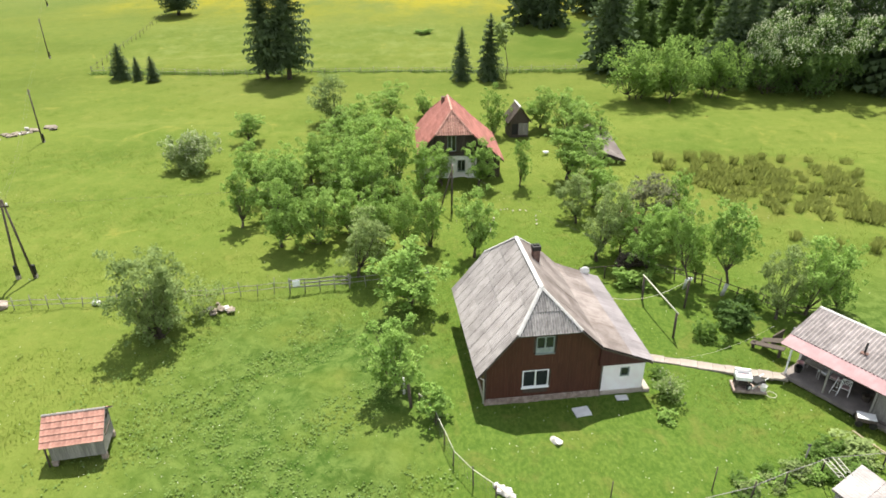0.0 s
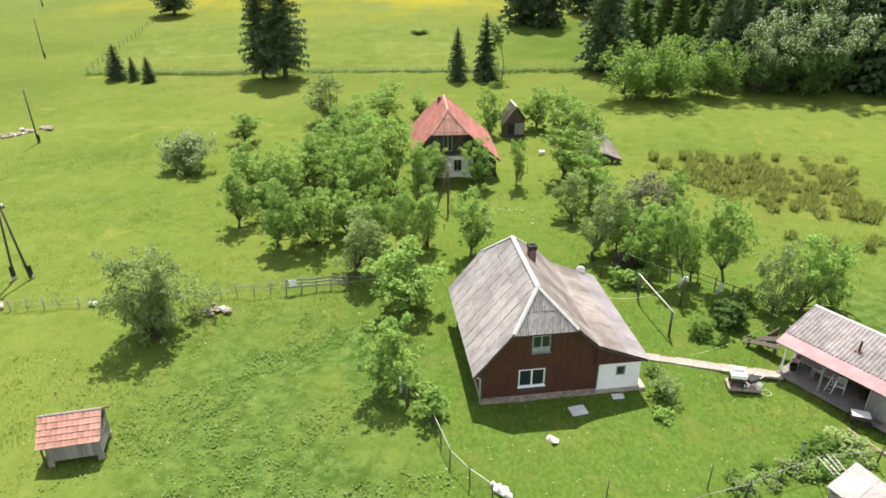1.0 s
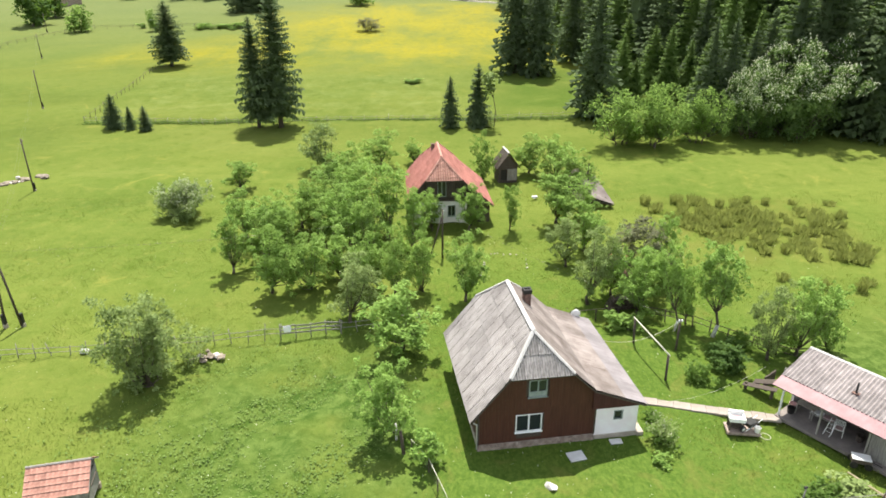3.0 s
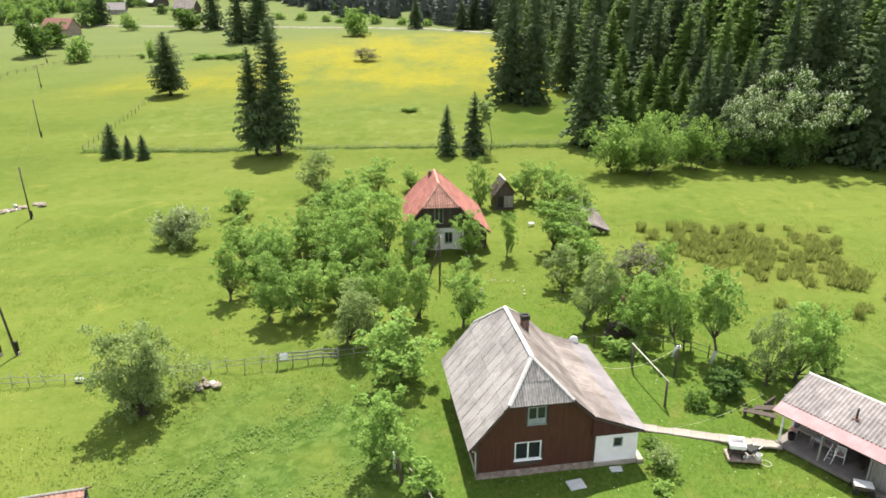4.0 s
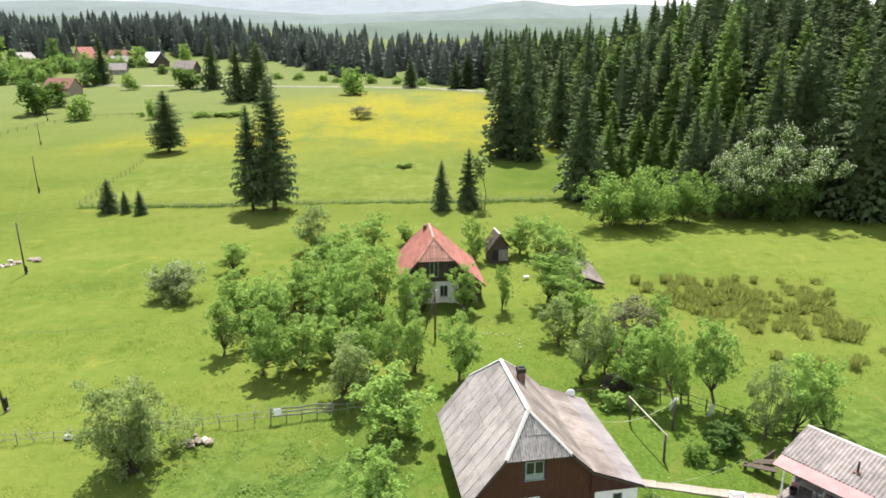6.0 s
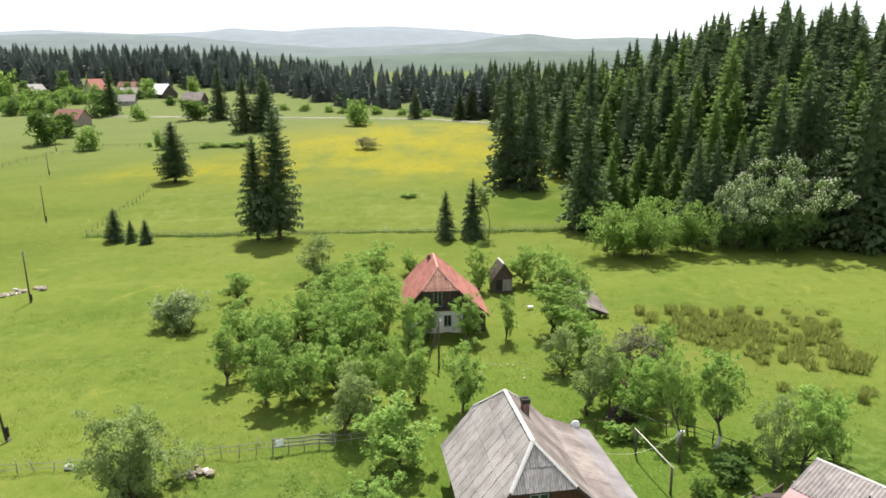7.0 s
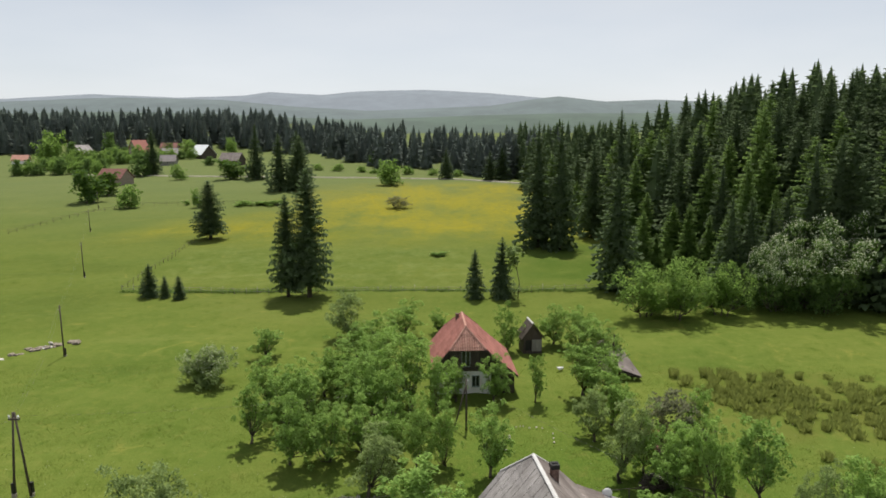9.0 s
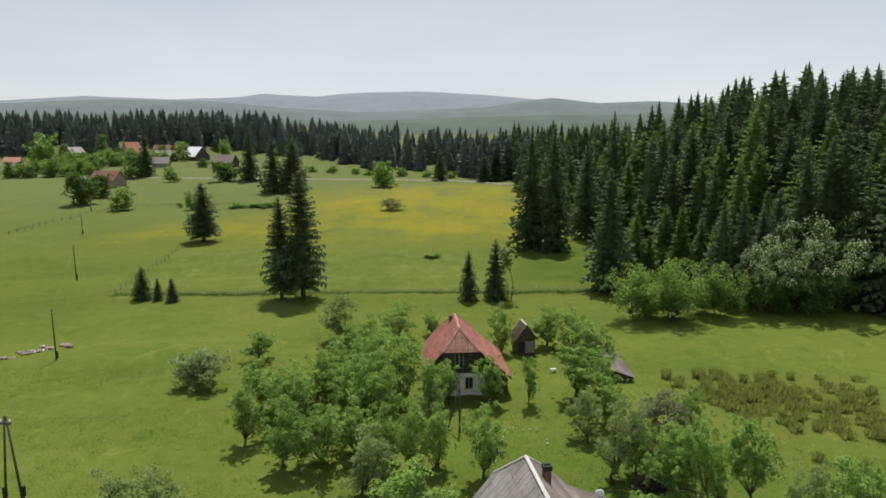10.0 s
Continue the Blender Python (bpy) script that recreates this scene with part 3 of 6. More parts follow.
sapling = broadleaf("sapling", 85, 9.0, 2.2, 700, M_LEAF_PALE, 0.34, "thin pale sapling beside the far fence", "tree", low=0.62, limbs=6, thick=0.3)
far_broad = [broadleaf("broad_tree", 90 + i, 8.0, 5.5, 1700, (M_LEAF_WOOD, M_LEAF_MID, M_LEAF_DARK)[i], 0.7, "round leafy tree near the village", "tree", low=0.08, stems=2, limbs=16, puff=1.4) for i in range(3)]

count = 0


def fruit_tree(x, y, h, r, kind=None):
    global count
    count += 1
    pick = {"light": fruit_light, "pale": fruit_pale, "lime": fruit_limed}.get(kind, fruit)
    planted(pick[count % len(pick)], x, y, h * 1.06, r * 1.14, 67 * count)


def bush(x, y, h, r, kind=None):
    global count
    count += 1
    pick = {"pale": bush_pale, "dull": bush_dull, "dark": bush_dark, "garden": bush_garden, "thin": bush_thin, "fresh": bush_fresh, "shrub": shrub, "hawthorn": hawthorn, "rowan": rowan, "willow": willow}.get(kind, bushes[count % 2])
    planted(pick, x, y, h * (1.15 if kind == "hawthorn" else 1.0), r * {"rowan": 1.0, "willow": 0.96, "hawthorn": 1.0}.get(kind, 1.12), 67 * count)


def far_tree(x, y, h, r, kind=None):
    global count
    count += 1
    planted(far_broad[{"dark": 2, "pale": 1}.get(kind, count % 2)], x, y, h * 1.05, r * (1.02 if h < 13 else 0.75), 67 * count)


fruit_tree(-23.0, 76.6, 3.4, 1.9)
fruit_tree(-13.6, 84.9, 6.2, 2.8, "pale")
fruit_tree(-6.8, 86.7, 5.0, 2.3)
fruit_tree(-2.4, 87.0, 3.6, 1.3)
fruit_tree(-10.8, 73.1, 5.6, 2.6)
fruit_tree(-4.6, 61.9, 7.5, 2.6, "light")
fruit_tree(-13.4, 64.5, 5.3, 1.8)
fruit_tree(-11.8, 66.5, 5.1, 1.7)
fruit_tree(-18.5, 61.7, 5.3, 1.9)
fruit_tree(-15.8, 60.2, 5.0, 1.6)
fruit_tree(-17.8, 53.9, 5.3, 1.6)
fruit_tree(-13.4, 49.9, 6.3, 1.8)
fruit_tree(-10.2, 50.2, 5.5, 1.9)
fruit_tree(-7.3, 57.9, 6.7, 2.3, "light")
fruit_tree(-7.8, 51.8, 5.4, 1.9)
fruit_tree(-6.5, 45.3, 5.7, 2.0, "pale")
fruit_tree(-3.2, 49.4, 6.5, 1.3)
fruit_tree(-0.9, 49.7, 5.8, 1.4)
fruit_tree(2.6, 48.2, 6.2, 1.7)
fruit_tree(-2.3, 41.3, 4.5, 2.5, "light")
fruit_tree(-6.0, 56.0, 5.8, 1.7)
fruit_tree(-2.0, 59.0, 5.6, 1.6, "light")
fruit_tree(-0.1, 63.6, 4.6, 1.4)
fruit_tree(3.7, 63.4, 5.1, 1.7)
fruit_tree(6.2, 79.3, 6.6, 1.5)
fruit_tree(7.8, 63.3, 4.8, 1.0)
fruit_tree(12.3, 82.4, 5.5, 2.0)
fruit_tree(15.3, 79.9, 5.8, 2.2)
fruit_tree(15.7, 75.5, 5.4, 2.4)
fruit_tree(18.4, 76.6, 4.0, 1.2)
fruit_tree(12.9, 65.3, 5.3, 2.6)
fruit_tree(14.2, 58.2, 4.7, 1.8, "light")
fruit_tree(12.5, 47.9, 6.6, 1.9, "pale")
fruit_tree(20.6, 52.1, 5.5, 1.4, "light")
fruit_tree(15.9, 45.5, 5.0, 1.7, "light")
fruit_tree(18.0, 43.2, 7.0, 1.4, "lime")
fruit_tree(20.4, 42.1, 6.9, 2.0, "lime")
fruit_tree(25.3, 39.5, 6.0, 1.9, "light")
fruit_tree(23.1, 39.1, 5.6, 1.5, "pale")
fruit_tree(27.9, 40.2, 5.2, 1.4, "light")
fruit_tree(-12.9, 55.6, 5.4, 1.5)
fruit_tree(-4.8, 50.4, 5.4, 1.7)
fruit_tree(-9.7, 56.7, 5.0, 1.5)
fruit_tree(14.7, 49.2, 4.5, 1.3, "light")
fruit_tree(19.3, 44.4, 4.7, 1.1, "light")
fruit_tree(-2.4, 32.0, 5.1, 1.75, "light")
bush(-0.1, 29.3, 2.3, 0.9, "fresh")
bush(-18.2, 37.3, 6.7, 2.0, "pale")
bush(-16.9, 40.1, 3.2, 1.3, "thin")
bush(-27.0, 67.8, 3.3, 2.2, "hawthorn")
bush(17.6, 36.9, 1.4, 0.9, "garden")
bush(19.8, 38.1, 1.9, 1.3, "dark")
bush(13.0, 30.8, 1.9, 0.8, "shrub")
bush(17.5, 52.2, 6.1, 2.3, "dull")
bush(27.6, 96.2, 8.0, 4.3, "willow")
bush(31.9, 95.0, 8.7, 3.9, "willow")
bush(39.1, 96.6, 7.8, 3.7, "willow")
bush(55.2, 98.8, 14.4, 5.9, "rowan")
bush(48.6, 99.6, 10.4, 4.2, "rowan")
bush(9.3, 107.4, 3.2, 1.2, "thin")
bush(13.4, 43.4, 1.4, 0.9, "fresh")
bush(15.0, 43.2, 1.2, 0.8, "fresh")
bush(22.0, 41.0, 1.4, 0.9, "garden")
planted(sapling, 10.1, 107.7, 9.2, 2.3, 30)
far_tree(-30.8, 302.6, 10.5, 5.4, "pale")
bush(-21.1, 229.6, 4.6, 4.0, "dull")
far_tree(-113.8, 329.6, 8.6, 7.2, "dark")
far_tree(-138.6, 244.3, 11.0, 6.6, "dark")
far_tree(-139.8, 267.0, 8.4, 5.2, "dark")
far_tree(-115.7, 232.2, 7.5, 3.8, "pale")
far_tree(-91.5, 232.9, 6.2, 1.5, "pale")
far_tree(-136.5, 327.8, 7.0, 3.3)
far_tree(-164.5, 347.7, 10.8, 5.8)
far_tree(-260.2, 427.5, 19.0, 10.5)
far_tree(-249.3, 483.0, 16.0, 6.2)
far_tree(-166.1, 495.3, 12.0, 4.1)
far_tree(-259.8, 452.0, 11.5, 4.0)
far_tree(-199.7, 506.0, 9.0, 6.7, "pale")
far_tree(-49.7, 405.0, 8.0, 3.0)
for x, y, h, q in ((-66, 372, 3.6, 3.0), (-52, 366, 3.0, 2.6), (-38, 362, 3.4, 3.0), (-25, 352, 4.0, 3.2), (-12, 345, 3.4, 2.6), (-44, 356, 2.4, 2.4), (0, 341, 3.0, 2.6), (-78, 378, 3.2, 2.8)):
    far_tree(x, y, h, q, "pale")
for x, y, h, q in ((-225, 476, 8.5, 4.6), (-243, 470, 7.0, 4.2), (-256, 446, 7.5, 4.4), (-214, 500, 7.5, 4.4), (-270, 440, 8.0, 5.0), (-152, 412, 5.0, 3.4), (-196, 450, 6.0, 3.6)):
    far_tree(x, y, h, q)
# fruit trees in loose rows round the village
rv = random.Random(61)
for x0, y0, x1, y1, n in ((-232, 350, -196, 362, 8), (-250, 392, -200, 374, 9), (-246, 404, -206, 420, 9), (-252, 448, -214, 452, 9), (-206, 455, -183, 464, 5), (-236, 432, -196, 440, 7)):
    for i in range(n):
        t = (i + rv.uniform(-0.3, 0.3)) / (n - 1)
        far_tree(x0 + (x1 - x0) * t, y0 + (y1 - y0) * t + rv.uniform(-3, 3), rv.uniform(5.0, 8.5), rv.uniform(2.8, 4.4))
# the thick of the orchard
fruit_tree(-15.2, 56.4, 5.0, 2.0)
fruit_tree(-9.6, 61.6, 5.8, 2.3)
fruit_tree(-7.6, 67.6, 6.0, 2.3, "light")
fruit_tree(-14.8, 62.0, 5.0, 1.9)
fruit_tree(-9.4, 79.0, 5.4, 2.2)
fruit_tree(17.0, 48.2, 4.6, 1.8, "light")
fruit_tree(12.0, 54.8, 4.4, 1.6, "pale")
fruit_tree(16.0, 67.0, 4.6, 1.8)


# ---- spruces ----
def spruce_data(seed, h, rad, whorls, arms, segs, bare=0.05, fat=0.72, core=0.36, ragged=0.55, skirt=0.72, fine=0.42):
    """A spruce: whorls of drooping boughs, each a spine with hanging sprays to both sides. Verts and triangles."""
    r = np.random.default_rng(seed)
    zs = bare + (0.985 - bare) * (np.arange(whorls) + r.uniform(-0.3, 0.3, whorls)).clip(0) / whorls
    z = np.repeat(zs, arms) + r.uniform(-0.5, 0.5, whorls * arms) / whorls * 0.8
    n = len(z)
    ang = np.tile(np.arange(arms) * 2 * np.pi / arms, whorls) + np.repeat(r.uniform(0, 6.3, whorls), arms) + r.normal(0, 0.25, n)
    prof = (1 - z.clip(0, 0.97)) ** fat * np.minimum(1, skirt + 2.0 * z) * np.minimum(1, 0.6 + 3.0 * (1 - z))
    ln = rad * prof * r.uniform(ragged, 1.2, n) + 0.008 * h
    sink = 0.1 + 0.42 * (1 - z) * r.uniform(0.5, 1.3, n)
    side = np.stack([np.cos(ang), np.sin(ang)], -1)
    cross = np.stack([-np.sin(ang), np.cos(ang)], -1)
    verts, faces, k = [], [], 0
    ss = np.linspace(0.12, 1.0, segs + 1)
    spine = []
    for s in ss:
        drop = ((0.1 + 0.5 * z**3) * s - sink * s * s) * ln + 0.1 * ln * (s > 0.85)
        spine.append(np.concatenate([side * (ln * s)[:, None], (z * h + drop)[:, None]], 1))
    for i in range(segs):
        p, q = spine[i], spine[i + 1]
        w = ln * (fine * (1.2 - ss[i])) * r.uniform(0.5, 1.3, n) + 0.02 * rad
        hang = ln * r.uniform(0.02, 0.2, n)
        for sign in (-1, 1):
            t = np.concatenate([p[:, :2] * 0.3 + q[:, :2] * 0.7 + sign * cross * w[:, None], (q[:, 2] - hang)[:, None]], 1)
            verts += [p, q, t]
            faces.append(np.stack([np.arange(n) + k, np.arange(n) + k + n, np.arange(n) + k + 2 * n], 1))
            k += 3 * n
        # twigs that hang from the bough
        low = (p + q) / 2 + np.concatenate([cross * (w * r.uniform(-0.5, 0.5, n))[:, None], -(0.14 * ln + 0.012 * h * (1 - z))[:, None] * r.uniform(0.5, 1.4, (n, 1))], 1)
        verts += [p, q, low]
        faces.append(np.stack([np.arange(n) + k, np.arange(n) + k + n, np.arange(n) + k + 2 * n], 1))
        k += 3 * n
    v, f = np.concatenate(verts), np.concatenate(faces)
    if core:
        m = 7
        a = np.arange(m) * 2 * np.pi / m
        ring = np.stack([np.cos(a) * rad * core, np.sin(a) * rad * core, np.full(m, (bare + 0.04) * h)], -1)
        upper = np.stack([np.cos(a) * rad * core / 3, np.sin(a) * rad * core / 3, np.full(m, 0.72 * h)], -1)
        base = len(v)
        v = np.concatenate([v, ring, upper, [(0, 0, 0.995 * h)]])
        turn = [(i, (i + 1) % m) for i in range(m)]
        f = np.concatenate([f, [(base + i, base + j, base + m + j) for i, j in turn], [(base + i, base + m + j, base + m + i) for i, j in turn], [(base + m + i, base + m + j, base + 2 * m) for i, j in turn]])
    return v, f


def spruce_master(seed, h, rad, whorls, arms, segs, mat, label, bare=0.05, fat=0.72, ragged=0.55, skirt=0.72, fine=0.42):
    e = thing("spruce", Matrix.Translation((0, 0, -500)), label, "tree")
    tubes("trunk", [([(0, 0, -0.3), (0, 0, 0.5 * h), (0, 0, 0.97 * h)], [0.014 * h + 0.05, 0.009 * h, 0.01])], M_BARK, e, n=6)
    v, f = spruce_data(seed, h, rad, whorls, arms, segs, bare, fat, 0.3, ragged, skirt, fine)
    hung("crown", mesh_of("crown", v, f, mat), e)
    e["h"], e["r"] = h, rad
    return e


TALL = "tall dark green spruce at the forest edge"
lone = [spruce_master(100 + i, 20, 4.0, 50, 10, 6, M_NEEDLE, "tall dark spruce standing alone on the meadow", 0.1, 0.62, 0.35, 0.45, 0.3) for i in range(2)]
small = [spruce_master(110 + i, 6, 1.9, 26, 10, 4, M_NEEDLE, "small dark spruce beside the far fence", 0.01, 0.68) for i in range(2)]
forest = [spruce_master(120 + i, 28, 5.0, 34, 11, 3, M_NEEDLE, TALL, 0.04, (0.8, 0.95, 0.88, 0.75)[i], 0.55, 0.7, 0.2) for i in range(4)]
young = [spruce_master(130 + i, 14, 3.4, 30, 10, 4, M_NEEDLE_YOUNG, "young brighter green spruce at the forest edge", 0.02, 0.8) for i in range(2)]


def spruce(x, y, h, r, kind=None):
    global count
    count += 1
    pick = {"lone": lone, "small": small, "young": young}.get(kind, forest)
    planted(pick[count % len(pick)], x, y, h, r * {"small": 1.35, "lone": 1.08}.get(kind, 1.0), 67 * count)


spruce(-28.0, 108.0, 17.4, 3.4, "lone")
spruce(-24.4, 107.8, 21.8, 4.6, "lone")
spruce(-51.6, 108.7, 5.6, 1.5, "small")
spruce(-48.6, 107.8, 3.8, 0.8, "small")
spruce(-45.8, 106.8, 4.0, 1.0, "small")
spruce(3.0, 107.0, 8.4, 1.5, "small")
spruce(7.5, 108.2, 10.2, 1.8, "small")
spruce(-63.6, 169.8, 15.4, 5.3, "lone")
spruce(19.2, 157.5, 30.0, 6.6)
spruce(24.1, 155.0, 30.2, 5.8)
spruce(35.0, 172.0, 25.5, 5.2)
spruce(27.6, 114.5, 21.8, 5.6)
spruce(41.6, 172.0, 33.5, 5.4)
spruce(35.5, 126.5, 12.6, 3.2, "young")
spruce(37.3, 124.0, 8.5, 2.8, "young")
spruce(44.1, 126.7, 13.8, 3.2, "young")
spruce(47.4, 125.2, 11.0, 2.6, "young")
spruce(53.1, 123.3, 20.5, 4.2, "young")
spruce(56.4, 118.9, 15.5, 3.0, "young")
spruce(47.3, 150.0, 29.0, 4.8)
spruce(-98.5, 329.0, 27.4, 6.4)
spruce(-74.5, 281.0, 24.5, 7.4)
spruce(-66.5, 284.0, 23.5, 7.6)
spruce(-69.6, 293.0, 25.4, 7.4)
spruce(-5.1, 329.0, 15.0, 5.0)
spruce(16.0, 322.0, 14.0, 5.4)
spruce(22.0, 326.0, 16.0, 5.4)
spruce(-160.5, 353.3, 25.5, 5.6)

# the wood on the rise: its front rows tree by tree, the rest behind as one
r = np.random.default_rng(77)


def wood_edge(x):
    """How near the wood comes, for each place across."""
    return np.interp(x, [22, 30, 36, 41, 46, 52, 65, 90, 160], [240, 225, 196, 150, 120, 106, 101, 99, 98])


placed = []
tries = 0
named = [(27.6, 114.5), (35.5, 126.5), (37.3, 124.0), (44.1, 126.7), (47.4, 125.2), (53.1, 123.3), (56.4, 118.9), (47.3, 150.0), (35.0, 172.0), (41.6, 172.0)]
while len(placed) < 135 and tries < 9000:
    tries += 1
    x = r.uniform(24, 120)
    y = wood_edge(x) + abs(r.normal(0, 1)) * 30 + 1.0
    if y > 225 or x > 0.78 * y + 8:
        continue
    if all((x - a) ** 2 + (y - b) ** 2 > (5.4 + 0.014 * (y - 100)) ** 2 for a, b in placed + named):
        placed.append((x, y))
# its dense front row
for i in range(17):
    x, y = 43.0 + 3.2 * i + r.uniform(-0.6, 0.6), 97.6 - 0.06 * i + r.uniform(-1.0, 0.8) + 8.0 * (i < 7)
    tall = r.uniform(15, 19) if i < 4 else r.uniform(24, 28)
    spruce(x, y, tall, 0.23 * tall)
    placed = [(a, b) for a, b in placed if (a - x) ** 2 + (b - y) ** 2 > 16]
for x, y in placed:
    inside = y - wood_edge(x)
    if inside < 22 and 33 < x < 60 and r.random() < 0.65:
        tall = r.uniform(8, 17)
        spruce(x, y, tall, 0.26 * tall + r.uniform(0.2, 1.0), "young")
    else:
        tall = r.uniform(15, 23) if inside < 12 else r.uniform(17, 25) if inside < 30 else r.uniform(21, 27)
        tall *= 0.9 if x > 70 else 1.0
        spruce(x, y, tall, tall * r.uniform(0.22, 0.3), "young" if r.random() < (0.5 if 44 < x < 64 else 0.2) else None)

light = [spruce_data(140 + i, 1.0, 0.19, 17, 6, 1, 0.0, 0.8, 0.62, 0.6) for i in range(4)]


def woodland(name, spots, label, mat):
    """Many distant spruces as one stretch of forest."""
    vs, fs, k = [], [], 0
    for i, (x, y, h, w) in enumerate(spots):
        v, f = light[i % 4]
        a = i * 1.7
        c, s = math.cos(a), math.sin(a)
        q = np.stack([(v[:, 0] * c - v[:, 1] * s) * h * w, (v[:, 0] * s + v[:, 1] * c) * h * w, v[:, 2] * h], -1)
        vs.append(q + (x, y, float(ground_z(x, y)) - 0.2))
        fs.append(f + k)
        k += len(v)
    ob = hung(name, mesh_of(name, np.concatenate(vs), np.concatenate(fs), mat), None)
    return tagged(ob, label, "forest", kind="stuff")


spots = []
for _ in range(420):
    y = r.uniform(150, 470)
    x = r.uniform(30, 0.85 * y + 20)
    if y - wood_edge(x) > 28 and (x > 42 or y > 215):
        spots.append((x, y, r.uniform(19, 28), r.uniform(1.2, 1.6)))
woodland("forest", spots, "dense dark spruce forest on the rise", M_NEEDLE)


def far_edge(x):
    return np.interp(x, [-520, -310, -235, -170, -98, -47, -10, 28, 45], [490, 495, 525, 525, 488, 392, 362, 322, 300])


spots = []
for i in range(1000):
    x = r.uniform(-560, 60)
    y = far_edge(x) + abs(r.normal(0, 1)) * 110 * (0.1 if i % 5 == 4 else 1.0) + (i % 3) * 4
    tall = 1.0 + 0.1 * float(smooth01((-90 - x) / 120))
    high = (r.uniform(17, 23), r.uniform(17, 23), r.uniform(18, 22), r.uniform(21, 25), r.uniform(8, 14))[i % 5]
    spots.append((x, y, high * tall * r.uniform(0.78, 1.02), r.uniform(1.35, 1.8)))
woodland("forest", spots, "distant dark spruce forest across the valley", M_NEEDLE_HAZED)


# ---- grasses and weeds ----
def blades(r, xy, height, width, spread, per):
    """Tufts of upright pointed blades: verts and triangles."""
    n = len(xy)
    c = np.repeat(xy, per, 0) + r.normal(0, 1, (n * per, 2)) * np.repeat(spread, per)[:, None]
    hh = np.repeat(height, per) * r.uniform(0.6, 1.2, n * per)
    a = r.uniform(0, 2 * np.pi, n * per)
    d = np.stack([np.cos(a), np.sin(a)], -1) * width * r.uniform(0.7, 1.3, (n * per, 1))
    z = ground_z(c[:, 0], c[:, 1]) - 0.08
    tip = c + r.normal(0, 1.0, (n * per, 2)) * hh[:, None]
    v = np.stack([np.c_[c - d, z], np.c_[c + d, z], np.c_[tip, z + 0.08 + hh]], 1).reshape(-1, 3)
    return v, np.arange(3 * n * per).reshape(-1, 3)


def clear(x, y):
    """Where nothing is built."""
    u, w = (x - 2.43) * 0.991 + (y - 30.41) * 0.131, -(x - 2.43) * 0.131 + (y - 30.41) * 0.991
    e, q = (x - 20.6) * 0.58 - (y - 33.3) * 0.81, (x - 20.6) * 0.81 + (y - 33.3) * 0.58
    walkway = (x > 12.6) & (x < 21.3) & (abs(y - (34.8 - 0.26 * (x - 13.2))) < 0.55)
    return ~(((u > -0.2) & (u < 9.7) & (w > -0.2) & (w < 9.2)) | ((e > -0.2) & (e < 11) & (q > -0.1) & (q < 6)) | walkway)


def wedge(n, y0, y1, half=0.72):
    y = y0 + (y1 - y0) * r.random(n) ** 1.15
    x = r.uniform(-1, 1, n) * half * (y + 6)
    return x[clear(x, y)], y[clear(x, y)]


x, y = wedge(20000, 19, 75)
lawn = (x > -1) & (x < 24) & (y < 46)
v, f = blades(r, np.stack([x, y], -1), np.where(lawn, 0.03, 0.06), 0.026, np.where(lawn, 0.12, 0.2), 4)
tagged(hung("meadow_grass", mesh_of("meadow_grass", v, f, M_BLADE), None), "uneven tufts of fresh green meadow grass", "grass", kind="stuff")

# unmown strip under the far fence
t = r.random(1500)
sx, sy = -58 + 82 * t, 111.4 + 1.6 * t + r.normal(0, 0.35, 1500)
v, f = blades(r, np.stack([sx, sy], -1), r.uniform(0.25, 0.7, 1500), 0.06, np.full(1500, 0.25), 4)
tagged(hung("rough_grass", mesh_of("rough_grass", v, f, M_WEED), None), "strip of unmown rough grass under the far fence", "grass", kind="stuff")

n = 2000
wx = r.normal(-7, 6.5, n)
wy = r.normal(29.5, 5.5, n)
keep = (wx < 2.2 - 0.55 * (wy - 23)) & (wx < -1.2 + 0.75 * (30 - wy).clip(0, 5)) & (wy > 19) & (wy < 46)
wx, wy = wx[keep], wy[keep]
base = np.stack([wx, wy, ground_z(wx, wy) + 0.03], -1)
lv = np.repeat(base, 4, 0) + r.normal(0, 0.2, (4 * len(base), 3)) * (1, 1, 0.2)
v, f = cards(r, lv, 0.11, up=5.0)
tagged(hung("weeds", mesh_of("weeds", v, f, M_WEED), None), "lush patch of broad-leaved weeds beside the wire fence", "weeds", kind="stuff")

x, y = wedge(1300, 20, 62)
lv = np.stack([x, y, ground_z(x, y) + 0.12], -1)
v, f = cards(r, lv, 0.06, up=3.0, long=1.0)
tagged(hung("meadow_flowers", mesh_of("meadow_flowers", v, f, M_BLOSSOM), None), "scattered small white clover and daisy heads", "flowers", kind="stuff")



# ---- builders for houses ----
def slab(name, top, depth, mat, parent, label=""):
    """A flat piece with these corners on top and a thickness straight down."""
    bm = bmesh.new()
    a = [bm.verts.new(p) for p in top]
    b = [bm.verts.new((p[0], p[1], p[2] - depth)) for p in top]
    n = len(top)
    bm.faces.new(a)
    bm.faces.new(b[::-1])
    for i in range(n):
        bm.faces.new((a[i], b[i], b[(i + 1) % n], a[(i + 1) % n]))
    return part(name, bm, mat, parent, label)


def clipped(bm, planes):
    for co, no in planes:
        bmesh.ops.bisect_plane(bm, geom=bm.verts[:] + bm.edges[:] + bm.faces[:], plane_co=co, plane_no=no, clear_outer=True)


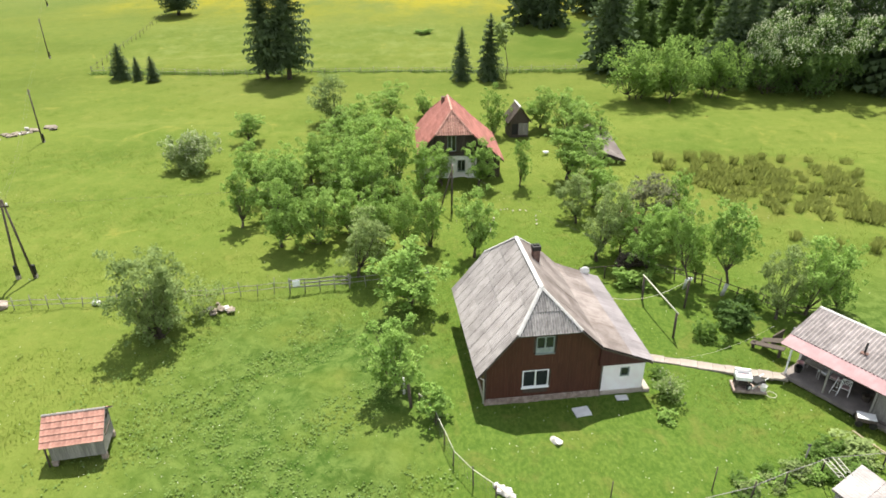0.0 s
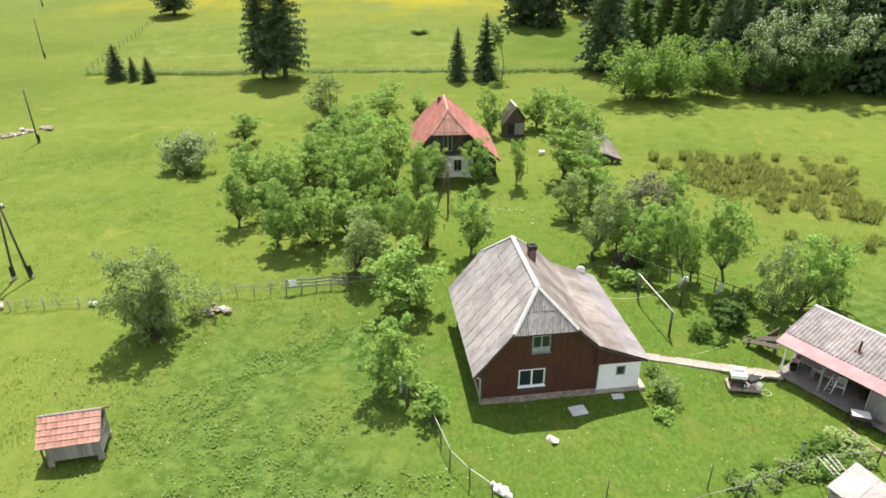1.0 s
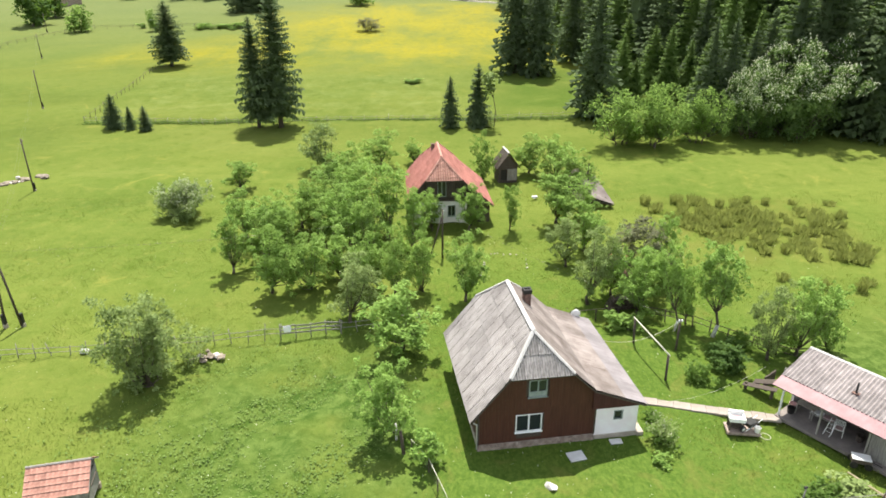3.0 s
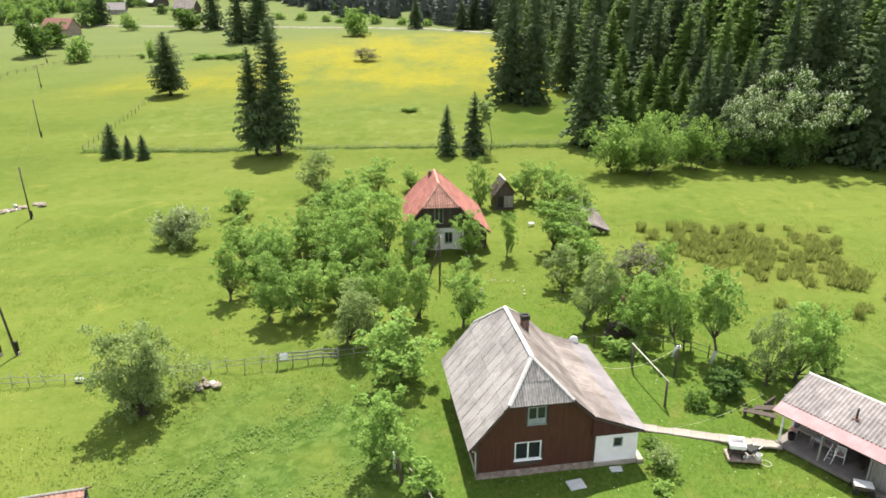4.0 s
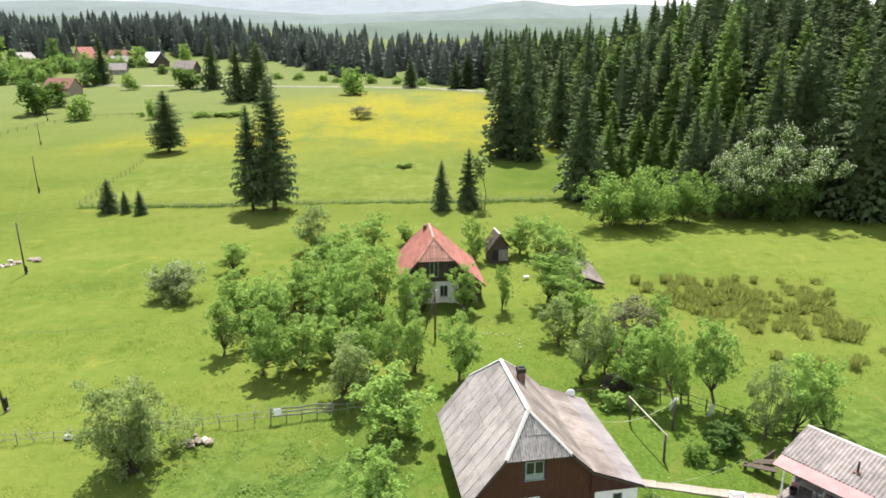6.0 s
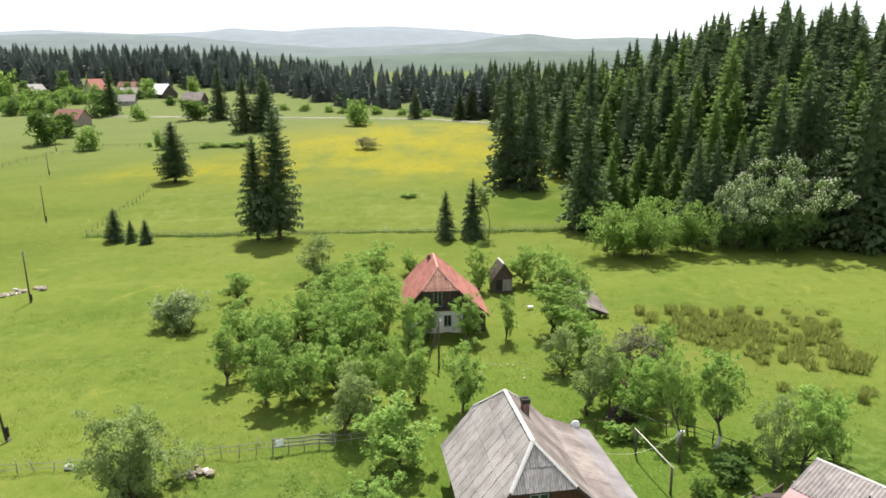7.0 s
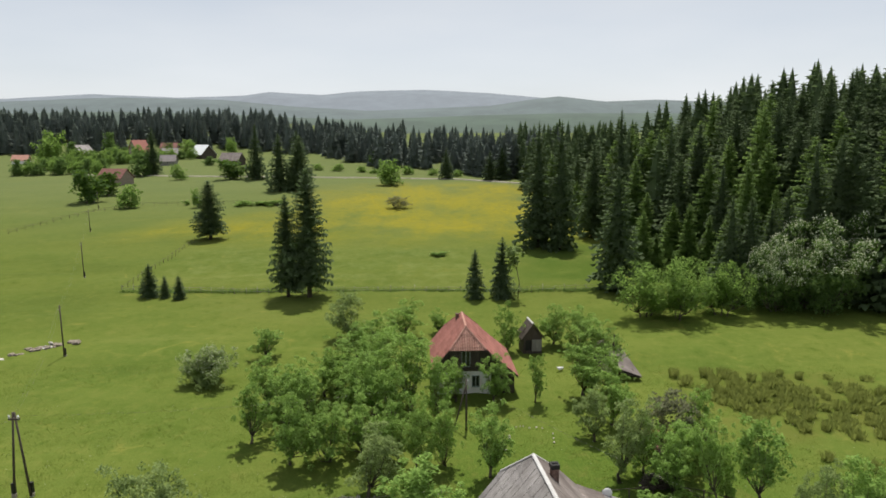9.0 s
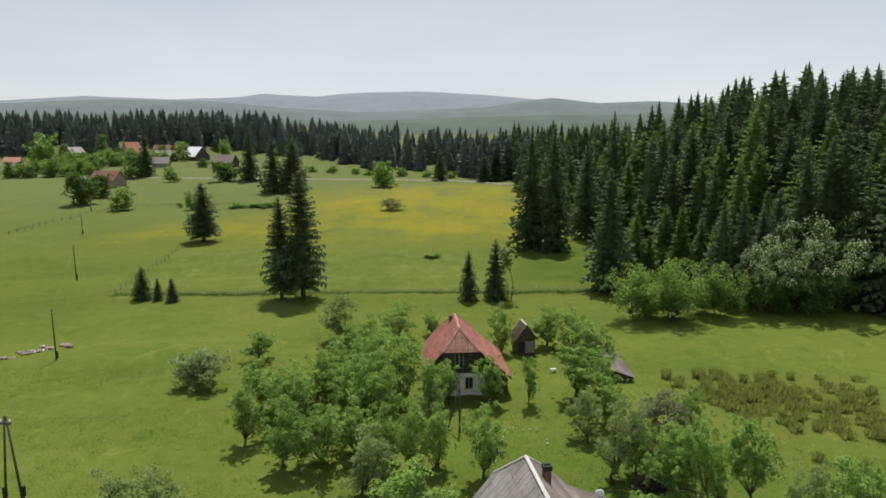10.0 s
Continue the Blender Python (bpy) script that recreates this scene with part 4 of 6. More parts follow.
def covering(parent, name, origin, along, up, length, rise, col, row, mat, clips=(), waves=5, amp=0.025, lap=0.08, label="", seed=1, gap=0.0, lift=0.035):
    """Roof sheets or tiles laid in rows from the eave up, each a piece of its own, lapping the one below and cut at the hips."""
    along, up, origin = Vector(along).normalized(), Vector(up).normalized(), Vector(origin)
    nor = along.cross(up)
    if nor.z < 0:
        nor = -nor
    rr = random.Random(seed)
    steps = waves * 4
    shared = None
    cols, rows = math.ceil(length / col - 1e-6), math.ceil(rise / row - 1e-6)

    def sheet(width, tall):
        bm = bmesh.new()
        grid = []
        for t, up_by in ((-lap, lift), (tall, 0.012)):
            grid.append([bm.verts.new(along * ((width - gap) * i / steps) + up * t + nor * (up_by + amp * math.cos(2 * math.pi * waves * i / steps))) for i in range(steps + 1)])
        for i in range(steps):
            bm.faces.new((grid[0][i], grid[0][i + 1], grid[1][i + 1], grid[1][i]))
        low = [bm.verts.new(v.co - nor * (lift - 0.005)) for v in grid[0]]
        for i in range(steps):
            bm.faces.new((grid[0][i], low[i], low[i + 1], grid[0][i + 1]))
        return bm

    for c in range(cols):
        for k in range(rows):
            s0, t0 = c * col, k * row
            width, tall = min(col, length - s0), min(row, rise - t0)
            if width < 0.05 or tall < 0.03:
                continue
            place = origin + along * s0 + up * t0 + nor * (rr.uniform(-0.004, 0.006))
            corners = [place + along * a + up * b for a in (0, width) for b in (-lap, tall)]
            planes = [(Vector(co) - place, Vector(no)) for co, no in clips]
            whole = all((p - Vector(co)).dot(Vector(no)) < -0.03 for p in corners for co, no in clips)
            full = abs(width - col) < 1e-6 and abs(tall - row) < 1e-6
            if whole and full and shared:
                me = shared
            else:
                bm = sheet(width, tall)
                if not whole:
                    clipped(bm, planes)
                if not bm.faces:
                    bm.free()
                    continue
                me = bpy.data.meshes.new(name)
                bm.to_mesh(me)
                bm.free()
                me.materials.append(mat)
                if whole and full:
                    shared = me
            ob = hung(name, me, parent)
            ob.location = place
            if label:
                ob["label"] = label


def wall(name, u0, u1, z0, z1, y0, y1, openings, mat, parent, clips=(), label=""):
    """A wall along x between y0 and y1 with openings (u0, u1, z0, z1) right through it."""
    us = sorted({u0, u1, *[o[i] for o in openings for i in (0, 1)]})
    zs = sorted({z0, z1, *[o[i] for o in openings for i in (2, 3)]})
    bm = bmesh.new()

    def solid(i, k):
        if not (0 <= i < len(us) - 1 and 0 <= k < len(zs) - 1):
            return False
        u, z = (us[i] + us[i + 1]) / 2, (zs[k] + zs[k + 1]) / 2
        return not any(o[0] < u < o[1] and o[2] < z < o[3] for o in openings)

    def quad(*p):
        bm.faces.new([bm.verts.new(q) for q in p])

    for i in range(len(us) - 1):
        for k in range(len(zs) - 1):
            if not solid(i, k):
                continue
            a, b, c, d = us[i], us[i + 1], zs[k], zs[k + 1]
            quad((a, y0, c), (b, y0, c), (b, y0, d), (a, y0, d))
            quad((b, y1, c), (a, y1, c), (a, y1, d), (b, y1, d))
            if not solid(i - 1, k):
                quad((a, y1, c), (a, y0, c), (a, y0, d), (a, y1, d))
            if not solid(i + 1, k):
                quad((b, y0, c), (b, y1, c), (b, y1, d), (b, y0, d))
            if not solid(i, k - 1):
                quad((a, y1, c), (b, y1, c), (b, y0, c), (a, y0, c))
            if not solid(i, k + 1):
                quad((a, y0, d), (b, y0, d), (b, y1, d), (a, y1, d))
    bmesh.ops.remove_doubles(bm, verts=bm.verts, dist=1e-4)
    clipped(bm, clips)
    return part(name, bm, mat, parent, label)


def window(parent, u0, u1, z0, z1, y, sashes, mat, sill=True, label="", bars=0):
    """A window in a front wall whose face is at y: frame, sashes with panes, sill."""
    bm = bmesh.new()
    t = 0.06
    for a in ((u0, u1, z1 - t, z1), (u0, u1, z0, z0 + t), (u0, u0 + t, z0 + t, z1 - t), (u1 - t, u1, z0 + t, z1 - t)):
        box(bm, a[0], a[1], y - 0.035, y + 0.1, a[2], a[3], 0.006)
    w = (u1 - u0 - 2 * t) / sashes
    for i in range(1, sashes):
        c = u0 + t + i * w
        box(bm, c - t * 0.7, c + t * 0.7, y - 0.03, y + 0.09, z0 + t, z1 - t, 0.006)
    if bars:
        box(bm, u0 + t, u1 - t, y - 0.02, y + 0.06, z1 - (z1 - z0) * 0.36, z1 - (z1 - z0) * 0.36 + 0.035)
    win = part("window", bm, mat, parent, label)
    for i in range(sashes):
        boxed("pane", M_GLASS, win, u0 + t + i * w + 0.012, u0 + t + (i + 1) * w - 0.012, y + 0.035, y + 0.05, z0 + t, z1 - t, 0.0)
    if sill:
        boxed("sill", mat, win, u0 - 0.06, u1 + 0.06, y - 0.11, y + 0.03, z0 - 0.05, z0 - 0.004, 0.008)
    return win


def boards(parent, name, u0, u1, step, z0, top, y0, y1, holes, mat, seed=2, label=""):
    """Upright boards, each cut under the roof and round the openings."""
    rr = random.Random(seed)
    n = round((u1 - u0) / step)
    w = (u1 - u0) / n
    for i in range(n):
        a, b = u0 + i * w + 0.002, u0 + (i + 1) * w - 0.002
        runs = [(z0, None)]
        for h in holes:
            if a < h[1] - 0.01 and b > h[0] + 0.01:
                runs = [(z0, h[2]), (h[3], None)] if h[2] > z0 else [(h[3], None)]
        for lo, hi in runs:
            ta, tb = (top(a), top(b)) if hi is None else (hi, hi)
            if min(ta, tb) - lo < 0.05:
                continue
            dy = rr.uniform(-0.003, 0.003)
            bm = bmesh.new()
            box(bm, a, b, y0 + dy, y1, 0, 1)
            for v in bm.verts:
                v.co.z = lo if v.co.z < 0.5 else (ta if v.co.x < (a + b) / 2 else tb)
            part(name, bm, mat, parent, label)


def strip(name, p, q, width, rise, mat, parent, label=""):
    """A folded cap along a ridge or hip."""
    p, q = Vector(p), Vector(q)
    d = (q - p).normalized()
    side = d.cross(Vector((0, 0, 1))).normalized() * width
    up = side.cross(d).normalized()
    if up.z < 0:
        up = -up
    bm = bmesh.new()
    ring = []
    for e in (p, q):
        ring.append([bm.verts.new(e + side * a + up * b) for a, b in ((-1, -rise), (-0.45, rise * 0.35), (0, rise * 0.8), (0.45, rise * 0.35), (1, -rise), (0, -rise * 1.3))])
    n = 6
    for i in range(n):
        bm.faces.new((ring[0][i], ring[0][(i + 1) % n], ring[1][(i + 1) % n], ring[1][i]))
    bm.faces.new(ring[0])
    bm.faces.new(ring[1][::-1])
    return part(name, bm, mat, parent, label)


def half_hip_roof(parent, s, mats, col, row, waves, amp):
    """A steep roof with half hips at both ends and a flatter slope over the side room. s: its measures."""
    uL, zL, uR, zR, uK, zK, uE, zE = s["left"][0], s["left"][1], s["ridge"][0], s["ridge"][1], s["knee"][0], s["knee"][1], s["right"][0], s["right"][1]
    v0, v1, zh, a, b = s["v0"], s["v1"], s["hip_z"], s["v0"] + s["hip_run"], s["v1"] - s["hip_run_back"]
    front = ((0, v0, zh), (0, -(zR - zh), s["hip_run"]))
    rear = ((0, v1, zh), (0, (zR - zh), s["hip_run_back"]))
    left = ((uL, 0, zL), (-(zR - zL), 0, uR - uL))
    right = ((uR, 0, zR), ((zR - zK), 0, uK - uR))
    hl, hr = uL + (zh - zL) * (uR - uL) / (zR - zL), uR + (zR - zh) * (uK - uR) / (zR - zK)
    d = 0.07
    deck = mats["deck"]
    roof = slab("roof", [(uL, v0, zL - d), (uL, v1, zL - d), (hl, v1, zh - d), (uR, b, zR - d), (uR, a, zR - d), (hl, v0, zh - d)], 0.1, deck, parent, "boarding under the roof covering")
    slab("roof_side", [(uK, v1, zK - d), (uK, v0, zK - d), (hr, v0, zh - d), (uR, a, zR - d), (uR, b, zR - d), (hr, v1, zh - d)], 0.1, deck, parent)
    slab("roof_side", [(hl, v0, zh - d), (uR, a, zR - d), (hr, v0, zh - d)], 0.1, deck, parent)
    slab("roof_side", [(hr, v1, zh - d), (uR, b, zR - d), (hl, v1, zh - d)], 0.1, deck, parent)
    slab("roof_side", [(uE, v0, zE - d), (uK, v0, zK - d), (uK, v1, zK - d), (uE, v1, zE - d)], 0.1, deck, parent)
    n = mats["name"]
    for k, (o, al, up, length, rise, clips, mat) in enumerate((
        ((uL, v0, zL), (0, 1, 0), (uR - uL, 0, zR - zL), v1 - v0, math.hypot(uR - uL, zR - zL), (front, rear), mats["main"]),
        ((uK, v0, zK), (0, 1, 0), (uR - uK, 0, zR - zK), v1 - v0, math.hypot(uR - uK, zR - zK), (front, rear), mats["other"]),
        ((uE, v0, zE), (0, 1, 0), (uK - uE, 0, zK - zE), v1 - v0, math.hypot(uE - uK, zE - zK) - mats.get("band", 0.0), (), mats["low"]),
        ((hl - 0.05, v0, zh), (1, 0, 0), (0, s["hip_run"], zR - zh), hr - hl + 0.1, math.hypot(s["hip_run"], zR - zh), (left, right), mats["hip"]),
        ((hl - 0.05, v1, zh), (1, 0, 0), (0, -s["hip_run_back"], zR - zh), hr - hl + 0.1, math.hypot(s["hip_run_back"], zR - zh), (left, right), mats["hip"]),
    )):
        cw, rw, wv, am = (col, row, waves, amp) if k not in (3, 4) else (mats.get("hip_col", col), mats.get("hip_row", row), mats.get("hip_waves", waves), mats.get("hip_amp", amp))
        covering(parent, n, o, al, up, length, rise, cw, rw, mat, clips, wv, am, seed=k + 3, gap=mats.get("gap", 0.0) if k == 0 else 0.0)
    if "band" in mats:
        full = math.hypot(uE - uK, zE - zK)
        t = 1 - mats["band"] / full
        covering(parent, n, (uE + (uK - uE) * t, v0, zE + (zK - zE) * t), (0, 1, 0), (uK - uE, 0, zK - zE), v1 - v0, mats["band"], col, row, mats["other"], (), waves, amp, seed=9)
    cap, up = mats["cap"], 0.05
    for p, q in (((uR, a, zR + up), (uR, b, zR + up)), ((hl, v0, zh + up), (uR, a, zR + up)), ((hr, v0, zh + up), (uR, a, zR + up)), ((hl, v1, zh + up), (uR, b, zR + up)), ((hr, v1, zh + up), (uR, b, zR + up))):
        strip("ridge_cap", p, q, 0.125, 0.035, cap, parent)
    return hl, hr


# ---- the brown house ----
house = thing("house", pose(2.43, 30.41, 0.05, 0, 0, 7.5), "brown boarded house with a grey half-hipped roof and white side room", "house")
S = dict(left=(-0.5, 2.3), ridge=(3.25, 6.95), knee=(6.55, 3.72), right=(9.7, 2.42), v0=-0.42, v1=9.4, hip_z=4.95, hip_run=1.6, hip_run_back=2.0)
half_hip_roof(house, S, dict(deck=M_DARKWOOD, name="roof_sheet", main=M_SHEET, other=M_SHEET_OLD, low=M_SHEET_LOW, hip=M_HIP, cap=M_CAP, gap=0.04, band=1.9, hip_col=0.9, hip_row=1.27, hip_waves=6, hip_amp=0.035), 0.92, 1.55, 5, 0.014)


def under_roof(u):
    return min(2.3 + (u + 0.5) * (4.65 / 3.75), 6.95 - (u - 3.25) * (3.23 / 3.3), 4.93) - 0.2


W1, W2, W3 = (2.15, 3.68, 1.02, 2.22), (2.82, 3.86, 3.38, 4.5), (7.98, 8.55, 1.2, 1.86)
cut = [((-0.5, 0, 2.1), (-4.65, 0, 3.75)), ((3.25, 0, 6.75), (3.23, 0, 3.3))]
wall("front_wall", 0.0, 6.85, 0.3, 4.8, 0.02, 0.24, [W1, W2], M_DARKWOOD, house, cut, "dark wall core behind the boards")
boards(house, "board", 0.0, 6.85, 0.19, 0.4, lambda u: min(2.62, under_roof(u)), -0.03, 0.018, [W1], M_BROWN)
boards(house, "board", 0.0, 6.85, 0.19, 2.625, under_roof, -0.05, 0.016, [W2], M_BROWN, 5)
window(house, *W1, -0.02, 2, M_FRAME, label="white two-sash window")
window(house, *W2, -0.03, 2, M_GREYFRAME, label="small grey-green attic window")
boxed("apron", M_GREYFRAME, house, 2.88, 3.8, -0.062, -0.02, 3.44, 3.74, 0.006, "grey-green board across the window's foot")
boxed("side_wall", M_BROWN, house, 0.0, 0.2, 0.24, 8.98, 0.3, 2.2, 0.01)
boxed("back_wall", M_BROWN, house, 0.0, 9.44, 8.8, 9.0, 0.3, 2.3, 0.01)
wall("annex_wall", 6.85, 9.45, 0.25, 2.25, 0.0, 0.25, [W3], M_RENDER, house, label="white rendered wall of the side room")
boxed("annex_side", M_RENDER, house, 9.22, 9.45, 0.25, 8.8, 0.25, 2.2, 0.01)
window(house, *W3, 0.02, 1, M_GREYFRAME, sill=False, label="small dark window")
boards(house, "valance_board", 6.6, 9.5, 0.14, 2.27, lambda u: 3.6 - (u - 6.55) * (1.3 / 3.15) - 0.02, -0.2, -0.16, [], M_MAROON, 7)
boxed("soffit", M_MAROON, house, 6.6, 9.5, -0.2, 0.02, 2.22, 2.268, 0.005)
boxed("corner_board", M_DARKWOOD, house, -0.06, 0.06, -0.075, 0.05, 0.38, 2.3, 0.008)
boxed("corner_board", M_DARKWOOD, house, 6.78, 6.88, -0.075, -0.052, 0.38, 3.3, 0.004)
tubes("downpipe", [([(-0.42, -0.3, 2.22), (-0.12, -0.12, 1.9), (-0.1, -0.12, 0.2)], [0.045, 0.045, 0.045])], M_CAP, house, "pale metal downpipe", 8)
boxed("lintel_shadow_board", M_DARKWOOD, house, 2.2, 3.66, -0.046, -0.032, 0.62, 0.9, 0.004, "dark board under the window")
boxed("plinth", M_CONCRETE, house, -0.02, 6.9, 0.0, 8.9, -0.15, 0.34, 0.01)
boxed("annex_plinth", M_CONCRETE, house, 6.9, 9.5, -0.04, 8.9, -0.15, 0.248, 0.015)
rr = random.Random(12)
for h0, h1 in ((-0.06, 0.13), (0.13, 0.27), (0.27, 0.4)):
    u = -0.06
    while u < 6.8:
        w = rr.uniform(0.16, 0.46)
        o = rr.uniform(-0.045, 0.01)
        boxed("stone", M_STONE, house, u + 0.008, min(u + w, 6.86) - 0.008, -0.09 + o, 0.0, h0 + 0.006 + rr.uniform(-0.01, 0.012), h1 - 0.006 + rr.uniform(-0.014, 0.012), 0.028)
        u += w
chim = boxed("chimney", M_BRICK, house, 3.95, 4.4, 5.75, 6.2, 5.4, 6.95, 0.015, "sooty brick chimney")
boxed("chimney_cap", M_BLACK, chim, 3.91, 4.44, 5.71, 6.24, 6.74, 7.03, 0.015, "soot-black top course")
for i in range(2):
    boxed("flue", M_BLACK, chim, 4.0 + 0.19 * i, 4.16 + 0.19 * i, 5.9, 6.05, 7.03, 7.1, 0.005)
boxed("step", M_CONCRETE, house, 9.5, 9.95, -0.1, 1.6, -0.1, 0.18, 0.03, "concrete doorstep")
# dish on the back corner
dish = thing("satellite_dish", house.matrix_basis @ pose(8.75, 9.35, 2.95), "round white dish fixed above the back eave", "dish")
bm = bmesh.new()
bmesh.ops.create_uvsphere(bm, u_segments=18, v_segments=10, radius=0.36)
for v in bm.verts:
    v.co.y = v.co.y * 0.35
part("bowl", bm, M_PLASTIC, dish, smooth=True)
rod("bracket", (0, 0.1, -0.05), (0, 0.15, -0.55), 0.03, M_WIRE, dish)

# ---- the red-roofed house ----
red_house = thing("farmhouse", pose(-1.93, 65.3, 0.12, 0, 0, 4), "old white farmhouse with a red tiled half-hipped roof among fruit trees", "house")
R = dict(left=(-0.55, 2.9), ridge=(2.95, 7.0), knee=(5.6, 4.25), right=(8.2, 2.05), v0=-0.7, v1=8.8, hip_z=4.95, hip_run=1.6, hip_run_back=2.2)
half_hip_roof(red_house, R, dict(deck=M_DARKWOOD, name="tile_strip", main=M_TILE, other=M_TILE, low=M_TILE, hip=M_TILE_OLD, cap=M_TILE_OLD, hip_col=1.2, hip_row=0.36, hip_waves=5, hip_amp=0.03), 1.6, 0.42, 6, 0.03)


def under_red(u):
    return min(2.9 + (u + 0.55) * (4.1 / 3.5), 7.0 - (u - 2.95) * (2.75 / 2.65), 4.9) - 0.22


D1, D2, D3 = (2.45, 3.35, 2.9, 4.6), (0.9, 1.7, 0.9, 2.0), (3.5, 4.3, 0.8, 2.0)
wall("ground_floor_wall", 0.0, 5.5, 0.0, 2.6, 0.0, 0.3, [D2, D3], M_RENDER, red_house, label="white limewashed ground floor")
wall("gable_wall", 0.0, 5.5, 2.62, 4.75, 0.12, 0.3, [D1], M_DARKWOOD, red_house, [((-0.55, 0, 2.65), (-4.1, 0, 3.5)), ((2.95, 0, 6.75), (2.75, 0, 2.65))])
boards(red_house, "gable_board", 0.0, 5.5, 0.25, 2.66, under_red, 0.07, 0.118, [D1], M_DARKWOOD, 9)
window(red_house, *D1, 0.12, 2, M_GREYFRAME, sill=False, label="grey attic door")
window(red_house, *D2, 0.0, 2, M_GREYFRAME)
window(red_house, *D3, 0.0, 2, M_GREYFRAME)
boxed("side_wall", M_RENDER, red_house, 0.0, 0.3, 0.3, 8.3, 0.0, 2.6, 0.01)
boxed("inner_wall", M_DARKWOOD, red_house, 5.2, 5.5, 0.3, 8.3, 0.0, 3.9, 0.01)
boxed("lean_to_front", M_DARKWOOD, red_house, 5.5, 7.9, 0.0, 0.2, 0.0, 2.2, 0.01, "dark boarded side room")
boards(red_house, "lean_to_board", 5.5, 7.9, 0.2, 0.1, lambda u: 4.25 - (u - 5.6) * 0.846 - 0.3, -0.04, -0.003, [], M_DARKWOOD, 10)
boxed("lean_to_side", M_DARKWOOD, red_house, 7.7, 7.9, 0.2, 8.3, 0.0, 2.1, 0.01)
boxed("back_wall", M_DARKWOOD, red_house, 0.0, 7.9, 8.1, 8.3, 0.0, 2.4, 0.01)
boxed("balcony_beam", M_DARKWOOD, red_house, -0.1, 5.6, -0.12, 0.1, 2.5, 2.64, 0.01)
chim = boxed("chimney", M_BRICK, red_house, 2.25, 2.6, 5.9, 6.25, 5.6, 6.95, 0.01, "low dark brick chimney")
boxed("chimney_cap", M_BRICK, chim, 2.2, 2.65, 5.85, 6.3, 6.95, 7.0, 0.01)

# ---- the small tiled shed on the meadow ----
shed = thing("shed", pose(-20.35, 25.75, 0.05, 0, 0, 12), "small grey boarded shed with a faded red tiled roof", "shed")
wall("front_wall", 0.25, 2.85, 0.3, 1.42, 0.0, 0.06, [], M_GREYWOOD, shed)
boards(shed, "board", 0.25, 2.85, 0.22, 0.28, lambda u: 1.42, -0.03, -0.004, [], M_GREYWOOD, 14)
boxed("back_wall", M_GREYWOOD, shed, 0.25, 2.85, 1.75, 1.81, 0.3, 1.9, 0.005)
for u in (0.25, 2.79):
    slab("gable_side", [(u, 0.06, 1.5), (u + 0.06, 0.06, 1.5), (u + 0.06, 1.1, 2.26), (u, 1.1, 2.26)], 0.02, M_DARKWOOD, shed)
    boxed("side_wall", M_GREYWOOD, shed, u, u + 0.06, 0.06, 1.75, 0.3, 1.52, 0.005)
for u in (0.3, 2.7):
    for v in (0.05, 1.7):
        boxed("foot", M_STONE, shed, u - 0.12, u + 0.18, v - 0.1, v + 0.15, -0.1, 0.29, 0.03)
slab("roof", [(-0.05, -0.22, 1.4), (3.0, -0.22, 1.4), (3.0, 1.1, 2.36), (-0.05, 1.1, 2.36)], 0.05, M_GREYWOOD, shed)
slab("roof_side", [(-0.05, 2.15, 1.6), (-0.05, 1.1, 2.36), (3.0, 1.1, 2.36), (3.0, 2.15, 1.6)], 0.05, M_GREYWOOD, shed)
covering(shed, "tile", (-0.05, -0.25, 1.41), (1, 0, 0), (0, 1.35, 0.98), 3.05, 1.66, 0.254, 0.333, M_TILE_OLD, (), 1, 0.015, 0.05, seed=31, lift=0.06)
covering(shed, "tile", (-0.05, 2.15, 1.61), (1, 0, 0), (0, -1.05, 0.76), 3.05, 1.3, 0.254, 0.333, M_TILE_OLD, (), 1, 0.022, 0.05, seed=32)
strip("ridge_board", (-0.07, 1.1, 2.44), (3.02, 1.1, 2.44), 0.07, 0.03, M_GREYWOOD, shed, "mossy grey ridge board")
boxed("verge_board", M_DARKWOOD, shed, 3.0, 3.05, 0.1, 1.2, 1.42, 1.5, 0.005)
rod("door_post", (0.1, -0.1, 0.0), (0.1, -0.05, 1.42), 0.05, M_DARKWOOD, shed)

# ---- the smokehouse behind the orchard ----
hut = thing("smokehouse", pose(8.15, 78.6, 0.17, 0, 0, 8), "narrow dark wooden smokehouse with a steep shingled roof", "shed")
wall("front_wall", 0, 2.3, 0.0, 2.1, 0, 0.1, [(0.25, 1.0, 0.35, 1.7)], M_DARKWOOD, hut)
boxed("doorway_back", M_BLACK, hut, 0.2, 1.05, 0.14, 0.18, 0.3, 1.75, 0.0, "dark plank door")
boards(hut, "board", 1.05, 2.25, 0.2, 0.3, lambda u: 1.75, -0.04, -0.003, [], M_GREYWOOD, 15)
boxed("side_wall", M_DARKWOOD, hut, 0, 0.1, 0.1, 2.4, 0, 2.1, 0.01)
boxed("side_wall", M_DARKWOOD, hut, 2.2, 2.3, 0.1, 2.4, 0, 2.1, 0.01)
boxed("back_wall", M_DARKWOOD, hut, 0, 2.3, 2.4, 2.5, 0, 2.1, 0.01)
slab("gable", [(0, 0.02, 2.1), (2.3, 0.02, 2.1), (1.15, 0.06, 3.5)], 0.06, M_DARKWOOD, hut)
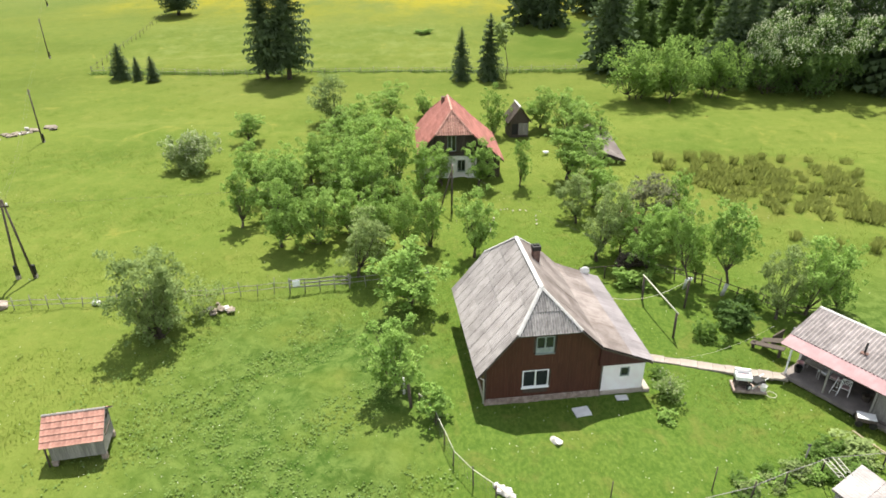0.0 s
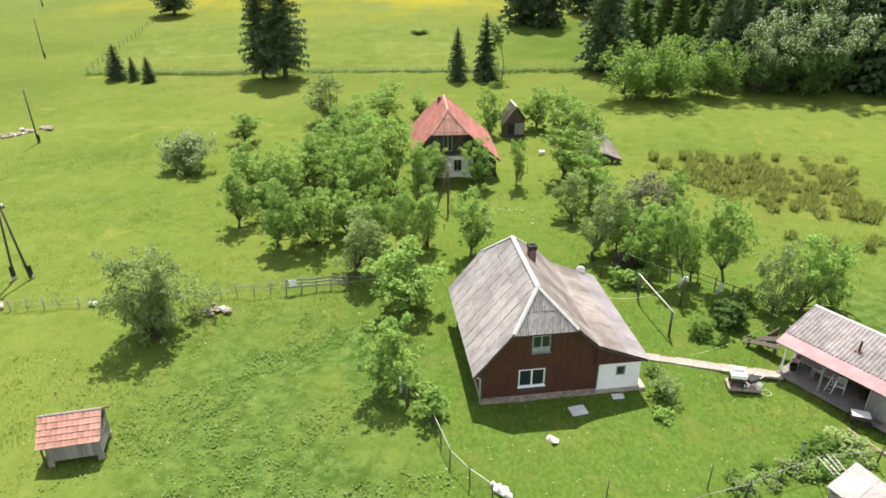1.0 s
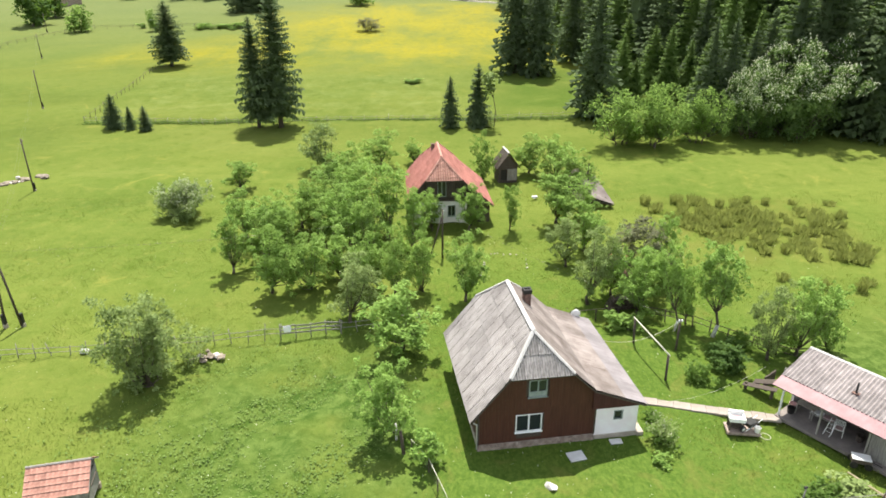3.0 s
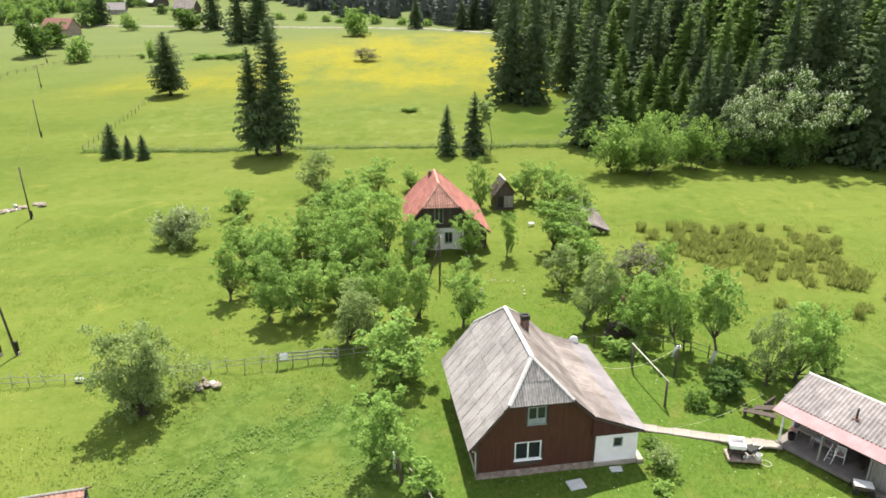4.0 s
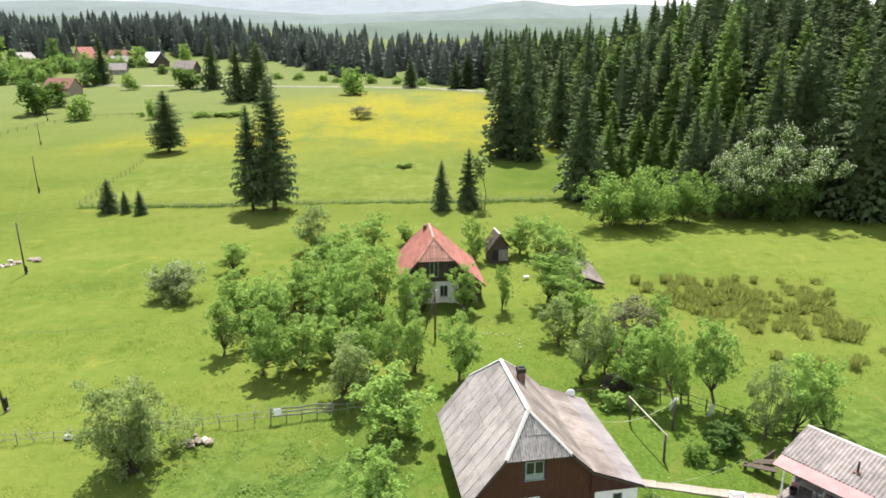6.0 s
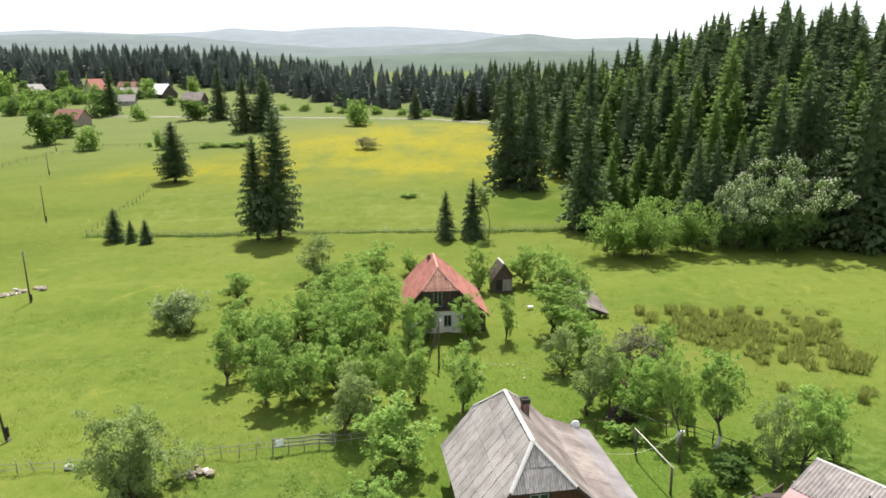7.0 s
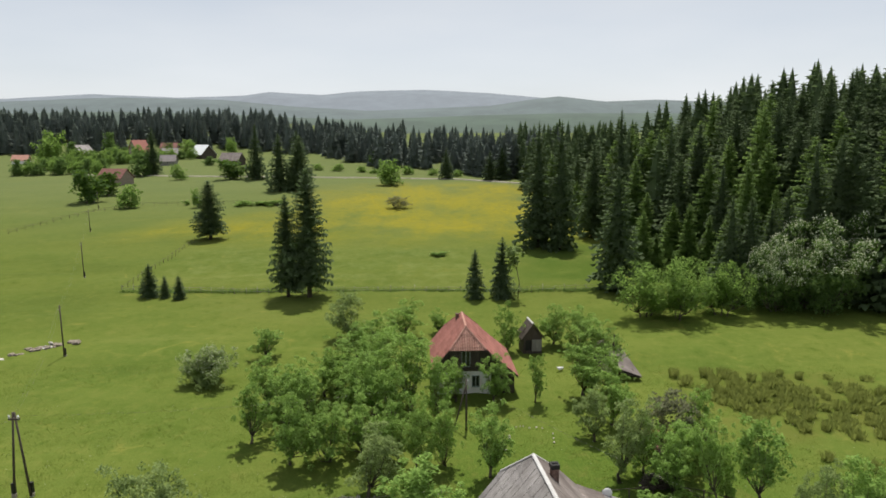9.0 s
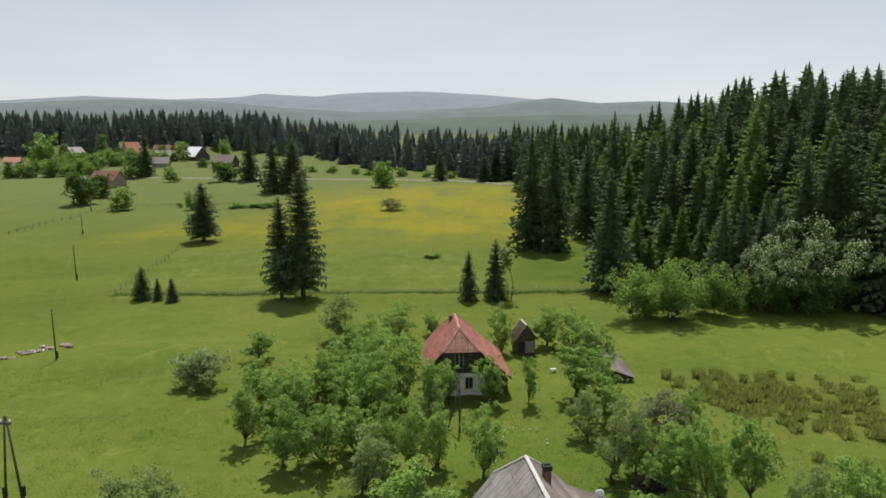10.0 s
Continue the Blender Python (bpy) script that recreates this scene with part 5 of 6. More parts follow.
for e, s in ((-0.3, 1), (2.6, -1)):
    slab("roof_side", [(e, -0.3, 1.85), (1.15, -0.1, 3.75), (1.15, 2.7, 3.75), (e, 2.8, 1.85)], 0.09, M_DARKWOOD, hut)
    covering(hut, "shingle_strip", (e, -0.3, 1.9), (0, 1, 0), (1.45 * s, 0, 1.9), 3.05, 2.35, 1.0, 0.34, M_DARKWOOD, (), 4, 0.012, 0.05, seed=41)
strip("ridge_cap", (1.15, -0.2, 3.86), (1.15, 2.75, 3.86), 0.14, 0.05, M_CAP, hut, "pale metal ridge cap")

# ---- the fallen barn by the wet meadow ----
ruin = thing("ruined_barn", pose(16.5, 69.8, 0.15, 0, 0, 2), "low collapsing barn with a weathered grey sheet roof", "barn")
boxed("wall", M_DARKWOOD, ruin, 0.2, 3.1, 0.9, 8.0, 0, 0.7, 0.02)
slab("roof", [(-0.3, -0.2, 0.7), (0.9, -0.2, 1.0), (1.5, 8.4, 2.0), (-0.3, 8.4, 1.2)], 0.08, M_DARKWOOD, ruin)
slab("roof_side", [(0.9, -0.2, 1.0), (3.6, -0.2, 0.25), (3.6, 8.4, 0.9), (1.5, 8.4, 2.0)], 0.08, M_DARKWOOD, ruin)
covering(ruin, "roof_sheet", (3.6, -0.2, 0.34), (0, 8.6, 0.65), (-2.5, 0.0, 0.88), 8.6, 2.75, 1.08, 1.15, M_SHEET_OLD, (), 5, 0.03, seed=52)
rod("post", (2.2, 6.6, 0.2), (2.35, 6.6, 3.1), 0.1, M_DARKWOOD, ruin)

# ---- the open porch and summer kitchen ----
E_TURN = math.degrees(math.atan2(-0.81, 0.58))
porch = thing("summer_kitchen", pose(20.6, 33.3, 0.05, 0, 0, E_TURN), "open-fronted summer kitchen with a grey corrugated roof and pink strip", "outbuilding")
PL = 11.0
boxed("floor_slab", M_SHADE_FLOOR, porch, 0.25, PL, 0.02, 4.0, -0.1, 0.12, 0.02, "worn concrete floor, toned dark for the shade under the porch roof")
boxed("back_wall", M_DARKWOOD, porch, 0.3, PL, 3.0, 3.15, 0.12, 2.75, 0.01)
boxed("end_wall", M_RENDER, porch, 0.25, 0.4, 1.9, 3.0, 0.12, 2.3, 0.01)
boxed("inner_wall", M_GREYWOOD, porch, 5.3, 5.42, 0.55, 3.0, 0.12, 2.2, 0.01)
boards(porch, "front_board", 5.42, PL, 0.24, 0.12, lambda u: 2.15, 0.55, 0.6, [(6.6, 7.4, 0.9, 1.7)], M_GREYWOOD, 21)
boxed("front_wall", M_DARKWOOD, porch, 5.42, PL, 0.62, 0.7, 0.12, 2.2, 0.01)
for u in (0.4, 2.7, 5.3):
    boxed("post", (M_FRAME, M_GREYWOOD, M_GREYWOOD)[int(u > 1) + int(u > 4)], porch, u - 0.05, u + 0.05, 0.2, 0.3, 0.12, 2.12, 0.008)
boxed("beam", M_DARKWOOD, porch, 0.1, PL, 0.18, 0.32, 2.0, 2.1, 0.01)
slab("roof", [(-0.15, 0.0, 2.1), (PL, 0.0, 2.1), (PL, 1.05, 2.4), (PL, 4.05, 3.12), (-0.15, 4.05, 3.12), (-0.15, 1.05, 2.4)], 0.06, M_DARKWOOD, porch)
slab("roof_side", [(-0.15, 4.05, 3.12), (PL, 4.05, 3.12), (PL, 5.2, 2.2), (-0.15, 5.2, 2.2)], 0.06, M_DARKWOOD, porch)
covering(porch, "pink_sheet", (-0.2, -0.05, 2.13), (1, 0, 0), (0, 1.1, 0.31), PL + 0.2, 1.03, 2.0, 1.03, M_PINK, (), 6, 0.003, 0.03, seed=61)
covering(porch, "roof_sheet", (-0.2, 0.98, 2.44), (1, 0, 0), (0, 3.07, 0.74), PL + 0.2, 3.16, 1.1, 1.6, M_SHEET_DARK, (), 5, 0.045, seed=62)
covering(porch, "roof_sheet", (-0.2, 5.2, 2.24), (1, 0, 0), (0, -1.15, 0.92), PL + 0.2, 1.47, 1.1, 1.47, M_SHEET_DARK, (), 5, 0.045, seed=63)
strip("ridge_cap", (-0.2, 4.05, 3.22), (PL, 4.05, 3.22), 0.12, 0.04, M_CAP, porch)
rod("stovepipe", (3.55, 2.0, 2.4), (3.55, 2.0, 3.45), 0.06, M_BLACK, porch, "rusty black stovepipe", 9)
boxed("pipe_flange", M_BRICK, porch, 3.35, 3.75, 1.85, 2.15, 2.71, 2.76, 0.01)
# low boards and scrap beside its end
scrap = thing("board_stack", porch.matrix_basis @ pose(-1.2, 1.9, 0, 0, 0, 0), "leaning grey boards and roofing scraps beside the porch", "scrap")
boxed("panel", M_GREYWOOD, scrap, 0.0, 0.9, 1.6, 1.7, 0.0, 1.3, 0.01)
boxed("panel", M_DARKWOOD, scrap, -0.6, -0.5, 0.4, 1.7, 0.0, 0.8, 0.01)
slab("loose_sheet", [(-1.3, -0.9, 0.35), (0.7, -0.5, 0.75), (0.6, -0.1, 0.8), (-1.4, -0.5, 0.4)], 0.05, M_DARKWOOD, scrap)
slab("loose_sheet", [(-0.9, -0.4, 0.5), (1.0, 0.1, 1.2), (0.8, 0.6, 1.25), (-1.0, 0.1, 0.55)], 0.05, M_DARKWOOD, scrap)
for a, b in ((-1.2, -0.6), (0.4, -0.3), (-0.8, 0.2)):
    boxed("prop", M_DARKWOOD, scrap, a - 0.08, a + 0.08, b - 0.08, b + 0.08, -0.05, 0.5, 0.01)


# ---- village houses across the valley ----
def far_house(x, y, turn, w, d, hw, hr, roof, walls, label, windows=2):
    e = thing("village_house", at(x, y, turn), label, "house")
    boxed("wall", walls, e, -w / 2, w / 2, -d / 2, d / 2, -1.0, hw, 0.05)
    for s in (-1, 1):
        slab("gable", [(s * (w / 2 - 0.1), -d / 2, hw - 0.02), (s * (w / 2 - 0.1), d / 2, hw - 0.02), (s * (w / 2 - 0.1) - 0.01 * s, 0, hw + hr - 0.1)], 0.15, walls, e)
        slab("roof", [(-w / 2 - 0.5, s * (d / 2 + 0.6), hw - 0.35), (w / 2 + 0.5, s * (d / 2 + 0.6), hw - 0.35), (w / 2 + 0.5, 0, hw + hr), (-w / 2 - 0.5, 0, hw + hr)], 0.2, roof, e)
    for i in range(windows):
        u = -w / 2 + w * (i + 0.5) / windows
        win = boxed("window", M_FRAME, e, u - 0.6, u + 0.6, -d / 2 - 0.06, -d / 2 + 0.04, hw * 0.4, hw * 0.8, 0.02)
        boxed("pane", M_GLASS, win, u - 0.48, u + 0.48, -d / 2 - 0.075, -d / 2 - 0.05, hw * 0.44, hw * 0.76, 0.0)
    return e


far_house(-159, 310, -14, 13, 8.5, 3.2, 4.0, M_TILE_DULL, M_STONE, "stone barn with a faded red tiled roof", 1)
far_house(-180, 476, -42, 18, 11, 2.6, 6.5, M_GLINT_ROOF, M_DARKWOOD, "dark barn with a pale roof, coloured white for the sun's glint", 1)
far_house(-263, 470, 70, 11, 11, 3.2, 6.5, M_SHEET, M_CONCRETE, "weathered village house with a grey roof", 2)
far_house(-233, 492, 62, 11, 10, 3.0, 8.5, M_TILE, M_CONCRETE, "grey-walled village house with a steep red roof", 2)
far_house(-179, 416, 10, 9, 7, 2.6, 3.6, M_SHEET_DARK, M_GREYWOOD, "low grey outbuilding in the village", 1)
far_house(-222, 520, 5, 12, 8, 1.6, 3.4, M_TILE_DULL, M_CONCRETE, "low village house with a red roof", 2)
far_house(-139.5, 417, -12, 13, 9, 2.8, 4.6, M_SHEET_OLD, M_DARKWOOD, "brown-roofed wooden barn by the track", 1)
far_house(-281, 430, 15, 9, 7, 2.4, 3.2, M_TILE_OLD, M_RENDER, "village house with an orange-red roof", 1)
far_house(-205, 480, 30, 10, 8, 2.4, 4.2, M_SHEET, M_GREYWOOD, "grey-roofed house at the forest edge", 1)


# ---- path, track and bare ground ----
def ribbon(name, pts, width, mat, label, category, lift=0.03, thick=0.08, n=1, wobble=0.0, kind="structure"):
    """A strip laid on the ground along points."""
    rr = random.Random(len(pts) + int(width * 10))
    dense = []
    for p, q in zip(pts, pts[1:]):
        for i in range(n):
            t = i / n
            dense.append((p[0] + (q[0] - p[0]) * t, p[1] + (q[1] - p[1]) * t))
    dense.append(pts[-1])
    bm = bmesh.new()
    rows = []
    for i, (x, y) in enumerate(dense):
        a, b = dense[max(i - 1, 0)], dense[min(i + 1, len(dense) - 1)]
        d = Vector((b[0] - a[0], b[1] - a[1])).normalized()
        side = Vector((-d.y, d.x)) * width / 2
        row = []
        for s in (-1, -0.6, 0.6, 1):
            e = s * (1 + rr.uniform(-wobble, wobble))
            px, py = x + side.x * e, y + side.y * e
            row.append(bm.verts.new((px, py, float(ground_z(px, py)) + (lift if abs(s) < 0.9 else lift - thick))))
        rows.append(row)
    for r0, r1 in zip(rows, rows[1:]):
        for k in range(3):
            bm.faces.new((r0[k], r0[k + 1], r1[k + 1], r1[k]))
    ob = part(name, bm, mat, None)
    return tagged(ob, label, category, kind=kind)


walkway = tagged(new("path"), "narrow concrete garden path of worn slabs", "path", kind="structure")
rr = random.Random(5)
x = 13.15
while x < 21.0:
    w = rr.uniform(0.75, 1.05)
    y = 34.8 - 0.255 * (x - 13.2)
    bm = bmesh.new()
    box(bm, 0.004, w - 0.004, -0.36 + rr.uniform(-0.05, 0.05), 0.34 + rr.uniform(-0.05, 0.05), -0.1, 0.05 + rr.uniform(-0.008, 0.008), 0.015)
    ob = part("slab", bm, M_PATH, walkway)
    ob.matrix_basis = pose(x, y, 0.06, 0, 0, -14.3)
    x += w * 0.969
ribbon("dirt_path", [(22.6, 28.3), (23.3, 26.9), (24.2, 25.4)], 0.15, M_SOIL, "narrow trodden earth path", "path", -0.035, 0.05, 5, 0.3)
ribbon("road", [(-205, 356), (-163, 348), (-100, 340), (-44, 334), (1, 326), (17, 316), (40, 300)], 2.8, M_TRACK, "pale gravel track on the far slope", "road", 0.35, 0.6, 14, 0.1)


# ---- stones ----
def stone(x, y, w, h, mat=None, label="pale weathered stone lying in the grass", seed=0, flat=1.0, name="stone_block", group=""):
    rr = random.Random(seed)
    bm = bmesh.new()
    for _ in range(22):
        d = Vector([max(-0.62, min(0.62, rr.gauss(0, 0.5))) for _ in range(3)])
        bm.verts.new((d.x * 0.85 * w, d.y * 0.85 * w * flat, d.z * 0.85 * h))
    hull = bmesh.ops.convex_hull(bm, input=bm.verts)
    loose = {g for g in hull["geom_interior"] + hull["geom_unused"] if isinstance(g, bmesh.types.BMVert)}
    bmesh.ops.delete(bm, geom=list(loose), context="VERTS")
    bmesh.ops.bevel(bm, geom=bm.edges[:], offset=0.06 * min(w, h), segments=1, affect="EDGES")
    ob = part(name, bm, mat or M_ROCK, None)
    ob.matrix_basis = pose(x, y, float(ground_z(x, y)) + h * 0.3, 0, 0, rr.uniform(0, 360))
    return tagged(ob, label, "stone", group)


stone(6.16, 27.4, 0.75, 0.4, label="large white stone on the lawn", seed=3, flat=0.7)
for i, (x, y, w) in enumerate(((3.15, 23.8, 0.5), (2.95, 24.1, 0.35), (3.3, 24.05, 0.3), (3.4, 23.6, 0.36), (2.8, 23.95, 0.28), (2.7, 24.3, 0.3))):
    stone(x, y, w, 0.8 * w, label="white stone in a small heap at the fence corner", seed=104 + i, group="corner stones")
rr = random.Random(9)
for i in range(15):
    stone(-15.9 + rr.gauss(0, 0.75), 40.45 + rr.gauss(0, 0.4), rr.uniform(0.22, 0.6), rr.uniform(0.1, 0.22), None if i % 6 == 0 else M_RUBBLE, seed=20 + i, label="pale stone in a heap beside the bush", group="stone heap")
for i in range(24):
    t = rr.random()
    stone(-54.6 + 4.0 * t + rr.gauss(0, 0.5), 76.2 + 6.4 * t + rr.gauss(0, 0.6), rr.uniform(0.3, 1.2), rr.uniform(0.2, 0.5), M_RUBBLE if i % 8 else None, seed=50 + i, label="pale stone in a row on the meadow", group="stone row")
for i, (x, y) in enumerate(((4.2, 53.0), (4.3, 53.5), (4.45, 54.1), (4.5, 54.6), (4.6, 55.2), (4.8, 55.7), (5.4, 57.5), (5.8, 57.6), (6.2, 57.6), (6.6, 57.5), (7.0, 57.4), (7.5, 57.3), (8.5, 56.1), (8.5, 55.3), (8.4, 54.4))):
    stone(x + rr.gauss(0, 0.1), y + rr.gauss(0, 0.1), rr.uniform(0.12, 0.24) if i < 6 else rr.uniform(0.1, 0.16), 0.12, seed=90 + i, label="small white stone edging an old garden bed", group="bed edging")
for x, y, w, d, turn in ((7.95, 29.75, 0.95, 0.75, 14), (10.5, 30.95, 0.7, 0.42, 6)):
    s = boxed("slab", M_SLAB, None, -w / 2, w / 2, -d / 2, d / 2, 0.02, 0.1, 0.012)
    s.matrix_basis = pose(x, y, 0.03, 0, 0, turn)
    tagged(s, "flat grey-white slab on the lawn by the house", "slab", "slabs by the house")


# ---- fences ----
def run_fence(name, pts, step, height, rails, label, post_r=0.05, rail_r=0.02, mat=None, railmat=None, seed=1, jitter=0.06, boards_=False, mesh=False, sagging=0.0):
    """Posts along a line and rails or wires between them."""
    rr = random.Random(seed)
    mat, railmat = mat or M_GREYWOOD, railmat or M_GREYWOOD
    e = thing(name, Matrix.Identity(4), label, "fence")
    spots = []
    for p, q in zip(pts, pts[1:]):
        n = max(1, round(math.dist(p, q) / step))
        spots += [(p[0] + (q[0] - p[0]) * i / n, p[1] + (q[1] - p[1]) * i / n) for i in range(n)]
    spots.append(pts[-1])
    tops = []
    for x, y in spots:
        z = float(ground_z(x, y))
        h = height * rr.uniform(0.85, 1.18)
        lx, ly = rr.gauss(0, jitter) * h, rr.gauss(0, jitter) * h
        rod("post", (x, y, z - 0.3), (x + lx, y + ly, z + h), post_r, mat, e, n=6, r2=post_r * 0.8)
        tops.append((x, y, z, lx / h, ly / h))
    for a, b in zip(tops, tops[1:]):
        for level in rails:
            za, zb = a[2] + level * height + rr.gauss(0, 0.02), b[2] + level * height + rr.gauss(0, 0.02)
            p = Vector((a[0] + a[3] * level * height, a[1] + a[4] * level * height - post_r, za))
            q = Vector((b[0] + b[3] * level * height, b[1] + b[4] * level * height - post_r, zb))
            if boards_:
                d = (q - p).normalized()
                bm = bmesh.new()
                side = Vector((-d.y, d.x, 0)).normalized() * 0.015
                up = Vector((0, 0, 0.055))
                vs = [bm.verts.new(c) for c in (p - side - up, q - side - up, q - side + up, p - side + up, p + side - up, q + side - up, q + side + up, p + side + up)]
                for f in ((0, 1, 2, 3), (7, 6, 5, 4), (0, 4, 5, 1), (3, 2, 6, 7), (0, 3, 7, 4), (1, 5, 6, 2)):
                    bm.faces.new([vs[i] for i in f])
                part("rail", bm, railmat, e)
            else:
                pts_ = sag(p, q, sagging, 4)
                tubes("rail" if rail_r > 0.012 else "wire", [(pts_, [rail_r] * 5)], railmat, e, n=5)
        if mesh:
            runs = []
            n = 7
            for i in range(n + 1):
                t = i / n
                x, y, z = a[0] + (b[0] - a[0]) * t, a[1] + (b[1] - a[1]) * t, a[2] + (b[2] - a[2]) * t
                runs.append(([(x, y, z), (x, y, z + 0.92 * height)], [0.004, 0.004]))
            for k in range(4):
                zz = (0.15 + 0.22 * k) * height
                runs.append(([(a[0], a[1], a[2] + zz), (b[0], b[1], b[2] + zz)], [0.004, 0.004]))
            tubes("wire_mesh", runs, M_WIRE, e, "thin grey wire netting", 3)
    return e


run_fence("wire_fence", [(-1.3, 30.1), (-0.35, 28.6), (0.55, 25.7), (1.55, 24.4), (2.62, 23.5), (4.2, 21.6)], 1.7, 1.15, (0.97,), "garden fence of dark posts, wire netting and a pale top rail", 0.045, 0.02, M_DARKWOOD, M_LINE, 3, 0.03, mesh=True)
run_fence("wire_fence", [(9.0, 21.6), (12.2, 22.5), (14.9, 23.35), (16.9, 24.15), (19.15, 25.0), (22.5, 25.45), (26, 26.2)], 2.4, 1.25, (0.97,), "garden fence of dark posts, wire netting and a pale top pole", 0.05, 0.016, M_DARKWOOD, M_GREYWOOD, 4, 0.03, mesh=True)
run_fence("paling_fence", [(-40, 40.2), (-31.7, 40.5), (-24.7, 41.1), (-16.0, 42.2), (-11.4, 43.15)], 1.25, 0.95, (0.35, 0.75), "old grey pasture fence of leaning stakes and thin poles", 0.035, 0.022, M_GREYWOOD, M_GREYWOOD, 5, 0.16)
run_fence("plank_gate", [(-11.4, 43.15), (-9.2, 43.5), (-7.0, 43.75)], 1.1, 0.95, (0.3, 0.6, 0.9), "weathered plank gate in the pasture fence", 0.05, 0.02, M_GREYWOOD, M_GREYWOOD, 6, 0.03, boards_=True)
run_fence("paling_fence", [(-7.0, 43.75), (-4.6, 44.3), (-1.0, 45.3)], 1.3, 0.95, (0.35, 0.75), "old grey pasture fence under the fruit trees", 0.035, 0.022, M_GREYWOOD, M_GREYWOOD, 7, 0.12)
run_fence("pole_fence", [(-58.2, 112.4), (-31.8, 110.2), (-15.4, 111.6), (10.9, 112.0), (24.4, 113.6)], 2.0, 1.1, (0.4, 0.8), "weathered pole fence across the far meadow", 0.045, 0.022, M_GREYWOOD, M_GREYWOOD, 8, 0.12)
run_fence("pole_fence", [(-58.2, 112.4), (-62, 138), (-66.3, 166)], 3.0, 1.1, (0.8,), "weathered pole fence climbing the far meadow", 0.05, 0.025, M_DARKWOOD, M_DARKWOOD, 9, 0.12)
run_fence("pole_fence", [(-122, 178), (-123, 204), (-121, 220), (-113, 238), (-77, 243), (-62, 234)], 4.0, 1.3, (0.5, 0.85), "weathered pole fence along the far pasture", 0.06, 0.03, M_DARKWOOD, M_DARKWOOD, 10, 0.1)
run_fence("rail_fence", [(16.0, 45.6), (19.6, 43.8), (21.4, 41.9), (24.0, 39.7), (26.8, 37.5), (29.5, 35.2)], 1.7, 1.05, (0.5, 0.92), "old dark rail fence behind the garden trees", 0.055, 0.03, M_DARKWOOD, M_DARKWOOD, 11, 0.06)
run_fence("rail_fence", [(4.6, 43.6), (8.5, 44.2), (12.5, 45.0), (16.0, 45.6)], 1.9, 1.05, (0.92,), "old dark rail fence behind the house", 0.05, 0.025, M_DARKWOOD, M_DARKWOOD, 12, 0.05)


def stake(x, y, h, r, label, mat=None, lean=(0, 0)):
    e = thing("stake", at(x, y), label, "post")
    rod("shaft", (0, 0, -0.3), (lean[0], lean[1], h), r, mat or M_DARKWOOD, e, n=7, r2=r * 0.75)
    return e


stake(13.3, 24.0, 1.65, 0.035, "thin dark stake on the lawn")
stake(8.1, 23.25, 1.5, 0.035, "thin dark stake at the lawn's edge")
stake(-1.75, 30.05, 1.7, 0.12, "thick weathered dead trunk at the fence corner", M_BARK, (-0.2, 0.2))
stake(-2.25, 31.3, 1.25, 0.085, "pale limewashed stump under the fruit tree", M_LIME)
s = stake(18.64, 25.75, 1.3, 0.05, "grey garden post with an iron fitting", M_GREYWOOD, (0.05, 0))
boxed("fitting", M_BLACK, s, -0.08, 0.12, -0.05, 0.05, 1.3, 1.38, 0.01)

# cloth drying on the gate, small white things in the grass
cloth = thing("cloth", at(-10.85, 43.12, 6), "white cloth hanging over the plank gate", "cloth")
bm = bmesh.new()
bmesh.ops.create_grid(bm, x_segments=8, y_segments=8, size=0.5)
for v in bm.verts:
    a = v.co.y
    v.co = Vector((v.co.x * 0.55 + 0.02 * math.sin(9 * a), (0.05 if a > 0 else -0.06) + 0.03 * math.sin(7 * v.co.x), 0.93 - abs(a) * 1.1))
part("sheet", bm, M_FRAME, cloth, smooth=True)
stone(-24.9, 41.25, 0.7, 0.4, M_SLAB, "white sack lying at the pasture fence", 201, 0.6, "sack")
stone(-31.7, 40.9, 1.1, 0.6, M_STONE, "grey heap of brush and stones at the fence", 202)
stone(11.8, 73.2, 0.7, 0.3, M_SLAB, "white tub lying in the orchard grass", 203, 0.7, "tub")


# ---- power line ----
def footing(e, x, y, top=1.1):
    boxed("footing", M_CONCRETE, e, x - 0.16, x + 0.16, y - 0.13, y + 0.13, -0.3, top * 0.25, 0.03)
    boxed("stub", M_BLACK, e, x - 0.14, x + 0.14, y - 0.12, y + 0.12, top * 0.25, top, 0.02, "dark steel stub clamping the pole")


def utility_pole(x, y, h, label):
    e = thing("utility_pole", at(x, y), label, "pole", "power line")
    footing(e, 0, 0.18)
    rod("shaft", (0, 0, 0.1), (0, 0, h), 0.095, M_DARKWOOD, e, n=8, r2=0.07)
    for s in (-0.16, 0.16):
        rod("insulator", (s, 0, h - 0.5 + s), (s, 0, h - 0.34 + s), 0.04, M_GREYWOOD, e, n=8)
    return e


LINE = [(-32.05, 45.0, 6.6), (-47.6, 76.9, 6.5), (-71.2, 123.8, 6.9), (-102.0, 182.5, 6.2), (-125.0, 230.2, 6.0)]
aframe = thing("utility_pole", at(-32.05, 45.0), "double-legged wooden power pole on concrete stubs", "pole", "power line")
for dx in (-0.62, 0.62):
    footing(aframe, dx * 1.0, 0.16 * (dx > 0))
    rod("leg", (dx, 0, 0.1), (0.06 * (1 if dx > 0 else -1), 0, 6.6), 0.095, M_DARKWOOD, aframe, n=8, r2=0.07)
boxed("crossarm", M_DARKWOOD, aframe, -0.4, 0.4, -0.09, 0.09, 6.0, 6.14, 0.01)
for s in (-0.34, 0.34):
    rod("insulator", (s, -0.05, 6.14), (s, -0.05, 6.36), 0.06, M_FRAME, aframe, n=8)
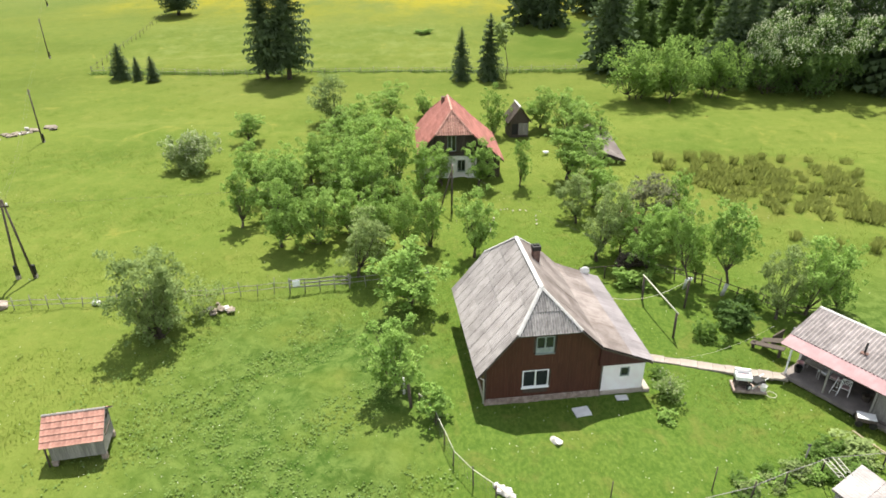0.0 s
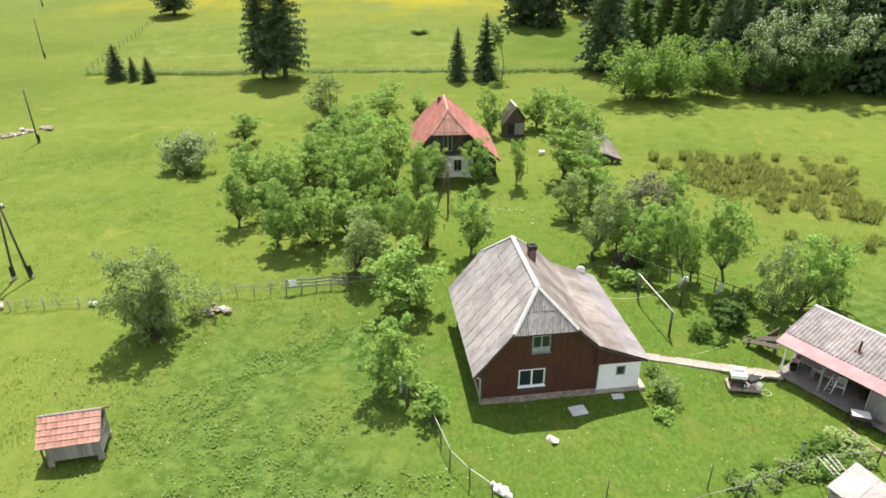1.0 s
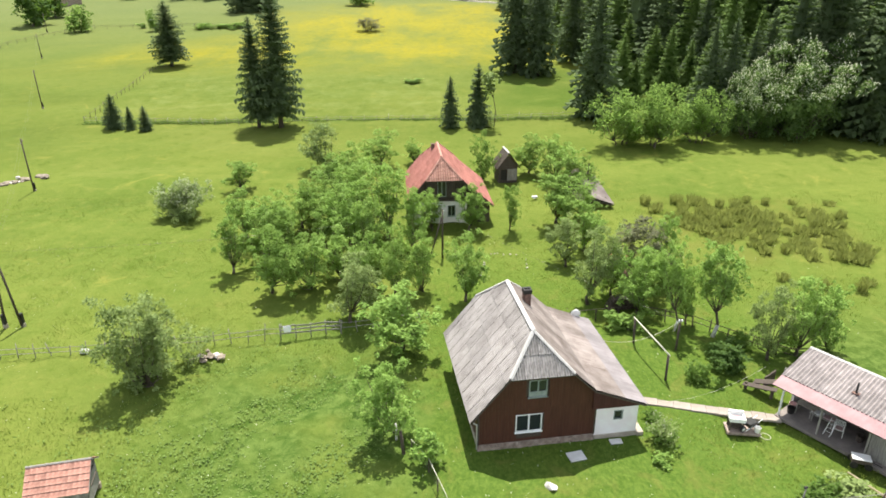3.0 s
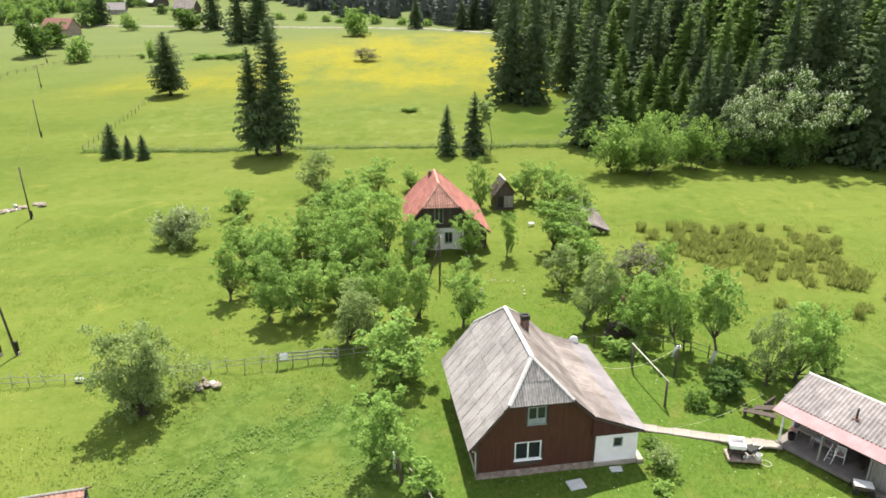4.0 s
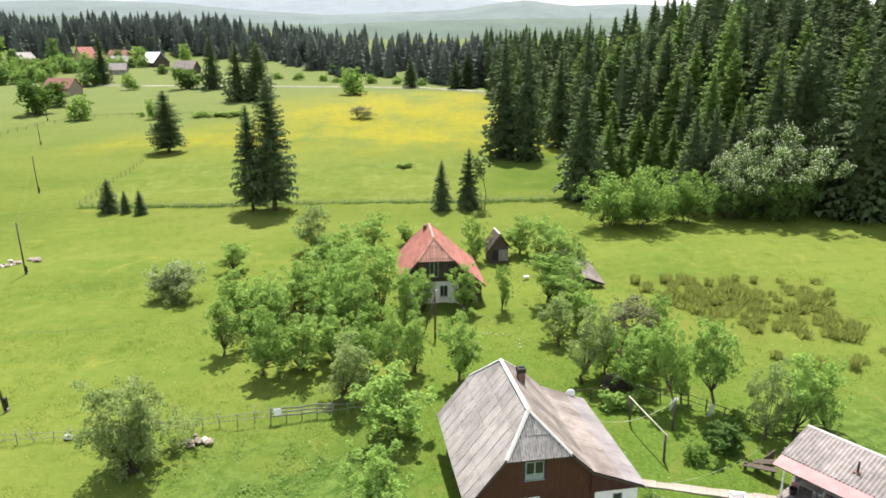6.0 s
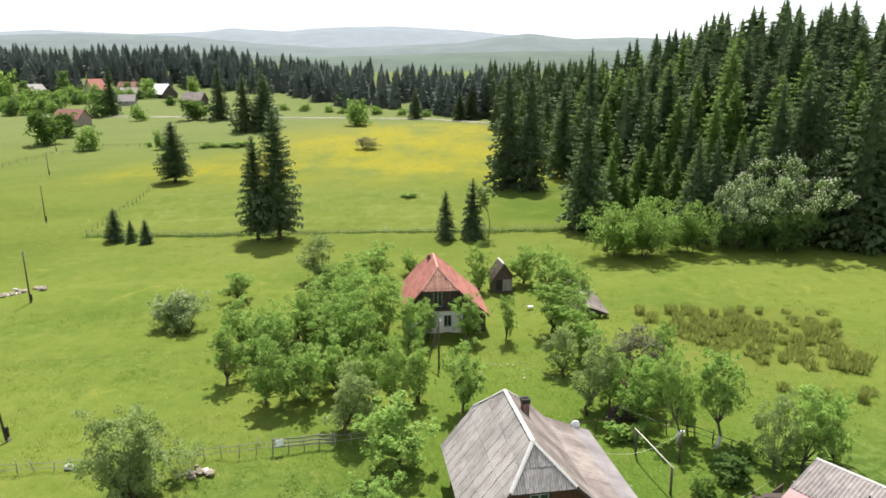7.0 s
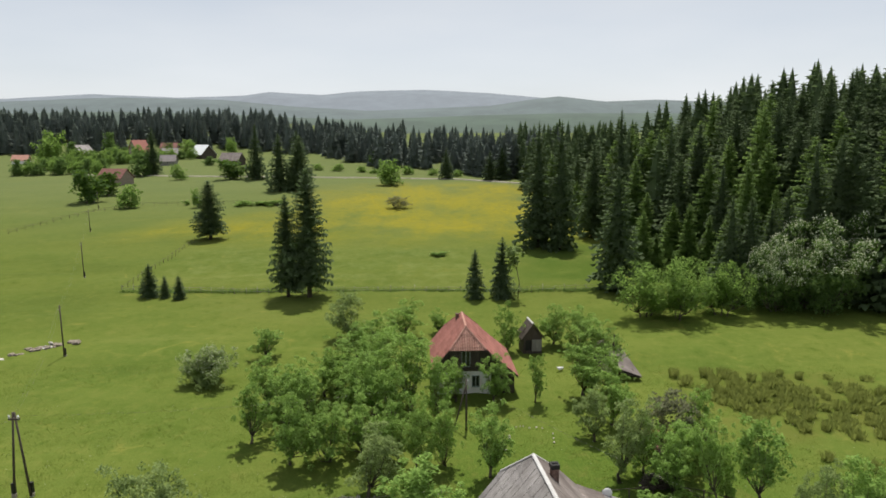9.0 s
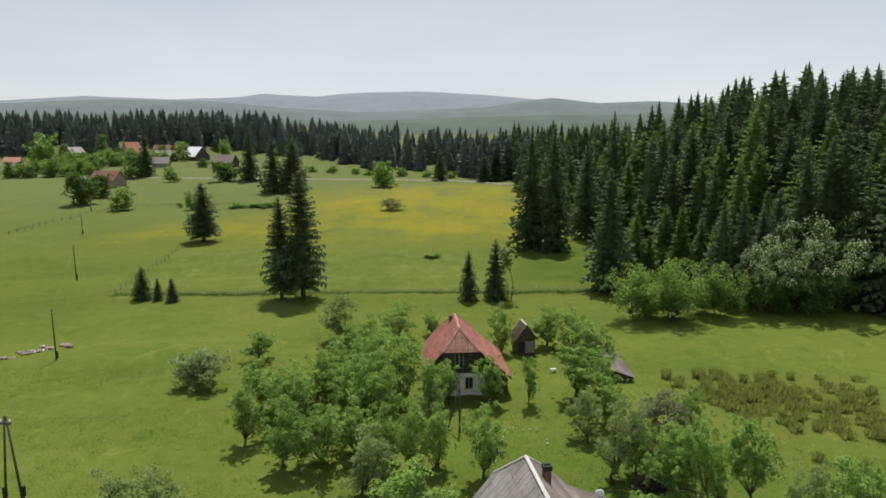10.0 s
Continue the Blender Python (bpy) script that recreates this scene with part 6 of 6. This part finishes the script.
for x, y, h in LINE[1:]:
    utility_pole(x, y, h, "weathered wooden power pole on the meadow")


def cable(name, runs, r, mat, label, n=4):
    e = thing(name, Matrix.Identity(4), label, "wire")
    for p, q, drop in runs:
        pts = sag(p, q, drop, 14)
        tubes("strand", [(pts, [r] * len(pts))], mat, e, n=n)
    return e


runs = []
for a, b in zip(LINE, LINE[1:]):
    za, zb = float(ground_z(a[0], a[1])) + a[2] - 0.15, float(ground_z(b[0], b[1])) + b[2] - 0.15
    for s in (-0.16, 0.16):
        runs.append(((a[0] + s, a[1], za), (b[0] + s, b[1], zb), 0.9))
for s in (-0.35, 0.35):
    runs.append(((-32.05 + s, 44.95, 6.4), (-44.0 + s, 14.0, 6.5), 0.6))
cable("power_line", runs, 0.005, M_WIRE, "thin grey power wires between the poles")

yard_pole = thing("utility_pole", at(0.88, 57.5), "old braced wooden pole among the fruit trees", "pole", "power line")
rod("shaft", (0, 0, -0.3), (0, 0, 4.6), 0.11, M_DARKWOOD, yard_pole, n=8, r2=0.08)
rod("brace", (-1.1, 0.1, -0.2), (-0.05, 0.02, 3.9), 0.07, M_DARKWOOD, yard_pole, n=7)
rod("insulator", (0.12, 0, 4.3), (0.12, 0, 4.5), 0.05, M_FRAME, yard_pole)
cable("service_wire", [((-31.7, 45.0, 6.4), (0.9, 57.5, 4.6), 0.7), ((0.9, 57.5, 4.6), (17.2, 40.5, 2.6), 0.5)], 0.006, M_WIRE, "thin wire from the power pole to the yard")

# ---- the yard: drying poles and ropes ----
dry = thing("clothes_poles", Matrix.Identity(4), "two dark posts carrying a pale drying pole", "clothes line")
rod("post", (14.52, 41.6, -0.3), (14.4, 41.63, 2.1), 0.08, M_DARKWOOD, dry, n=8)
rod("post", (15.35, 36.98, -0.3), (15.3, 37.0, 2.05), 0.08, M_DARKWOOD, dry, n=8)
rod("drying_pole", (14.38, 41.8, 2.14), (15.32, 36.75, 2.1), 0.045, M_LINE, dry, "pale peeled pole", n=8)
lamp = thing("lamp_post", at(17.2, 40.5), "dark yard post with white insulators", "post")
rod("shaft", (0, 0, -0.3), (0, 0, 2.6), 0.08, M_DARKWOOD, lamp, n=8)
for a in (-0.09, 0.09):
    rod("insulator", (a, -0.06, 2.35), (a, -0.06, 2.6), 0.055, M_FRAME, lamp, n=8)
cable("rope", [((17.15, 40.42, 2.55), (11.3, 38.6, 2.2), 0.7)], 0.012, M_LINE, "slack pale rope from the yard post to the house", 5)
cable("rope", [((12.05, 31.6, 2.35), (20.8, 35.2, 2.2), 0.75)], 0.006, M_LINE, "slack thin rope from the house to the porch", 5)

# ---- things on the stone pad by the path ----
pad = boxed("stone_pad", M_STONE, None, -0.95, 0.95, -0.5, 0.55, -0.05, 0.12, 0.03)
pad.matrix_basis = pose(18.25, 31.85, 0.05, 0, 0, -8)
tagged(pad, "low rough stone pad beside the path", "slab")
wash = thing("wash_stand", pose(17.85, 31.95, 0.17, 0, 0, -10), "white enamel basin box on a dark wooden stand", "wash stand")
for a in (-0.36, 0.36):
    for b in (-0.26, 0.26):
        boxed("leg", M_DARKWOOD, wash, a - 0.05, a + 0.05, b - 0.05, b + 0.05, 0, 0.6, 0.008)
boxed("shelf", M_DARKWOOD, wash, -0.4, 0.4, -0.3, 0.3, 0.2, 0.24, 0.006)
bm = bmesh.new()
for a in ((-0.45, 0.45, -0.36, 0.36, 0.6, 0.72), (-0.45, 0.45, 0.26, 0.36, 0.72, 1.02), (-0.45, -0.36, -0.36, 0.26, 0.72, 0.86), (0.36, 0.45, -0.36, 0.26, 0.72, 0.86), (-0.36, 0.36, -0.36, -0.28, 0.72, 0.86)):
    box(bm, *a, 0.01)
part("basin", bm, M_PLASTIC, wash)
boxed("tray", M_CLOTH, wash, -0.2, 0.2, -0.12, 0.14, 0.722, 0.78, 0.02)
tub = thing("barrow", pose(18.62, 31.75, 0.17, 0, 0, 25), "black and white tipped wheelbarrow on the stone pad", "wheelbarrow")
bm = bmesh.new()
box(bm, -0.35, 0.35, -0.28, 0.28, 0.25, 0.62, 0.03)
for v in bm.verts:
    if v.co.z < 0.45:
        v.co.x *= 0.6
        v.co.y *= 0.7
part("tray", bm, M_BLACK, tub)
for b in (-0.2, 0.2):
    rod("handle", (-0.5, b, 0.2), (0.75, b, 0.62), 0.028, M_FRAME, tub)
bm = bmesh.new()
bmesh.ops.create_cone(bm, cap_ends=True, segments=18, radius1=0.2, radius2=0.2, depth=0.1, matrix=pose(-0.55, 0, 0.2, 90, 0, 0))
wheel = part("wheel", bm, M_BLACK, tub)
bm = bmesh.new()
bmesh.ops.create_cone(bm, cap_ends=True, segments=14, radius1=0.11, radius2=0.11, depth=0.12, matrix=pose(-0.55, 0, 0.2, 90, 0, 0))
part("hub", bm, M_FRAME, wheel)
for b in (-0.18, 0.18):
    rod("leg", (0.3, b, 0.0), (0.25, b, 0.35), 0.025, M_BLACK, tub)


def pail(x, y, z, r, h, mat, label):
    e = thing("bucket", pose(x, y, z), label, "bucket")
    bm = bmesh.new()
    n = 16
    rings = [[bm.verts.new((q * math.cos(2 * math.pi * i / n), q * math.sin(2 * math.pi * i / n), zz)) for i in range(n)] for q, zz in ((r * 0.75, 0), (r, h), (r * 0.93, h), (r * 0.7, 0.03))]
    for a, b in zip(rings, rings[1:]):
        for i in range(n):
            bm.faces.new((a[i], a[(i + 1) % n], b[(i + 1) % n], b[i]))
    bm.faces.new(rings[0][::-1])
    bm.faces.new(rings[-1])
    part("body", bm, mat, e)
    tubes("bail", [([(r * math.cos(t), 0, h + r * math.sin(t) * 0.7) for t in np.linspace(0, math.pi, 9)], [0.008] * 9)], M_WIRE, e, n=5)
    return e


pail(18.98, 31.5, 0.17, 0.2, 0.34, M_PLASTIC, "white plastic bucket on the stone pad")
pail(19.15, 31.95, 0.07, 0.16, 0.3, M_BLACK, "black bucket beside the stone pad")
hose = thing("hose", Matrix.Identity(4), "pale garden hose coiled on the grass", "hose")
pts = [(19.2 + 0.35 * math.sin(t) + 0.05 * t, 31.2 + 0.3 * math.cos(t), 0.1) for t in np.linspace(0, 5.5, 24)]
tubes("tube", [(pts, [0.02] * 24)], M_LINE, hose, n=5)


# ---- on the porch ----
PM = porch.matrix_basis


def chair(x, y, turn, label):
    e = thing("plastic_chair", PM @ pose(x, y, 0.12, 0, 0, turn), label, "chair")
    boxed("seat", M_PLASTIC, e, -0.24, 0.24, -0.22, 0.24, 0.41, 0.44, 0.012)
    bm = bmesh.new()
    for i in range(7):
        a = -0.24 + 0.08 * i
        h = 0.86 - 0.5 * a * a
        box(bm, a - 0.022, a + 0.022, 0.22, 0.25, 0.44, h, 0.006)
    box(bm, -0.26, 0.26, 0.215, 0.255, 0.8, 0.86, 0.012)
    part("backrest", bm, M_PLASTIC, e)
    for s in (-1, 1):
        rod("armrest", (s * 0.27, -0.2, 0.64), (s * 0.27, 0.24, 0.67), 0.025, M_PLASTIC, e)
        rod("leg", (s * 0.27, -0.24, 0), (s * 0.26, -0.2, 0.64), 0.025, M_PLASTIC, e)
        rod("leg", (s * 0.27, 0.28, 0), (s * 0.24, 0.23, 0.45), 0.025, M_PLASTIC, e)
    boxed("cushion", M_CLOTH, e, -0.2, 0.2, -0.18, 0.18, 0.442, 0.49, 0.02, "faded red cushion")
    return e


chair(3.45, 1.2, 15, "white plastic garden chair with a faded cushion on the porch")
table = thing("porch_table", PM @ pose(1.4, 1.55, 0.12, 0, 0, 4), "small table with a beige oilcloth on the porch", "table")
boxed("tabletop", M_CONCRETE, table, -0.55, 0.55, -0.38, 0.38, 0.7, 0.74, 0.01, "beige oilcloth top")
for a in (-0.48, 0.48):
    for b in (-0.32, 0.32):
        boxed("leg", M_GREYWOOD, table, a - 0.03, a + 0.03, b - 0.03, b + 0.03, 0, 0.7, 0.005)
bench = thing("porch_bench", PM @ pose(2.35, 1.6, 0.12), "wooden bench with grey and red cushions on the porch", "bench")
boxed("seat", M_GREYWOOD, bench, -0.7, 0.7, -0.28, 0.28, 0.4, 0.45, 0.01)
boxed("backrest", M_GREYWOOD, bench, -0.7, 0.7, 0.24, 0.29, 0.5, 0.9, 0.01)
for a in (-0.62, 0.62):
    for b in (-0.22, 0.24):
        boxed("leg", M_GREYWOOD, bench, a - 0.035, a + 0.035, b - 0.035, b + 0.035, 0, 0.4, 0.005)
boxed("cushion", M_SLAB, bench, -0.66, 0.02, -0.24, 0.22, 0.455, 0.56, 0.04, "pale grey cushion")
boxed("cushion", M_CLOTH, bench, 0.06, 0.66, -0.24, 0.22, 0.455, 0.55, 0.04, "faded red cushion")
rack = thing("folding_rack", PM @ pose(2.95, 0.75, 0.12), "white folding drying rack on the porch", "rack")
for s in (-0.02, 0.34):
    rod("bar", (s, -0.2, 0), (s + 0.1, 0.25, 1.05), 0.02, M_FRAME, rack)
for k in range(4):
    rod("rung", (0.0 + 0.02 * k, -0.1 + 0.09 * k, 0.25 + 0.22 * k), (0.36 + 0.02 * k, -0.1 + 0.09 * k, 0.25 + 0.22 * k), 0.012, M_FRAME, rack)
for i, (x, y, mat, lab) in enumerate(((0.75, 1.0, M_BLACK, "dark iron pot"), (0.6, 1.5, M_CLOTH, "faded red storage tub"), (4.5, 1.6, M_DARKWOOD, "dark wooden tub"))):
    pail(*(PM @ Vector((x, y, 0.12))), 0.24, 0.4, mat, lab + " on the porch floor")
cart = thing("handcart", pose(23.45, 28.72, 0.05, 0, 0, -20), "dark handcart with a white sheet over it", "cart")
boxed("bed", M_DARKWOOD, cart, -0.5, 0.5, -0.3, 0.3, 0.3, 0.55, 0.02)
boxed("cover", M_PLASTIC, cart, -0.48, 0.48, -0.31, 0.31, 0.56, 0.61, 0.025, "white plastic sheet")
for a in (-0.36, 0.36):
    for b in (-0.33, 0.33):
        bm = bmesh.new()
        bmesh.ops.create_cone(bm, cap_ends=True, segments=16, radius1=0.2, radius2=0.2, depth=0.06, matrix=pose(a, b, 0.2, 90, 0, 0))
        part("wheel", bm, M_BLACK, cart)
rod("drawbar", (0.5, 0, 0.4), (1.1, 0, 0.15), 0.025, M_BLACK, cart)

# ---- the garden corner: low hut, ladders, beds ----
store = thing("low_store", pose(18.15, 22.5, 0.04, 0, 0, 34), "low garden store with a pale sheet roof", "shed")
boxed("wall", M_GREYWOOD, store, -0.1, 2.2, -1.9, -0.1, -0.1, 1.55, 0.01)
slab("roof", [(-0.25, -2.1, 1.55), (2.4, -2.1, 1.55), (2.4, 0.05, 1.85), (-0.25, 0.05, 1.85)], 0.06, M_GREYWOOD, store)
covering(store, "roof_sheet", (-0.25, -2.1, 1.58), (1, 0, 0), (0, 2.15, 0.3), 2.65, 2.17, 0.9, 1.09, M_SHEET, (), 5, 0.012, seed=71)
for p, q in (((19.05, 24.85, 1.28), (18.72, 23.0, 1.98)), ((19.6, 25.0, 1.28), (19.15, 23.25, 1.98))):
    lad = thing("ladder", Matrix.Identity(4), "pale wooden ladder laid from the fence to the low store", "ladder", "ladders")
    p, q = Vector(p), Vector(q)
    side = (q - p).cross(Vector((0, 0, 1))).normalized() * 0.14
    rod("rail", p - side, q - side, 0.025, M_LINE, lad)
    rod("rail", p + side, q + side, 0.025, M_LINE, lad)
    for k in range(5):
        c = p.lerp(q, 0.12 + 0.19 * k)
        rod("rung", c - side, c + side, 0.016, M_LINE, lad)
box_ = thing("birdhouse", at(6.3, 22.2), "small red-roofed birdhouse on a post", "birdhouse")
rod("shaft", (0, 0, -0.2), (0, 0, 0.75), 0.05, M_DARKWOOD, box_)
boxed("body", M_GREYWOOD, box_, -0.14, 0.14, -0.12, 0.12, 0.75, 1.0, 0.01)
for s in (-1, 1):
    slab("roof", [(s * 0.24, -0.2, 0.95), (s * 0.24, 0.2, 0.95), (0, 0.2, 1.2), (0, -0.2, 1.2)], 0.03, M_TILE, box_)
garden = [broadleaf("garden_plant", 300 + i, 0.8, 0.5, 620, (M_LEAF_MID, M_LEAF_LIGHT, M_LEAF_PALE)[i], 0.09, ("leafy green perennial in the garden bed", "fresh green perennial in the garden bed", "pale green perennial in the garden bed")[i], "plant", low=0.06, stems=4, limbs=16, thick=0.25) for i in range(3)]
rr = random.Random(33)
for i in range(34):
    t = rr.random()
    x = 14.0 + 8.0 * t + rr.gauss(0, 0.3)
    y = 23.6 + 2.2 * t + 0.35 * rr.gauss(0, 1) + 0.35
    if x > 19.0 and y < 24.6:
        y += 1.0
    planted(garden[i % 3], x, y, rr.uniform(0.3, 0.7), rr.uniform(0.3, 0.58), 50 * i)
planted(garden[1], 18.35, 25.55, 0.75, 0.35, 10, "bright yellow-green shrub beside the garden post")
for x, y, h, q in ((20.6, 26.4, 0.8, 0.8), (21.4, 26.6, 0.9, 0.9), (22.2, 26.5, 0.7, 0.7), (19.8, 26.1, 0.7, 0.7), (13.4, 31.4, 0.9, 0.8), (12.6, 29.2, 0.6, 0.5), (13.3, 33.2, 0.5, 0.5), (20.2, 24.6, 0.9, 0.8), (21.0, 24.8, 0.8, 0.9)):
    planted(garden[int(x * 7) % 3], x, y, h, q, x * 40)
# logs added to stand in for the dark shade under the garden trees
wood = thing("woodpile", at(15.4, 47.0, 8), "dark log stack added to stand in for the shade under the garden trees", "woodpile")
rr = random.Random(71)
for k in range(5):
    for i in range(14 - k):
        a = -1.6 + 0.235 * i + 0.11 * k
        rod("log", (a, -0.42 + rr.uniform(-0.06, 0.06), 0.1 + 0.2 * k), (a + rr.uniform(-0.03, 0.03), 0.42, 0.1 + 0.2 * k), rr.uniform(0.085, 0.115), M_DARKWOOD, wood, n=7)
# the red machine under the trees
cartr = thing("garden_machine", pose(16.3, 54.2, 0.1, 0, 0, 25), "old red garden machine half hidden by bushes", "machine")
boxed("body", M_RED, cartr, -0.7, 0.7, -0.4, 0.4, 0.6, 1.3, 0.08)
boxed("hood", M_RED, cartr, 0.7, 1.3, -0.3, 0.3, 0.6, 1.05, 0.06)
for a in (-0.5, 0.9):
    for b in (-0.5, 0.5):
        bm = bmesh.new()
        bmesh.ops.create_cone(bm, cap_ends=True, segments=18, radius1=0.38, radius2=0.38, depth=0.2, matrix=pose(a, b, 0.36, 90, 0, 0))
        part("wheel", bm, M_BLACK, cartr)
for i in range(14):
    stone(17.2 + rr.gauss(0, 0.6), 53.4 + rr.gauss(0, 0.4), rr.uniform(0.3, 0.6), rr.uniform(0.25, 0.5), M_BRICK if i % 3 else M_TILE_OLD, "broken brick in a rubble heap", 260 + i, group="rubble heap")

# ---- low bushes along the far pasture, rushes and hummocks ----
rr = random.Random(41)
for i in range(16):
    planted(bushes[i % 2], -77 + 16 * rr.random(), 241 - 6 * rr.random(), rr.uniform(0.9, 2.0), rr.uniform(1.2, 2.6), 40 * i, "low dark bush along the far ditch")
for x, y, h, q in ((-98, 240, 1.5, 1.6), (-92, 239, 1.4, 1.4), (-44, 205, 1.6, 1.8), (-55, 214, 1.3, 1.2), (-4.5, 146, 0.9, 1.5), (-2.8, 147, 0.9, 1.1)):
    planted(bushes[0], x, y, h, q, 70 * x, "low green bush on the far meadow")
rush = []
for i in range(3):
    e = thing("rush_clump", Matrix.Translation((0, 0, -500)), "olive-brown clump of rushes in the wet meadow", "rushes", "rush clumps")
    r3 = np.random.default_rng(400 + i)
    n = 150
    a, q = r3.uniform(0, 6.283, n), np.sqrt(r3.random(n)) * 0.42
    c = np.stack([q * np.cos(a), q * np.sin(a)], -1)
    d = r3.normal(0, 1, (n, 2)) * 0.022
    tip = c * (1.25 + 0.3 * r3.random((n, 1))) + r3.normal(0, 0.08, (n, 2))
    hh = r3.uniform(0.6, 1.05, n) * (1 - 0.35 * q)
    v = np.stack([np.c_[c - d, np.full(n, -0.1)], np.c_[c + d, np.full(n, -0.1)], np.c_[tip + d * 0.5, hh], np.c_[tip - d * 0.5, hh]], 1).reshape(-1, 3)
    hung("foliage", mesh_of("foliage", v, np.arange(4 * n).reshape(n, 4), M_RUSH), e)
    e["h"], e["r"] = 1.0, 0.5
    rush.append(e)
done = []
for i in range(900):
    s, w = rr.random(), rr.random()
    x = (22.5 * (1 - s) + 45 * s) * (1 - w) + (28.5 * (1 - s) + 38.5 * s) * w + rr.gauss(0, 1.0)
    y = (74.5 * (1 - s) + 68 * s) * (1 - w) + (58.5 * (1 - s) + 54 * s) * w + rr.gauss(0, 1.0)
    thick = math.sin(math.pi * min(1.0, max(0.0, w))) * 0.6 + 0.4
    if len(done) < 100 and rr.random() < thick and all((x - a) ** 2 + (y - b) ** 2 > 0.8 for a, b in done):
        done.append((x, y))
for i, (x, y) in enumerate(done + [(37.2, 50.6), (40.5, 51.8), (33.2, 50.2), (30.3, 51.6), (35.9, 49.4)]):
    planted(rush[i % 3], x, y, rr.uniform(0.5, 1.0), rr.uniform(0.4, 0.85), 77 * i)

for master in [o for o in scene.objects if o.parent is None and o.location.z < -400]:
    for o in (*master.children_recursive, master):
        bpy.data.objects.remove(o)
